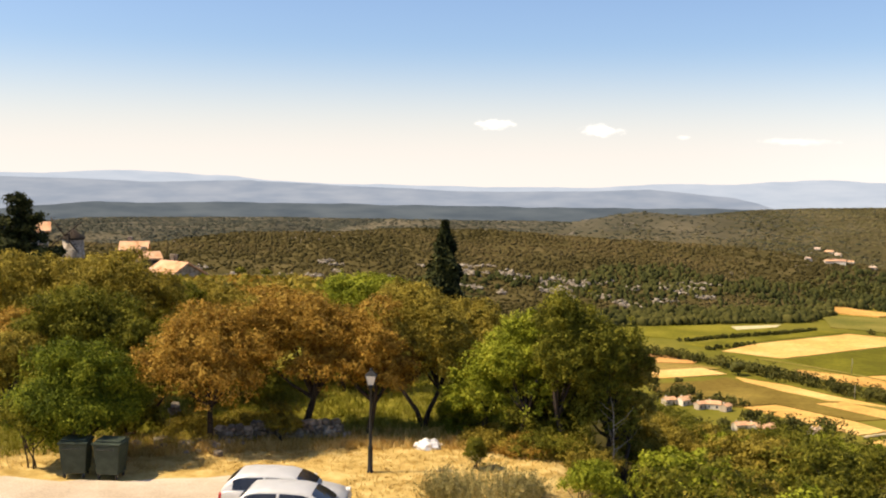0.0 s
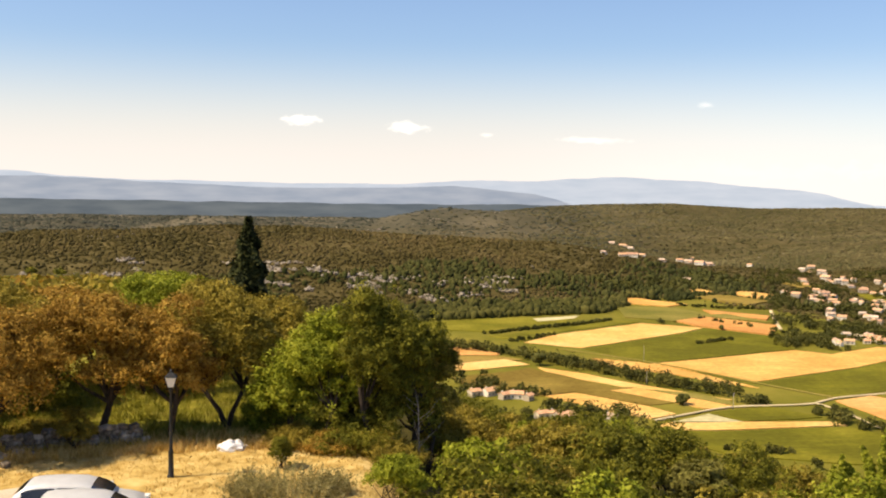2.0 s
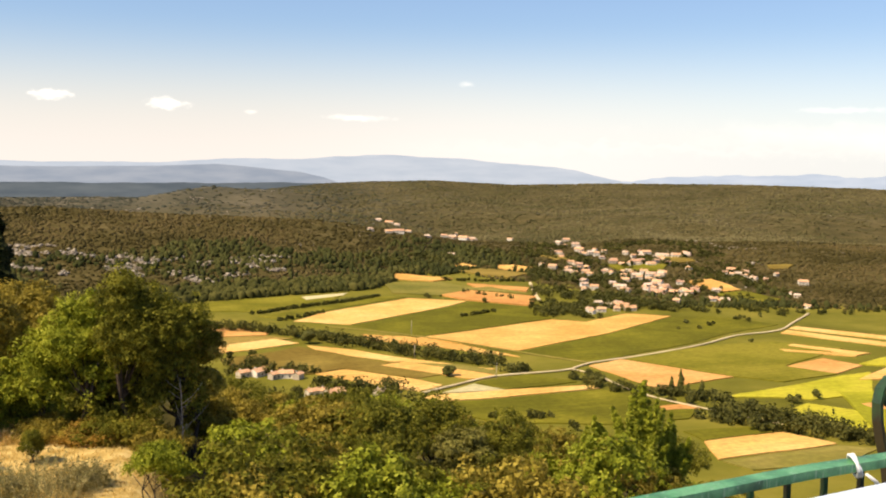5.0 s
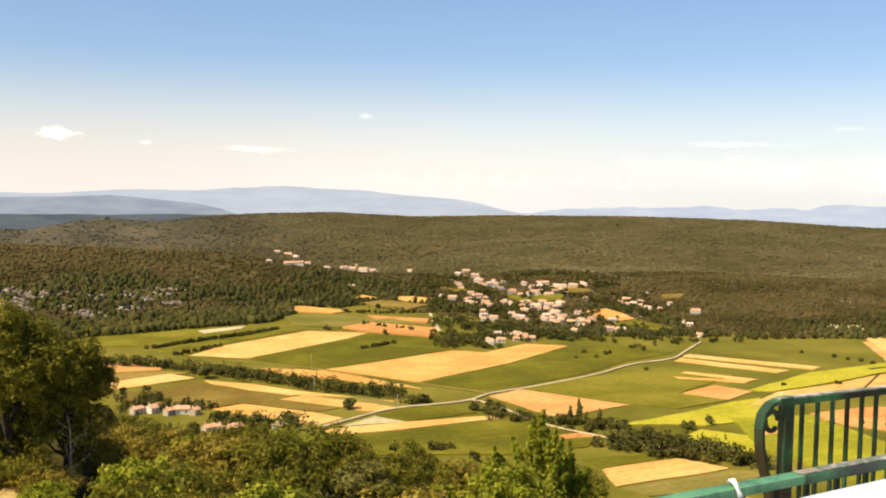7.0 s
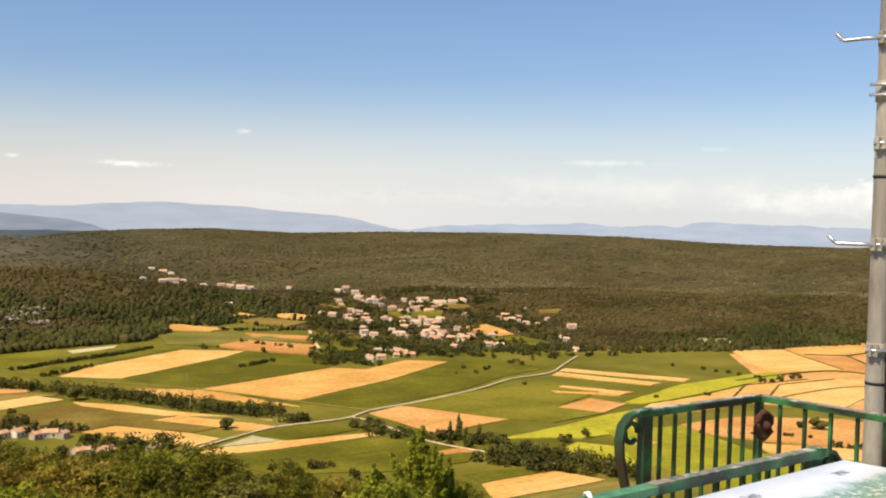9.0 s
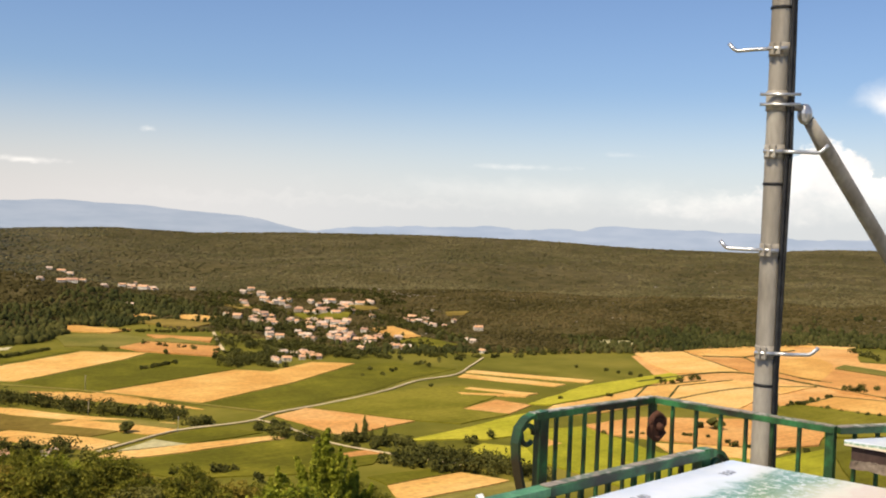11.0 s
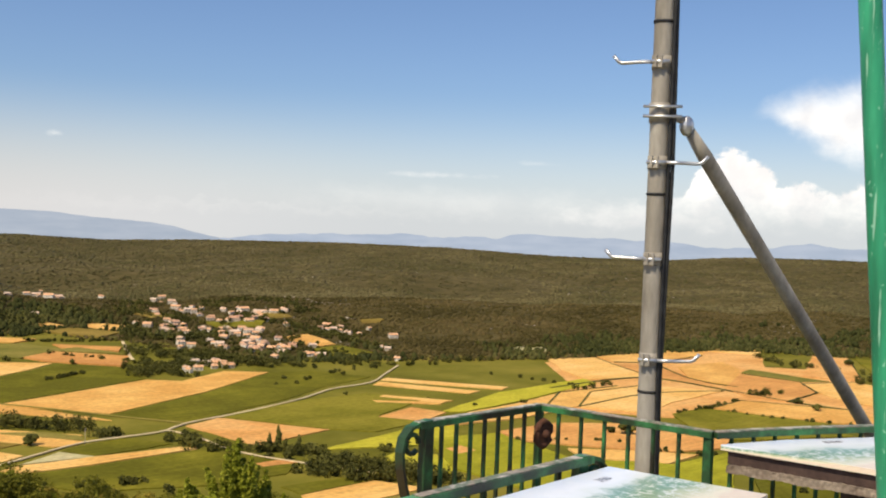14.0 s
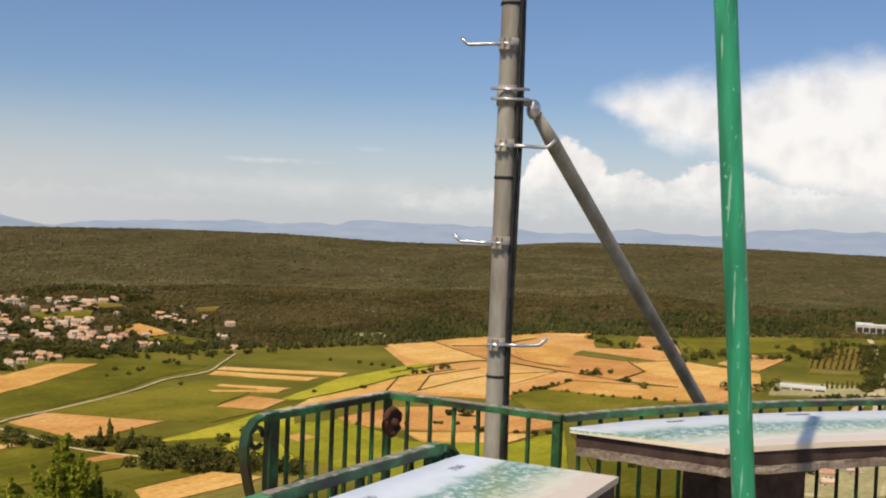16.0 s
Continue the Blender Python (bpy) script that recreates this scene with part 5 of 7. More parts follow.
tree("oak_tree", "olive oak between the ash and the cypress", "tree", 1.83, 49.94, -4.64, -8.63, 3.94, M_OLIVE, 5625, 0.17, 10, 43, 0.15, 1)
tree("ash_tree", "dark lower boughs of an ash by the lawn", "tree", 4.09, 42.26, -6.07, -9.36, 3.87, M_GREEN, 4375, 0.15, 11, 44, 0.15, 2)
tree("oak_tree", "deep green oak beside the bins", "tree", -13.03, 42.11, -5.59, -9.57, 2.40, M_GREEN, 4375, 0.15, 10, 46, 0.12, 2)
tree("oak_tree", "green oak at the car park wall", "tree", -18.98, 44.21, -5.31, -8.48, 3.78, M_OLIVE, 5000, 0.17, 10, 47, 0.14, 1)
tree("oak_tree", "olive oak on the falling ground", "tree", -23.77, 68.06, -3.79, -7.88, 7.42, M_OLIVE, 5000, 0.22, 10, 48, 0.2, 1)
tree("oak_tree", "golden oak behind the rusty oaks", "tree", -7.29, 57.56, -4.95, -8.12, 7.03, M_OLIVE, 5625, 0.19, 10, 49, 0.2, 1)
tree("oak_tree", "golden-green oak near the cypress", "tree", -2.22, 51.95, -3.67, -7.10, 4.10, M_OLIVE, 5000, 0.18, 10, 50, 0.15, 1)
tree("shrub", "tall weeds and brambles by the wall", "shrub", -10.63, 41.73, -8.16, -9.67, 3.13, M_OLIVE, 2750, 0.1, 10, 51, 0.03, 4)
tree("shrub", "low brambles under the oaks", "shrub", -8.61, 43.20, -8.35, -9.43, 3.20, M_OLIVE, 2750, 0.1, 10, 52, 0.03, 4)
tree("shrub", "green undergrowth beneath the ash trees", "shrub", 0.88, 43.47, -7.54, -9.60, 3.17, M_BUSH, 3750, 0.11, 10, 53, 0.03, 4)
tree("shrub", "dense bramble bank over the slope", "shrub", 5.01, 40.13, -8.34, -10.13, 3.68, M_OLIVE, 4375, 0.11, 11, 54, 0.03, 4)
tree("shrub", "dry reddish bramble on the bank", "shrub", 3.04, 40.35, -8.46, -9.50, 2.70, M_RUST, 2750, 0.1, 10, 55, 0.03, 4)
cypress(-0.22, 61.99, -1.07, 2.55, 31)
conifer("pine_tree", "tall dark pine on the village hill", -29.62, 72.27, 0.00, 8.2, 32)
conifer("pine_tree", "dark pine beside the village houses", -32.18, 73.36, -1.32, 7.36, 33)


def shooting_tree(label, x, y, top, low, wide, mat, seed, shoots=22):
    """A coppiced tree of many upright shoots, each feathered with leaves to its tip."""
    rng = np.random.default_rng(seed)
    base = min(low, ground_at(x, y))
    ob = thing("coppiced_tree", label, "tree", x, y, base)
    cs, outs = [], []
    bm = bmesh.new()
    for k in range(shoots):
        a, q = rng.uniform(0, 2 * np.pi), rng.uniform(0, 1) ** 0.6
        tip = np.array([math.cos(a) * q * wide / 2, math.sin(a) * q * wide / 2, (top - base) * (1 - 0.5 * q * rng.uniform(0.5, 1.1))]) if k else np.array([0.2, 0, top - base])
        root = tip * np.array([0.25, 0.25, 0]) + np.array([0, 0, max(0.0, low - base)]) * 0.6
        n = 900
        s = rng.uniform(0.15, 1.0, n) ** 0.8
        thick = 0.62 * (1 - s) ** 0.6 + 0.10
        d = rng.normal(0, 1, (n, 3))
        d /= np.linalg.norm(d, axis=1, keepdims=True)
        knot = np.round(s * 11) / 11
        along_it = (0.45 * s + 0.55 * knot)[:, None]
        cs.append(root + (tip - root) * along_it + d * (thick * rng.uniform(0.3, 1.0, n))[:, None])
        outs.append(d + np.array([0, 0, 0.3]))
        tube(bm, [root, root * 0.5 + tip * 0.5 + np.array([0, 0, -0.2]), tip], [0.06, 0.035, 0.008], 5, caps=False)
    v, f = leaf_cards(rng, np.concatenate(cs), np.concatenate(outs), 0.115, 2.2, 0.5, 0.2)
    mesh_from("crown", v, f, mat).parent = ob
    tube(bm, [(0, 0, -0.5), (0, 0, (low - base) * 0.7 + 0.6)], [0.2, 0.1], 7)
    part("trunk", bm, M_BARK, ob)
    return ob


shooting_tree("bright green coppiced tree with upright feathery shoots", 42.36, 61.89, -14.1, -20.5, 4.4, M_BRIGHT, 100, 26)
shooting_tree("bright green sprouting tree beside the taller one", 38.0, 61.43, -16.2, -20.8, 3.6, M_BRIGHT, 101, 18)
shooting_tree("yellow-green shoots of a tree on the slope", 45.6, 63.0, -17.0, -21.5, 3.6, M_BRIGHT, 102, 16)
shooting_tree("olive shoots of a young tree on the slope", 34.9, 60.0, -17.2, -21.0, 3.2, M_OLIVE, 103, 14)
tree("oak_tree", "bright yellow-green broad tree on the slope", "tree", 29.74, 79.63, -18.27, -26.00, 9.20, M_BRIGHT, 5500, 0.24, 9, 102, 0.16, 1, base=min(-26.00 - 0.5, ground_at(29.74, 79.63)))
tree("oak_tree", "rusty yellow oak on the slope", "tree", 32.52, 61.99, -17.57, -21.56, 4.17, M_OLIVE, 2500, 0.2, 9, 103, 0.16, 1, base=min(-21.56 - 0.5, ground_at(32.52, 61.99)))
tree("oak_tree", "dark green oak on the slope", "tree", 53.84, 72.12, -21.67, -27.13, 5.36, M_GREEN, 2500, 0.22, 9, 104, 0.16, 1, base=min(-27.13 - 0.5, ground_at(53.84, 72.12)))
tree("oak_tree", "olive-green oak on the slope", "tree", 26.87, 106.67, -24.11, -31.82, 8.93, M_OLIVE, 3000, 0.26, 9, 105, 0.16, 1, base=min(-31.82 - 0.5, ground_at(26.87, 106.67)))
tree("oak_tree", "dark oak on the slope", "tree", 35.02, 114.78, -26.66, -35.16, 5.85, M_GREEN, 2500, 0.28, 9, 106, 0.16, 1, base=min(-35.16 - 0.5, ground_at(35.02, 114.78)))
tree("oak_tree", "green oak on the slope", "tree", 45.65, 100.08, -26.31, -32.42, 6.55, M_GREEN, 2500, 0.26, 9, 107, 0.16, 1, base=min(-32.42 - 0.5, ground_at(45.65, 100.08)))
tree("oak_tree", "brownish oak on the slope", "tree", 15.16, 73.45, -15.75, -21.74, 5.28, M_RUST, 3000, 0.2, 9, 108, 0.16, 1, base=min(-21.74 - 0.5, ground_at(15.16, 73.45)))
tree("oak_tree", "green thicket on the slope", "tree", 31.42, 146.67, -30.87, -40.45, 12.18, M_GREEN, 2500, 0.35, 9, 109, 0.16, 1, base=min(-40.45 - 0.5, ground_at(31.42, 146.67)))


def hill_scrub():
    """Scrub oaks on the village hill, lower than the skyline of the houses."""
    rng = np.random.default_rng(17)
    n = 1500
    az, r = rng.uniform(-27, 6, n), rng.uniform(80, 330, n)
    x, y = r * np.sin(np.radians(az)), r * np.cos(np.radians(az))
    z = ground_z(x, y)
    w = rng.uniform(4.0, 8.0, n)
    top = EYE_Z - r * np.tan(np.radians(np.interp(az, (-27, -20, -15, -8, 0, 6), (4.0, 4.4, 5.6, 5.6, 6.6, 7.4))))
    w = np.minimum(w, (top - z) / 0.85)
    k = w > 1.2
    x, y, z, w = x[k], y[k], z[k], w[k]
    per = 200
    d = rng.normal(0, 1, (len(x) * per, 3))
    d[:, 2] = np.abs(d[:, 2]) * 0.9 - 0.2
    d /= np.linalg.norm(d, axis=1, keepdims=True)
    c = np.repeat(np.stack([x, y, z + w * 0.4], -1), per, 0) + d * np.repeat(w / 2, per)[:, None] * rng.uniform(0.55, 1.05, (len(d), 1)) * np.array([1, 1, 0.9])
    tint = rng.integers(0, 4, len(x))
    for i, m in enumerate((M_OLIVE, M_GREEN, M_OLIVE, M_RUST)):
        q = np.repeat(tint == i, per)
        v, f = leaf_cards(rng, c[q], d[q], 0.5, 1.4)
        tagged(mesh_from("hillside_scrub", v, f, m), "olive and brown scrub oaks on the village hill", "scrub", kind="stuff")


hill_scrub()


def slope_scrub():
    """Bushes and small oaks all over the falling hillside."""
    rng = np.random.default_rng(3)
    kinds = []
    for i, (m, w) in enumerate(((M_BRIGHT, 3.8), (M_GREEN, 4.0), (M_OLIVE, 3.2), (M_BRIGHT, 3.2), (M_GREEN, 2.6), (M_OLIVE, 3.0), (M_GREY, 2.8), (M_RUST, 3.0))):
        kinds.append(tree("scrub_oak", "low bushy scrub oak on the hillside", "tree", 60 + i * 5, 95 - i * 3, ground_at(60 + i * 5, 95 - i * 3) + w * 0.8,
                          ground_at(60 + i * 5, 95 - i * 3) + 0.2, w, m, 1900, 0.17, 9, 200 + i, 0.08, 3, group="scrub oaks on the hillside"))
    made = 0
    for _ in range(2500):
        az, r = rng.uniform(7, 46), 27 + 165 * rng.uniform(0, 1) ** 1.3
        x, y = r * math.sin(math.radians(az)), r * math.cos(math.radians(az))
        if az > 34 and r < 70 or az < 11 and r < 44 or made >= 295:
            continue
        z = ground_at(x, y)
        k = kinds[int(rng.choice(8, p=(0.10, 0.22, 0.22, 0.06, 0.17, 0.17, 0.06, 0.0)))]
        room = EYE_Z - z - r * math.tan(math.radians(float(np.interp(az, (7, 12, 18, 23, 26, 32, 37, 50), (11.4, 12.2, 12.8, 13.2, 13.9, 14.3, 15.5, 19.5)))))
        s = min(float(rng.uniform(0.55, 1.35)), room / 3.0)
        if s < 0.28:
            continue
        ob = copy_thing(k, pose(x, y, z - 0.1, 0, 0, float(rng.uniform(0, 360))) @ Matrix.Diagonal((s, s, s, 1)))
        made += 1
    n = 5200
    az, r = rng.uniform(-12, 50, n), np.sqrt(rng.uniform(170 ** 2, 560 ** 2, n))
    x, y = r * np.sin(np.radians(az)), r * np.cos(np.radians(az))
    z = ground_z(x, y)
    keep = (z > VALLEY_Z + 1.5) & (rng.uniform(0, 1, n) < 0.55 + 0.5 * vnoise(x, y, 60, 15)) & (az > np.where(r < 260, 4, -12))
    x, y, z = x[keep], y[keep], z[keep]
    w = rng.uniform(2.5, 6.0, len(x))
    per = 160
    c = np.repeat(np.stack([x, y, z + w * 0.4], -1), per, 0)
    d = rng.normal(0, 1, c.shape)
    d[:, 2] = np.abs(d[:, 2]) * 0.9 - 0.2
    d /= np.linalg.norm(d, axis=1, keepdims=True)
    c = c + d * np.repeat(w / 2, per)[:, None] * rng.uniform(0.5, 1.05, (len(c), 1)) * np.array([1, 1, 0.85])
    tint = rng.integers(0, 4, len(x))
    for i, m in enumerate((M_OLIVE, M_GREEN, M_BRIGHT, M_GREEN)):
        k = np.repeat(tint == i, per)
        v, f = leaf_cards(rng, c[k], d[k], 0.5, 1.3, 0.5)
        tagged(mesh_from("hillside_scrub", v, f, m), "dense mixed scrub on the lower hillside", "scrub", kind="stuff")


slope_scrub()



# ---------------------------------------------------------------- villages and farms


def gable(bm, w, d, h0, h1, over=0.35):
    """A tiled saddle roof with thickness over a w by d plan, from the eaves h0 to the ridge h1."""
    a, b, t = w / 2 + over, d / 2 + over, 0.22
    low = h0 - over * (h1 - h0) / (d / 2)
    pts = [(-a, -b, low), (a, -b, low), (a, 0, h1), (-a, 0, h1), (-a, b, low), (a, b, low)]
    up = [bm.verts.new((x, y, z + t)) for x, y, z in pts]
    dn = [bm.verts.new(p) for p in pts]
    for q in ((0, 1, 2, 3), (3, 2, 5, 4)):
        bm.faces.new([up[i] for i in q])
        bm.faces.new([dn[i] for i in reversed(q)])
    for i, j in ((0, 1), (1, 2), (2, 5), (5, 4), (4, 3), (3, 0)):
        bm.faces.new((up[j], up[i], dn[i], dn[j]))


def body(bm, w, d, h, ridge, deep=2.5):
    """House walls with gable ends, standing a little into the ground."""
    a, b = w / 2, d / 2
    ring = [(-a, -b), (a, -b), (a, b), (-a, b)]
    lo = [bm.verts.new((x, y, -deep)) for x, y in ring]
    hi = [bm.verts.new((x, y, h)) for x, y in ring]
    e0, e1 = bm.verts.new((-a, 0, ridge)), bm.verts.new((a, 0, ridge))
    bm.faces.new((lo[0], lo[1], hi[1], hi[0]))
    bm.faces.new((lo[2], lo[3], hi[3], hi[2]))
    bm.faces.new((lo[1], lo[2], hi[2], e1, hi[1]))
    bm.faces.new((lo[3], lo[0], hi[0], e0, hi[3]))
    bm.faces.new(lo[::-1])


def house(x, y, z, w, d, h, turn, label, group, wings, panes=True, wall=None, roof=None):
    ob = thing("house", label, "house", x, y, z, turn, group)
    ridge = h + d * 0.26
    bm = bmesh.new()
    body(bm, w, d, h, ridge)
    part("wall", bm, wall or M_WALL, ob)
    bm = bmesh.new()
    gable(bm, w, d, h, ridge)
    rf = part("roof", bm, roof or M_ROOF, ob)
    if wings:
        bm = bmesh.new()
        box(bm, w * 0.2, w * 0.72, -d * 0.75, -d * 0.1, -2.5, h * 0.62)
        part("wing", bm, wall or M_WALL, ob)
        bm = bmesh.new()
        box(bm, w * 0.17, w * 0.75, -d * 0.8, -d * 0.1, h * 0.62, h * 0.62 + 0.25)
        part("wing_roof", bm, roof or M_ROOF, ob)
    bm = bmesh.new()
    box(bm, -w * 0.3, -w * 0.3 + 0.7, 0.3, 0.9, ridge - 0.6, ridge + 0.9)
    ch = part("chimney", bm, wall or M_WALL, rf)
    if panes:
        n = max(2, int(w / 3.2))
        for row in range(1 if h < 4.5 else 2):
            for i in range(n):
                cx = -w / 2 + w * (i + 0.5) / n
                bm = bmesh.new()
                z0 = 0.9 + row * 2.7
                box(bm, cx - 0.5, cx + 0.5, -d / 2 - 0.04, -d / 2 + 0.1, z0, z0 + 1.35)
                part("window", bm, M_PANE, ob)
    return ob


def village_house(x, y, w, h, turn, kind):
    w *= 0.84
    return house(x, y, ground_at(x, y), max(5.0, w), max(4.5, min(9.0, w * 0.68)), h * 0.95, turn,
                 ("cream rendered village house with a pale tiled roof", "stone-coloured house with a terracotta roof",
                  "whitewashed house with a low side wing", "pale farmhouse with a tiled saddle roof")[kind], "village houses", kind == 2,
                 roof=M_ORANGE if kind in (1, 3) else None)


def barn(x, y, w, h, turn):
    ob = thing("barn", "long low white farm building with a dark open front", "barn", x, y, ground_at(x, y), turn)
    bm = bmesh.new()
    body(bm, w, 12, h, h + 1.6)
    part("wall", bm, M_WALL, ob)
    bm = bmesh.new()
    gable(bm, w, 12, h, h + 1.6)
    part("roof", bm, M_PALE_ROOF, ob, "pale sheet roof")
    n = max(2, int(w / 8))
    for i in range(n):
        bm = bmesh.new()
        cx = -w / 2 + w * (i + 0.5) / n
        box(bm, cx - w / n * 0.42, cx + w / n * 0.42, -6.06, -5.9, 0.3, h * 0.7)
        part("bay", bm, M_PANE, ob)


def hill_house(x, y, top, w, d, turn):
    g = ground_at(x, y)
    h = top - g - d * 0.26 - 0.2
    return house(x, y, g, w, d, h, turn, "stone house with an orange tiled roof on the hill", "houses on the village hill", False, panes=True, wall=M_STONE, roof=M_ORANGE)


def windmill(x, y, top):
    g = ground_at(x, y)
    h = top - g
    ob = thing("windmill", "old round stone windmill with a pointed cap and bare sails", "windmill", x, y, g)
    bm = bmesh.new()
    tube(bm, [(0, 0, -1), (0, 0, h * 0.5), (0, 0, h - 1.6)], [1.75, 1.6, 1.45], 20)
    part("tower", bm, M_STONE, ob)
    bm = bmesh.new()
    tube(bm, [(0, 0, h - 1.6), (0, 0, h - 1.3), (0, 0, h)], [1.65, 1.55, 0.05], 20)
    part("cap", bm, M_BARK, ob, "dark pointed wooden cap")
    for k in range(4):
        a = math.radians(38 + 90 * k)
        e = Vector((math.cos(a) * 3.2 - 0.4, -2.3, h - 0.9 + math.sin(a) * 3.2))
        bm = bmesh.new()
        tube(bm, [(-0.4, -2.3, h - 0.9), e], [0.11, 0.06], 6)
        side = Vector((-math.sin(a), 0, math.cos(a))) * 0.55
        for s in (0.3, 0.45, 0.6, 0.75, 0.9):
            c = Vector((-0.4, -2.3, h - 0.9)).lerp(e, s)
            tube(bm, [c - side, c + side], 0.035, 5)
        part("sail", bm, M_BARK, ob)
    bm = bmesh.new()
    tube(bm, [(-0.4, -2.5, h - 0.9), (-0.2, 0, h - 0.8)], 0.14, 8)
    part("axle", bm, M_BARK, ob)


M_PALE_ROOF = material("pale_sheet_roof", ((0.55, 0.54, 0.52), (0.70, 0.69, 0.66)), scale=0.3, rough=0.6)
M_ORANGE = material("orange_tiles", ((0.55, 0.27, 0.13), (0.68, 0.38, 0.20), (0.72, 0.45, 0.27)), scale=0.9, rough=0.9, fine=(8, 0.2))
village_house(871, 1530, 12.4, 5.2, -55, 0)
village_house(897, 1550, 14.0, 4.3, -18, 1)
village_house(820, 1388, 13.8, 5.8, -32, 2)
village_house(786, 1319, 15.6, 5.5, -45, 3)
village_house(773, 1267, 10.4, 6.2, -8, 0)
village_house(775, 1253, 9.2, 7.0, -22, 1)
village_house(744, 1307, 12.9, 4.5, -33, 2)
village_house(693, 1183, 9.6, 4.9, -46, 3)
village_house(683, 1148, 13.5, 5.6, -10, 0)
village_house(663, 1096, 11.0, 4.6, -23, 1)
village_house(649, 1113, 10.0, 3.8, -35, 2)
village_house(648, 1151, 12.4, 4.7, -47, 3)
village_house(589, 976, 9.8, 4.8, -12, 0)
village_house(588, 954, 10.5, 4.7, -26, 1)
village_house(615, 942, 11.4, 5.4, -40, 2)
village_house(662, 1006, 11.3, 4.3, -53, 3)
village_house(691, 1028, 12.6, 5.2, -17, 0)
village_house(722, 1059, 11.0, 4.6, -30, 1)
village_house(706, 1021, 13.5, 5.9, -44, 2)
village_house(672, 958, 12.8, 5.6, -57, 3)
village_house(651, 946, 9.8, 4.8, -20, 0)
village_house(743, 1050, 12.0, 3.2, -33, 1)
village_house(632, 902, 14.6, 3.9, -46, 2)
village_house(648, 894, 11.2, 3.9, -60, 3)
village_house(636, 862, 12.5, 4.5, -23, 0)
village_house(661, 887, 11.2, 4.0, -37, 1)
village_house(680, 902, 10.6, 3.4, -50, 2)
village_house(657, 843, 12.5, 3.2, -14, 3)
village_house(664, 832, 10.8, 3.2, -28, 0)
village_house(540, 826, 15.4, 3.5, -35, 1)
village_house(534, 837, 9.3, 3.2, -48, 2)
village_house(541, 814, 13.0, 3.2, -12, 3)
village_house(758, 1184, 13.1, 4.2, -24, 0)
village_house(739, 1134, 8.4, 3.2, -37, 1)
village_house(759, 1130, 14.9, 4.9, -51, 2)
village_house(846, 1237, 15.2, 3.6, -14, 3)
village_house(846, 1203, 14.9, 3.5, -28, 0)
village_house(868, 1194, 12.7, 4.4, -42, 1)
village_house(886, 1195, 10.4, 4.4, -56, 2)
village_house(770, 1114, 13.7, 3.2, -17, 3)
village_house(812, 1020, 8.1, 4.7, -34, 0)
village_house(846, 1050, 12.6, 3.2, -47, 1)
village_house(844, 1020, 9.3, 3.2, -61, 2)
village_house(834, 910, 12.5, 4.4, -27, 3)
village_house(758, 835, 7.9, 3.2, -39, 0)
village_house(716, 774, 7.4, 3.2, -53, 1)
village_house(496, 811, 6.7, 4.5, -54, 2)
village_house(510, 814, 9.7, 3.4, -18, 3)
village_house(666, 1855, 12.3, 3.5, -19, 0)
village_house(684, 1844, 16.9, 3.5, -32, 1)
village_house(691, 1822, 12.2, 3.5, -46, 2)
village_house(504, 1360, 12.4, 3.2, -8, 3)
village_house(525, 1379, 19.6, 3.5, -22, 0)
village_house(611, 1559, 10.4, 3.2, -35, 1)
village_house(581, 1407, 9.5, 3.2, 1, 2)
village_house(697, 1614, 12.3, 5.2, -13, 3)
village_house(694, 1572, 14.7, 6.1, -27, 0)
village_house(704, 1550, 17.3, 7.1, -40, 1)
village_house(731, 1577, 14.9, 4.1, -4, 2)
village_house(813, 1823, 6.2, 4.8, -16, 3)
village_house(558, 1267, 11.9, 4.1, -29, 0)
village_house(836, 1641, 10.1, 3.3, -45, 1)
village_house(476, 1359, 7.9, 3.2, -0, 2)
village_house(841, 1457, 8.2, 3.6, -75, 1)
village_house(867, 1465, 10.1, 4.4, -60, 3)
village_house(765, 1269, 7.2, 4.5, -44, 1)
village_house(726, 1265, 8.7, 3.2, -27, 3)
village_house(692, 1169, 9.6, 4.1, -12, 1)
village_house(653, 1105, 6.9, 3.0, 4, 3)
village_house(574, 950, 6.6, 3.4, -70, 1)
village_house(621, 961, 8.1, 4.0, -56, 3)
village_house(690, 1020, 8.7, 3.7, -41, 1)
village_house(687, 997, 9.2, 4.2, -26, 3)
village_house(667, 957, 6.9, 3.5, -10, 1)
village_house(630, 899, 10.1, 3.0, 6, 3)
village_house(616, 844, 8.5, 3.2, -69, 1)
village_house(694, 915, 7.5, 3.0, -54, 3)
village_house(658, 829, 7.5, 3.0, -39, 1)
village_house(528, 816, 6.3, 3.0, -18, 3)
village_house(777, 1212, 9.4, 3.1, -2, 1)
village_house(750, 1130, 10.3, 3.5, -77, 3)
village_house(829, 1171, 10.1, 3.0, -62, 1)
village_house(902, 1222, 7.4, 3.3, -47, 3)
village_house(817, 1013, 5.6, 3.4, -34, 1)
village_house(822, 992, 6.3, 3.0, -19, 3)
village_house(764, 849, 5.6, 3.0, -5, 1)
village_house(496, 806, 4.6, 3.3, -69, 3)
village_house(141, 639, 9.0, 3.6, 24, 3)
village_house(151, 640, 11.5, 3.6, 34, 3)
village_house(158, 628, 8.0, 3.6, 30, 3)
village_house(166, 629, 10.5, 3.6, -16, 3)
village_house(172, 623, 7.5, 3.6, 45, 1)
village_house(167, 575, 9.0, 3.6, 20, 3)
village_house(175, 575, 8.0, 3.6, -5, 3)
village_house(179, 570, 13.0, 3.6, 14, 3)
village_house(205, 564, 9.0, 3.6, 30, 0)
more = random.Random(52)
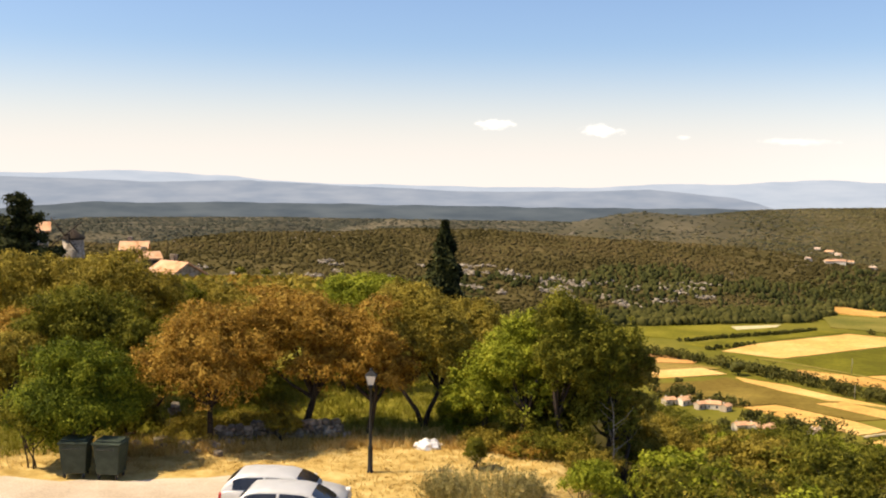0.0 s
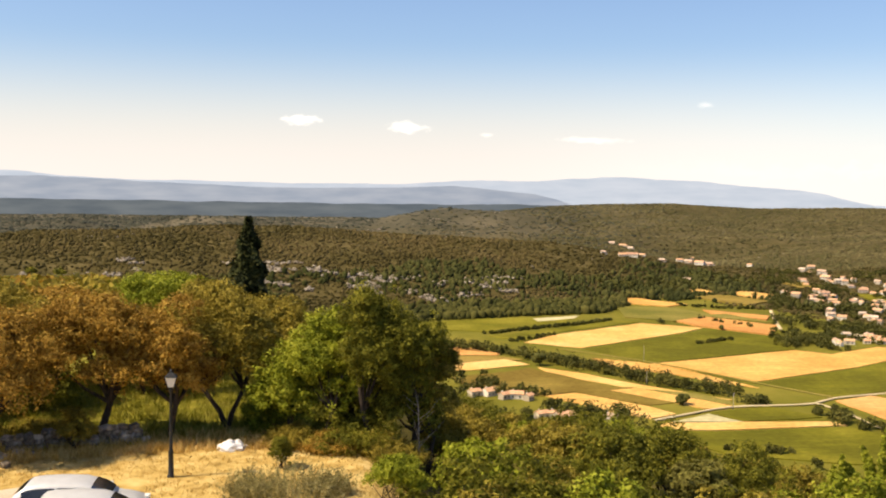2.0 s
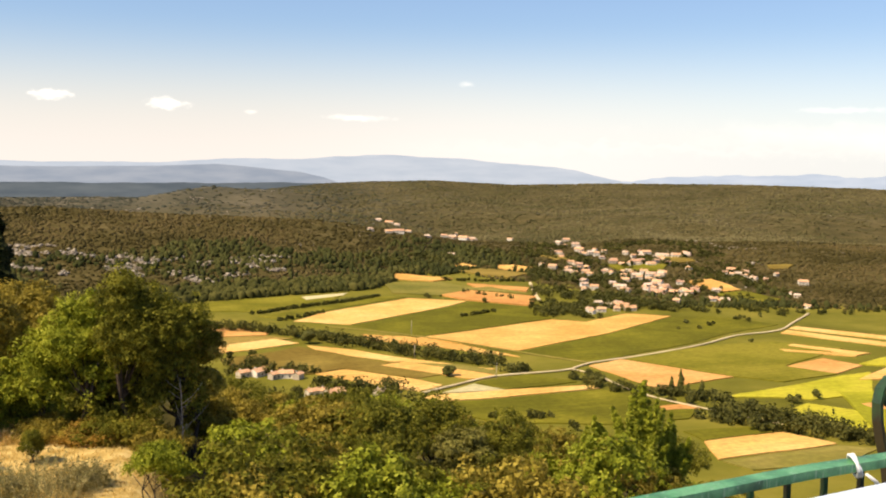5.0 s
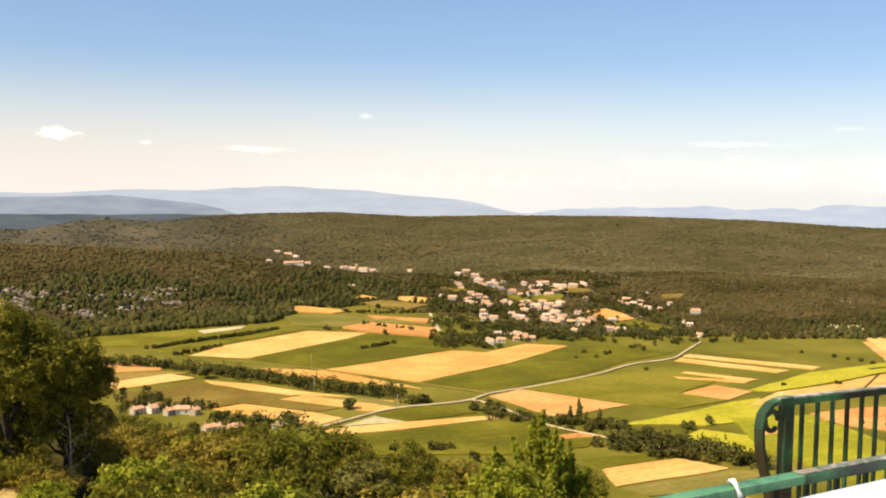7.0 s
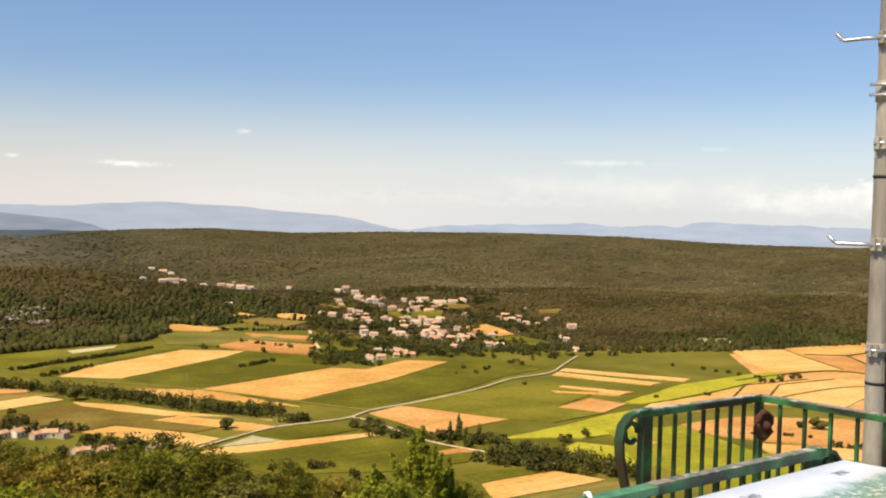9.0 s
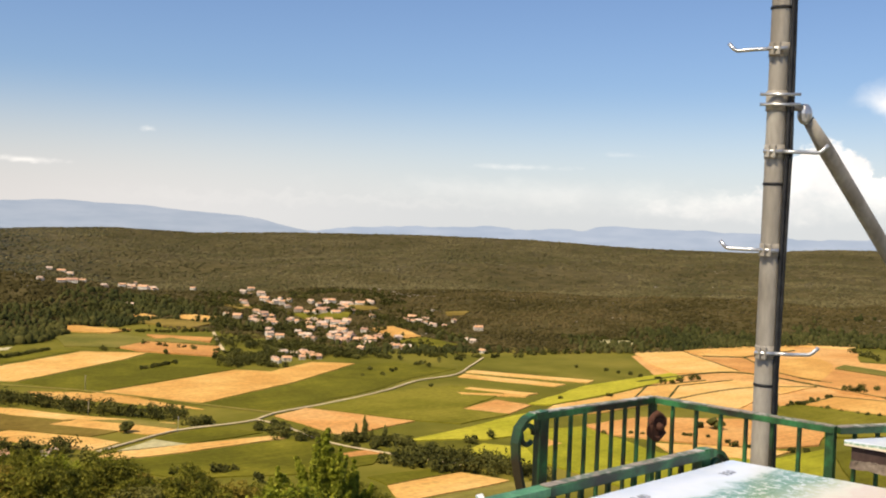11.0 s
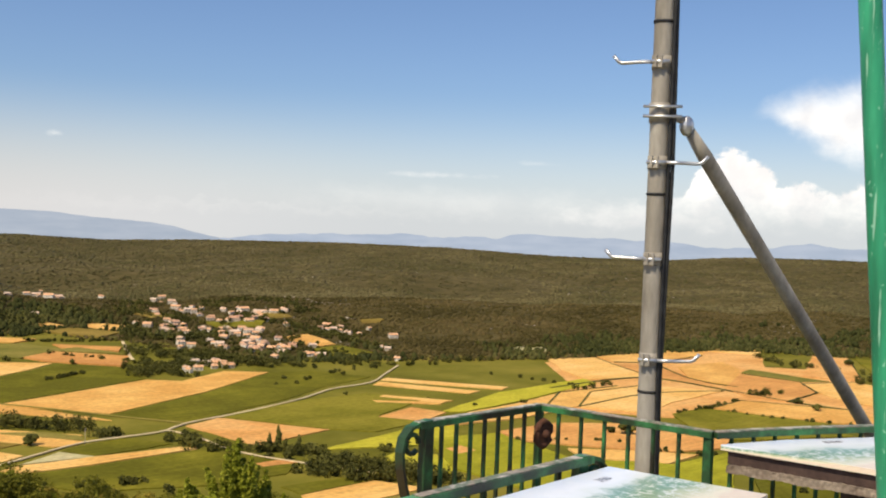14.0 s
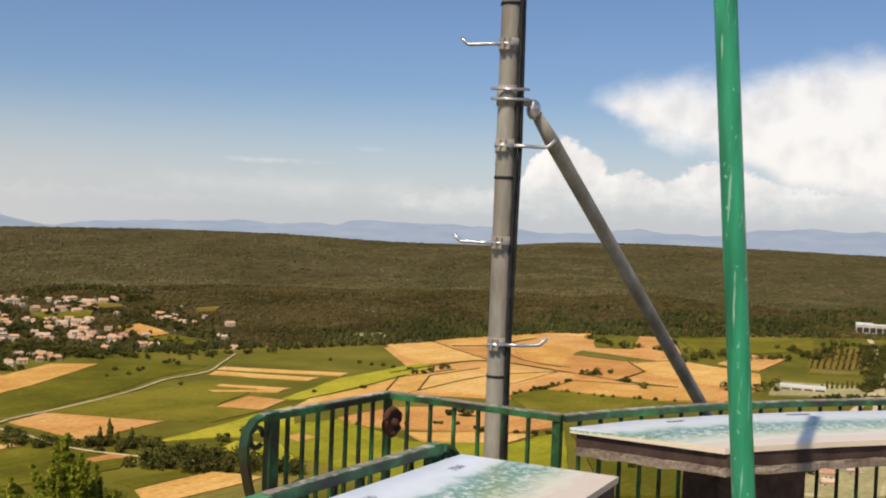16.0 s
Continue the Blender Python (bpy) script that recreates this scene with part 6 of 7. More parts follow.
for cx, cy, spread, count in ((650, 930, 55, 14), (700, 1020, 50, 12), (672, 1130, 55, 10), (780, 1270, 60, 9), (770, 1140, 50, 8), (850, 1200, 45, 6), (830, 1000, 40, 5), (540, 822, 22, 4), (700, 1580, 50, 5)):
    for _ in range(count):
        village_house(cx + more.gauss(0, spread * 0.5), cy + more.gauss(0, spread * 0.6), more.uniform(6, 10), more.uniform(2.8, 5.2), more.uniform(-90, 20), more.randrange(4))
village_house(603, 167, 12.0, 4.2, -70, 0)
village_house(622, 158, 10.0, 4.0, -40, 2)
village_house(640, 170, 11.0, 4.6, -80, 0)
village_house(584, 160, 9.0, 3.6, -60, 2)
village_house(652, 156, 9.0, 3.8, -65, 0)
barn(920, 277, 37.5, 3.7, -73)
barn(1496, 360, 41.6, 10.5, -76)
barn(1510, 375, 21.9, 9.1, -76)
hill_house(-31.5, 121.0, -8.69, 4.2, 5.0, -35)
hill_house(-48.6, 163.0, -9.29, 3.8, 4.0, 10)
hill_house(-45.3, 158.7, -10.53, 3.0, 3.0, 30)
hill_house(-55.0, 140.0, -5.3, 3.0, 3.6, 20)
windmill(-53.9, 150.8, -6.71)

M_POLEWOOD = material("weathered_pole_wood", ((0.30, 0.25, 0.19), (0.44, 0.38, 0.30)), scale=3, rough=0.9)


def valley_pole(x, y, h):
    """A thin wooden line pole with a cross-arm."""
    ob = thing("line_pole", "thin pale wooden line pole beside a field", "pole", x, y, VALLEY_Z + 0.3, 30, group="line poles in the valley")
    bm = bmesh.new()
    tube(bm, [(0, 0, -1), (0, 0, h)], [0.22, 0.15], 8)
    part("shaft", bm, M_POLEWOOD, ob)
    bm = bmesh.new()
    box(bm, -0.9, 0.9, -0.08, 0.08, h - 0.7, h - 0.5, 0.02)
    part("cross_arm", bm, M_POLEWOOD, ob)


valley_pole(289.4, 582.3, 10.5)
valley_pole(298.5, 752.0, 11.0)
valley_pole(265.3, 661.9, 9.0)

# ---------------------------------------------------------------- the lookout: platform, railings, tables, pole
M_GREENPAINT = material("chipped_green_paint", ((0.022, 0.018, 0.011), (0.022, 0.070, 0.024), (0.042, 0.19, 0.062)), scale=7, rough=0.42, fine=(60, 0.2), bump=0.4, spec=0.5)
# lighter copy of the green: sunlight on the near handrail is put into it
M_SUNLITGREEN = material("sunlit_green_paint", ((0.03, 0.10, 0.04), (0.07, 0.24, 0.09), (0.12, 0.33, 0.14)), scale=9, rough=0.4, fine=(60, 0.2), bump=0.3, spec=0.5)
M_POSTPAINT = material("glossy_green_paint", ((0.018, 0.18, 0.085), (0.028, 0.27, 0.13), (0.045, 0.35, 0.175)), scale=16, rough=0.35, fine=(28, 0.3), bump=0.4, spec=0.5, squeeze=(1, 1, 0.15))


def drips(m, colour, amount):
    """Pale runs and specks of old paint over a painted upright."""
    t = m.node_tree
    p = t.nodes["Principled BSDF"]
    src = p.inputs["Base Color"].links[0].from_socket
    pos = t.nodes.new("ShaderNodeTexCoord").outputs["Object"]
    for scale, stretch, lo in ((95.0, 0.09, 0.61), (70.0, 0.6, 0.66)):
        mp = t.nodes.new("ShaderNodeMapping")
        mp.inputs["Scale"].default_value = (1, 1, stretch)
        t.links.new(pos, mp.inputs["Vector"])
        n = t.nodes.new("ShaderNodeTexNoise")
        n.inputs["Scale"].default_value, n.inputs["Detail"].default_value = scale, 3.0
        t.links.new(mp.outputs[0], n.inputs["Vector"])
        mr = t.nodes.new("ShaderNodeMapRange")
        mr.inputs["From Min"].default_value, mr.inputs["From Max"].default_value = lo, lo + 0.07
        mr.inputs["To Max"].default_value = amount
        t.links.new(n.outputs["Fac"], mr.inputs["Value"])
        mx = t.nodes.new("ShaderNodeMix")
        mx.data_type = "RGBA"
        t.links.new(mr.outputs[0], mx.inputs[0])
        t.links.new(src, mx.inputs[6])
        mx.inputs[7].default_value = (*colour, 1)
        src = mx.outputs[2]
    t.links.new(src, p.inputs["Base Color"])


drips(M_POSTPAINT, (0.42, 0.66, 0.50), 0.55)
drips(M_SUNLITGREEN, (0.30, 0.42, 0.28), 0.6)
M_STEEL = material("dull_galvanised_steel", ((0.23, 0.205, 0.165), (0.32, 0.29, 0.24), (0.40, 0.37, 0.31)), scale=7, rough=0.6, metal=0.1, fine=(50, 0.12), squeeze=(1, 1, 0.3))
M_ZINC = material("bright_zinc", ((0.52, 0.52, 0.52), (0.68, 0.68, 0.67)), scale=12, rough=0.35, metal=0.8)
M_RUBBER = material("black_cable", ((0.012, 0.012, 0.013), (0.03, 0.03, 0.03)), scale=20, rough=0.6)
M_BROWN = material("dark_brown_board", ((0.045, 0.026, 0.020), (0.085, 0.052, 0.040)), scale=10, rough=0.7, fine=(50, 0.2))
M_CONCRETE = material("rough_concrete", ((0.15, 0.11, 0.08), (0.24, 0.19, 0.14), (0.33, 0.27, 0.20)), scale=6, rough=0.95, fine=(70, 0.25), bump=1.0)
M_RUST_IRON = material("rusty_iron", ((0.05, 0.022, 0.014), (0.11, 0.045, 0.025)), scale=25, rough=0.85, bump=0.6)
M_WORN = material("worn_bare_edge", ((0.30, 0.25, 0.20), (0.10, 0.14, 0.09), (0.48, 0.43, 0.38)), scale=14, rough=0.6, fine=(70, 0.3), spread=(0.4, 0.6))
M_PAVING = material("platform_paving", ((0.30, 0.27, 0.22), (0.42, 0.38, 0.32)), scale=2, rough=0.95, fine=(30, 0.15), bump=0.5)
M_INK = material("dark_ink", ((0.16, 0.16, 0.18), (0.24, 0.24, 0.26)), scale=5, rough=0.5)
M_WHITECORD = material("white_cord", ((0.70, 0.70, 0.68), (0.82, 0.82, 0.80)), scale=30, rough=0.8)

outline = [(-4.0, 2.34), (2.95, 2.34), (2.95, 3.08), (4.02, 3.08), (4.14, 2.2), (4.78, 1.92), (5.35, 1.6), (5.9, 1.1), (6.5, 0.2), (6.6, -1.5), (5.0, -4.0), (-4.0, -4.0)]
bm = bmesh.new()
hi = [bm.verts.new((x, y, 0)) for x, y in outline]
lo = [bm.verts.new((x, y, -0.25)) for x, y in outline]
bm.faces.new(hi)
bm.faces.new(lo[::-1])
for i in range(len(outline)):
    j = (i + 1) % len(outline)
    bm.faces.new((hi[i], lo[i], lo[j], hi[j]))
bmesh.ops.recalc_face_normals(bm, faces=bm.faces[:])
tagged(part("floor", bm, M_PAVING, None), "pale paved floor of the lookout platform", "floor", kind="structure")
bm = bmesh.new()
hi = [bm.verts.new((x * 0.99, y * 0.99, -0.25)) for x, y in outline]
lo = [bm.verts.new((x * 1.05, y * 1.05, -10.5)) for x, y in outline]
for i in range(len(outline)):
    j = (i + 1) % len(outline)
    bm.faces.new((hi[i], lo[i], lo[j], hi[j]))
bmesh.ops.recalc_face_normals(bm, faces=bm.faces[:])
tagged(part("retaining_wall", bm, M_STONE, None), "tall stone retaining wall under the lookout", "wall", kind="structure")

RAIL_Z = 0.9


def along(points, step, start=0.0):
    """Places at even steps along a line of points."""
    pts, out, need = [Vector(p) for p in points], [], start
    for a, b in zip(pts, pts[1:]):
        d = (b - a).length
        while need <= d:
            out.append(a.lerp(b, need / d))
            need += step
        need -= d
    return out


def scroll(bm, x, y, sign):
    """The rail's end: it bends down in a curl and runs back to the foot of its end post."""
    flat_bar(bm, [(x + sign * dx, y, RAIL_Z + dz) for dx, dz in
                  ((0.06, 0.0), (0.0, -0.004), (-0.05, -0.018), (-0.088, -0.055), (-0.10, -0.11), (-0.094, -0.18), (-0.07, -0.27), (-0.04, -0.36), (-0.02, -0.46), (-0.015, -0.85))], 0.045, 0.014, (0, 1, 0))
    ring = [(x + sign * (-0.035 + 0.035 * math.cos(a)), y, RAIL_Z - 0.085 + 0.04 * math.sin(a)) for a in [k * 0.5 for k in range(12)]]
    tube(bm, ring, 0.011, 6)


def railing(label, line, step, curl=None, start=0.05, posts=(), toe=0.12, paint=None, worn=None):
    """A wrought-iron railing: a flat handrail, thin upright bars, stouter posts and a toe rail."""
    ob = thing("railing", label, "railing", group="railings of the lookout")
    pts = [(x, y, RAIL_Z - 0.012) for x, y in line]
    bm = bmesh.new()
    flat_bar(bm, pts, 0.024, 0.05)
    part("handrail", bm, paint or M_GREENPAINT, ob)
    # past the sunlit-coloured stretch a slightly larger bar carries the darker green
    if paint:
        bm = bmesh.new()
        flat_bar(bm, [(x, y, RAIL_Z - 0.012) for x, y in worn], 0.0265, 0.0525)
        part("darker_green", bm, M_GREENPAINT, ob, "darker green stretch of the handrail")
    bm = bmesh.new()
    flat_bar(bm, [(x, y, RAIL_Z + 0.0025) for x, y in (worn or line)], 0.004, 0.038)
    part("worn_edge", bm, M_WORN, ob, "chipped bare paint on the handrail")
    bm = bmesh.new()
    flat_bar(bm, [(x, y, toe) for x, y in line], 0.03, 0.012)
    part("toe_rail", bm, M_GREENPAINT, ob)
    rng = random.Random(len(line) * 7 + int(step * 1000))
    for p in along([(x, y, 0) for x, y in line], step, start):
        bm = bmesh.new()
        w = 0.0075
        box(bm, p.x - w, p.x + w, p.y - w, p.y + w, toe - 0.01, RAIL_Z - 0.022, 0.002)
        part("bar", bm, M_GREENPAINT, ob)
    for x, y in posts:
        bm = bmesh.new()
        box(bm, x - 0.014, x + 0.014, y - 0.014, y + 0.014, 0.0, RAIL_Z - 0.022, 0.003)
        box(bm, x - 0.02, x + 0.02, y - 0.03, y + 0.02, 0.50, 0.53, 0.004)
        part("post", bm, M_GREENPAINT, ob)
    if curl:
        bm = bmesh.new()
        scroll(bm, *curl)
        part("scroll", bm, M_GREENPAINT, ob)
        bm = bmesh.new()
        x = curl[0] + 0.045 * curl[2]
        box(bm, x - 0.026, x + 0.026, curl[1] - 0.02, curl[1] + 0.02, 0.0, RAIL_Z - 0.02, 0.004)
        part("end_post", bm, M_GREENPAINT, ob)
    return ob


far_rail = railing("green wrought-iron railing with a curled end, paint chipped", [(3.14, 2.945), (3.92, 2.945)], 0.088, (3.15, 2.945, 1), 0.143)
bm = bmesh.new()
rim = [(3.90 + 0.052 * math.cos(a), 2.905, 0.775 + 0.056 * math.sin(a)) for a in [k * math.pi / 6 for k in range(12)]]
tube(bm, rim + rim[:2], [0.012 + 0.005 * (k % 2) for k in range(14)], 8)
bmesh.ops.create_cone(bm, cap_ends=True, segments=16, radius1=0.05, radius2=0.042, depth=0.02, matrix=Matrix.Translation((3.90, 2.905, 0.775)) @ Matrix.Rotation(math.pi / 2, 4, "X"))
bmesh.ops.create_icosphere(bm, subdivisions=2, radius=0.02, matrix=Matrix.Translation((3.90, 2.89, 0.775)))
part("rosette", bm, M_RUST_IRON, far_rail, "rusty round iron rosette at the corner")
bm = bmesh.new()
box(bm, 3.895, 3.925, 2.925, 2.955, 0.0, 0.875, 0.003)
part("corner_post", bm, M_GREENPAINT, far_rail)
railing("green wrought-iron railing across the platform's corner", [(3.92, 2.945), (4.03, 2.115)], 0.117, None, 0.10, [(4.025, 2.13)])
railing("green curved railing along the platform's rim", [(4.03, 2.115), (4.31, 2.0), (4.59, 1.87), (4.80, 1.765), (5.21, 1.51), (5.57, 1.24), (5.95, 0.85), (6.25, 0.3), (6.35, -0.6), (6.2, -1.6)], 0.112, None, 0.09)
near_rail = railing("green wrought-iron handrail beside the steps, chipped and worn", [(-3.6, 1.70), (1.0, 1.98), (1.9, 2.088), (3.24, 2.155)], 0.135, (3.235, 2.155, -1), 0.06, paint=M_SUNLITGREEN, worn=[(2.35, 2.11), (2.8, 2.133), (3.22, 2.154)])
bm = bmesh.new()
tube(bm, [(2.09 + 0.02 * math.cos(a * 1.1), 2.099 + 0.034 * math.cos(a), 0.885 + 0.03 * math.sin(a)) for a in [k * 0.52 for k in range(25)]], 0.005, 6)
tube(bm, [(2.10, 2.065, 0.87), (2.125, 2.055, 0.85), (2.145, 2.06, 0.835), (2.155, 2.065, 0.81)], 0.005, 6)
cord = new("cord", bpy.data.meshes.new("cord"))
bm.to_mesh(cord.data)
bm.free()
cord.data.materials.append(M_WHITECORD)
tagged(cord, "white cord knotted round the green handrail", "cord")


def panorama_material():
    """Enamelled panorama: pale sky, then green and white hills, then buff and pink near the reader."""
    m = bpy.data.materials.new("enamelled_panorama")
    m.use_nodes = True
    t = m.node_tree
    p = t.nodes["Principled BSDF"]
    p.inputs["Roughness"].default_value, p.inputs["Specular IOR Level"].default_value = 0.22, 0.6
    depth = t.nodes.new("ShaderNodeVertexColor")
    depth.layer_name = "depth"
    sep = t.nodes.new("ShaderNodeSeparateColor")
    t.links.new(depth.outputs["Color"], sep.inputs[0])
    pos = t.nodes.new("ShaderNodeTexCoord").outputs["Object"]

    def noise_of(scale, detail, rough=0.6):
        n = t.nodes.new("ShaderNodeTexNoise")
        n.inputs["Scale"].default_value, n.inputs["Detail"].default_value, n.inputs["Roughness"].default_value = scale, detail, rough
        t.links.new(pos, n.inputs["Vector"])
        return n.outputs["Fac"]

    def ramp_of(src, stops):
        r = t.nodes.new("ShaderNodeValToRGB")
        e = r.color_ramp.elements
        for i, (at, c) in enumerate(stops):
            k = e[i] if i < 2 else e.new(at)
            k.position, k.color = at, (*c, 1)
        t.links.new(src, r.inputs["Fac"])
        return r.outputs["Color"]

    wob = t.nodes.new("ShaderNodeMath")
    wob.operation = "MULTIPLY_ADD"
    wob.inputs[1].default_value = 0.34
    t.links.new(noise_of(8.0, 9.0, 0.68), wob.inputs[0])
    t.links.new(sep.outputs["Red"], wob.inputs[2])
    base = ramp_of(wob.outputs[0], ((0.12, (0.60, 0.71, 0.90)), (0.34, (0.84, 0.88, 0.94)), (0.46, (0.74, 0.80, 0.80)), (0.53, (0.24, 0.40, 0.32)), (0.68, (0.20, 0.36, 0.22)),
                                    (0.82, (0.52, 0.56, 0.36)), (0.95, (0.82, 0.76, 0.56)), (1.0, (0.80, 0.66, 0.50))))
    fleck = ramp_of(noise_of(38.0, 8.0, 0.75), ((0.50, (0, 0, 0)), (0.58, (1, 1, 1))))
    band = ramp_of(wob.outputs[0], ((0.46, (0, 0, 0)), (0.58, (0.8, 0.8, 0.8)), (0.78, (0.75, 0.75, 0.75)), (0.95, (0.1, 0.1, 0.1))))
    mul = t.nodes.new("ShaderNodeMath")
    mul.operation = "MULTIPLY"
    t.links.new(fleck, mul.inputs[0])
    t.links.new(band, mul.inputs[1])
    mix = t.nodes.new("ShaderNodeMix")
    mix.data_type = "RGBA"
    t.links.new(mul.outputs[0], mix.inputs[0])
    t.links.new(base, mix.inputs[6])
    mix.inputs[7].default_value = (0.86, 0.86, 0.80, 1)
    t.links.new(mix.outputs[2], p.inputs["Base Color"])
    return m


M_PANORAMA = panorama_material()


def lerp2(a, b, s):
    return (a[0] + (b[0] - a[0]) * s, a[1] + (b[1] - a[1]) * s)


def slab(bm, back, front, z0, z1, inset, rows=10, layer=False):
    """A thick plate between a back line and a front line of as many points."""
    tone = bm.verts.layers.float_color.new("depth") if layer else None
    n = len(back)
    mid = (sum(p[0] for p in back + front) / (2 * n), sum(p[1] for p in back + front) / (2 * n))
    grid = []
    for i in range(n):
        row = []
        for k in range(rows + 1):
            s = k / rows
            x, y = lerp2(back[i], front[i], inset + s * (1 - 2 * inset))
            v = bm.verts.new((x, y, z1))
            if tone:
                v[tone] = (s, s, s, 1)
            row.append(v)
        grid.append(row)
    low = [[bm.verts.new((v.co.x, v.co.y, z0)) for v in row] for row in grid]
    for i in range(n - 1):
        for k in range(rows):
            bm.faces.new((grid[i][k], grid[i + 1][k], grid[i + 1][k + 1], grid[i][k + 1]))
            bm.faces.new((low[i][k], low[i][k + 1], low[i + 1][k + 1], low[i + 1][k]))
    edge = [(i, 0) for i in range(n)] + [(n - 1, k) for k in range(1, rows + 1)] + [(i, rows) for i in range(n - 2, -1, -1)] + [(0, k) for k in range(rows - 1, 0, -1)]
    for a, b in zip(edge, edge[1:] + edge[:1]):
        bm.faces.new((grid[a[0]][a[1]], low[a[0]][a[1]], low[b[0]][b[1]], grid[b[0]][b[1]]))
    bmesh.ops.recalc_face_normals(bm, faces=bm.faces[:])


def orientation_table(label, back, front, feet, top):
    ob = thing("orientation_table", label, "table", group="orientation tables")
    bm = bmesh.new()
    slab(bm, back, front, top - 0.022, top, 0.0, 14, True)
    part("panorama_plate", bm, M_PANORAMA, ob, "enamelled panorama plate in pale blue and green")

    def shrink(line, by):
        m = (sum(p[0] for p in back + front) / (2 * len(back)), sum(p[1] for p in back + front) / (2 * len(back)))
        return [lerp2(p, m, by * 0.3 / max(0.3, math.dist(p, m))) for p in line]

    bm = bmesh.new()
    slab(bm, shrink(back, 0.10), shrink(front, 0.07), top - 0.078, top - 0.022, 0.0, 2)
    part("board", bm, M_BROWN, ob, "dark brown supporting board")
    bm = bmesh.new()
    slab(bm, shrink(back, 0.09), shrink(front, 0.04), top - 0.112, top - 0.078, 0.0, 12)
    bmesh.ops.subdivide_edges(bm, edges=bm.edges[:], cuts=3, use_grid_fill=True)
    for v in bm.verts:
        v.co += noise.noise_vector(v.co * 14) * 0.006 + noise.noise_vector(v.co * 60) * 0.005
    part("concrete_slab", bm, M_CONCRETE, ob, "rough concrete slab")
    for x, y, turn in feet:
        bm = bmesh.new()
        box(bm, -0.22, 0.22, -0.13, 0.13, 0.0, top - 0.108, 0.01)
        f = part("pillar", bm, M_BROWN, ob)
        f.matrix_basis = pose(x, y, 0, 0, 0, turn)
    return ob


def number_on(table, text, x, y, z, turn, size):
    cu = bpy.data.curves.new("number", "FONT")
    cu.body, cu.size, cu.align_x = text, size, "CENTER"
    ob = new("number", cu)
    cu.materials.append(M_INK)
    ob.matrix_basis = pose(x, y, z, 0, 0, turn)
    ob.parent = table
    return ob


T1, T2 = 0.86, 0.86
tab = orientation_table("orientation table with an enamelled panorama and bearings on a plinth",
                        [(1.0, 1.86), (1.7, 1.97), (2.34, 2.04), (2.8, 2.075), (3.30, 2.11)], [(1.0, 1.30), (1.75, 1.345), (2.40, 1.41), (2.95, 1.48), (3.41, 1.55)],
                        [(1.5, 1.65, 3), (2.9, 1.78, 5)], T1)
number_on(tab, "350", 3.12, 1.985, T1 + 0.002, 5, 0.05)
number_on(tab, "340", 2.62, 1.95, T1 + 0.002, 4, 0.05)
tab2 = orientation_table("curved orientation table with a glossy panorama on a dark pillar",
                         [(4.01, 2.07), (4.35, 1.95), (4.76, 1.735), (5.15, 1.485), (5.50, 1.21), (5.85, 0.85), (6.08, 0.4)],
                         [(4.10, 1.45), (4.24, 1.375), (4.38, 1.29), (4.57, 1.17), (4.75, 1.04), (5.02, 0.78), (5.2, 0.5)], [(4.62, 1.56, -33), (5.45, 0.85, -50)], T2)
for x, y, turn, n in ((4.42, 1.82, -26, 3), (5.0, 1.50, -33, 4)):
    for k in range(n):
        bm = bmesh.new()
        box(bm, k * 0.032, k * 0.032 + 0.02, 0, 0.02, 0, 0.002)
        b = part("inked_bar", bm, M_INK, tab2)
        b.matrix_basis = pose(x, y, T2 + 0.001, 0, 0, turn)

# green post of the shelter, leaning a little
post = thing("green_post", "leaning green painted steel post with streaked glossy paint", "post", 2.745, 0.803, 0.0)
bm = bmesh.new()
ends = (Vector((0, 0, 0)), Vector((-0.115, 0.30, 4.0)))
tube(bm, [ends[0].lerp(ends[1], k / 12) for k in range(13)], 0.0275, 16)
part("shaft", bm, M_POSTPAINT, post)
bm = bmesh.new()
bmesh.ops.create_cone(bm, cap_ends=True, segments=20, radius1=0.07, radius2=0.07, depth=0.012, matrix=Matrix.Translation((0, 0, 0.006)))
part("base_plate", bm, M_POSTPAINT, post)

# ---------------------------------------------------------------- the steel pole with its brace
PX, PY = 4.33, 2.64
pole = thing("utility_pole", "grey steel utility pole with step irons and black cables", "pole", PX, PY, ground_at(PX, PY))
base_z = ground_at(PX, PY)
bm = bmesh.new()
tube(bm, [(0, 0, -0.3), (0, 0, 2.5), (0, 0, 6.6), (0, 0, 8.6)], [0.050, 0.048, 0.0435, 0.042], 20)
part("shaft", bm, M_STEEL, pole)
view = Vector((PX, PY, 0)).normalized()
right = Vector((view.y, -view.x, 0))


def step_iron(z, side):
    """A clamp round the pole with a bent step iron to one side."""
    z -= base_z
    bm = bmesh.new()
    tube(bm, [(0, 0, z - 0.03), (0, 0, z + 0.03)], [0.049, 0.049], 18)
    for k in (-1, 1):
        c = right * (-0.02 + 0.013 * k) - view * 0.062
        box(bm, c.x - 0.006, c.x + 0.006, c.y - 0.012, c.y + 0.012, z - 0.028, z + 0.028, 0.002)
    clamp = part("clamp", bm, M_STEEL, pole)
    bm = bmesh.new()
    at = -view * 0.062
    tube(bm, [at - right * 0.05, at + right * 0.035], 0.009, 8)
    for v in bm.verts:
        v.co.z += z
    part("bolt", bm, M_ZINC, clamp)
    bm = bmesh.new()
    s = right * side
    pts = [s * 0.03 - view * 0.05, s * 0.10 - view * 0.04, s * 0.185, s * 0.20 + Vector((0, 0, 0.008)), s * 0.225 + Vector((0, 0, 0.035))]
    tube(bm, [p + Vector((0, 0, z)) for p in pts], 0.0085, 8)
    part("step", bm, M_ZINC, clamp, "bright bent step iron")


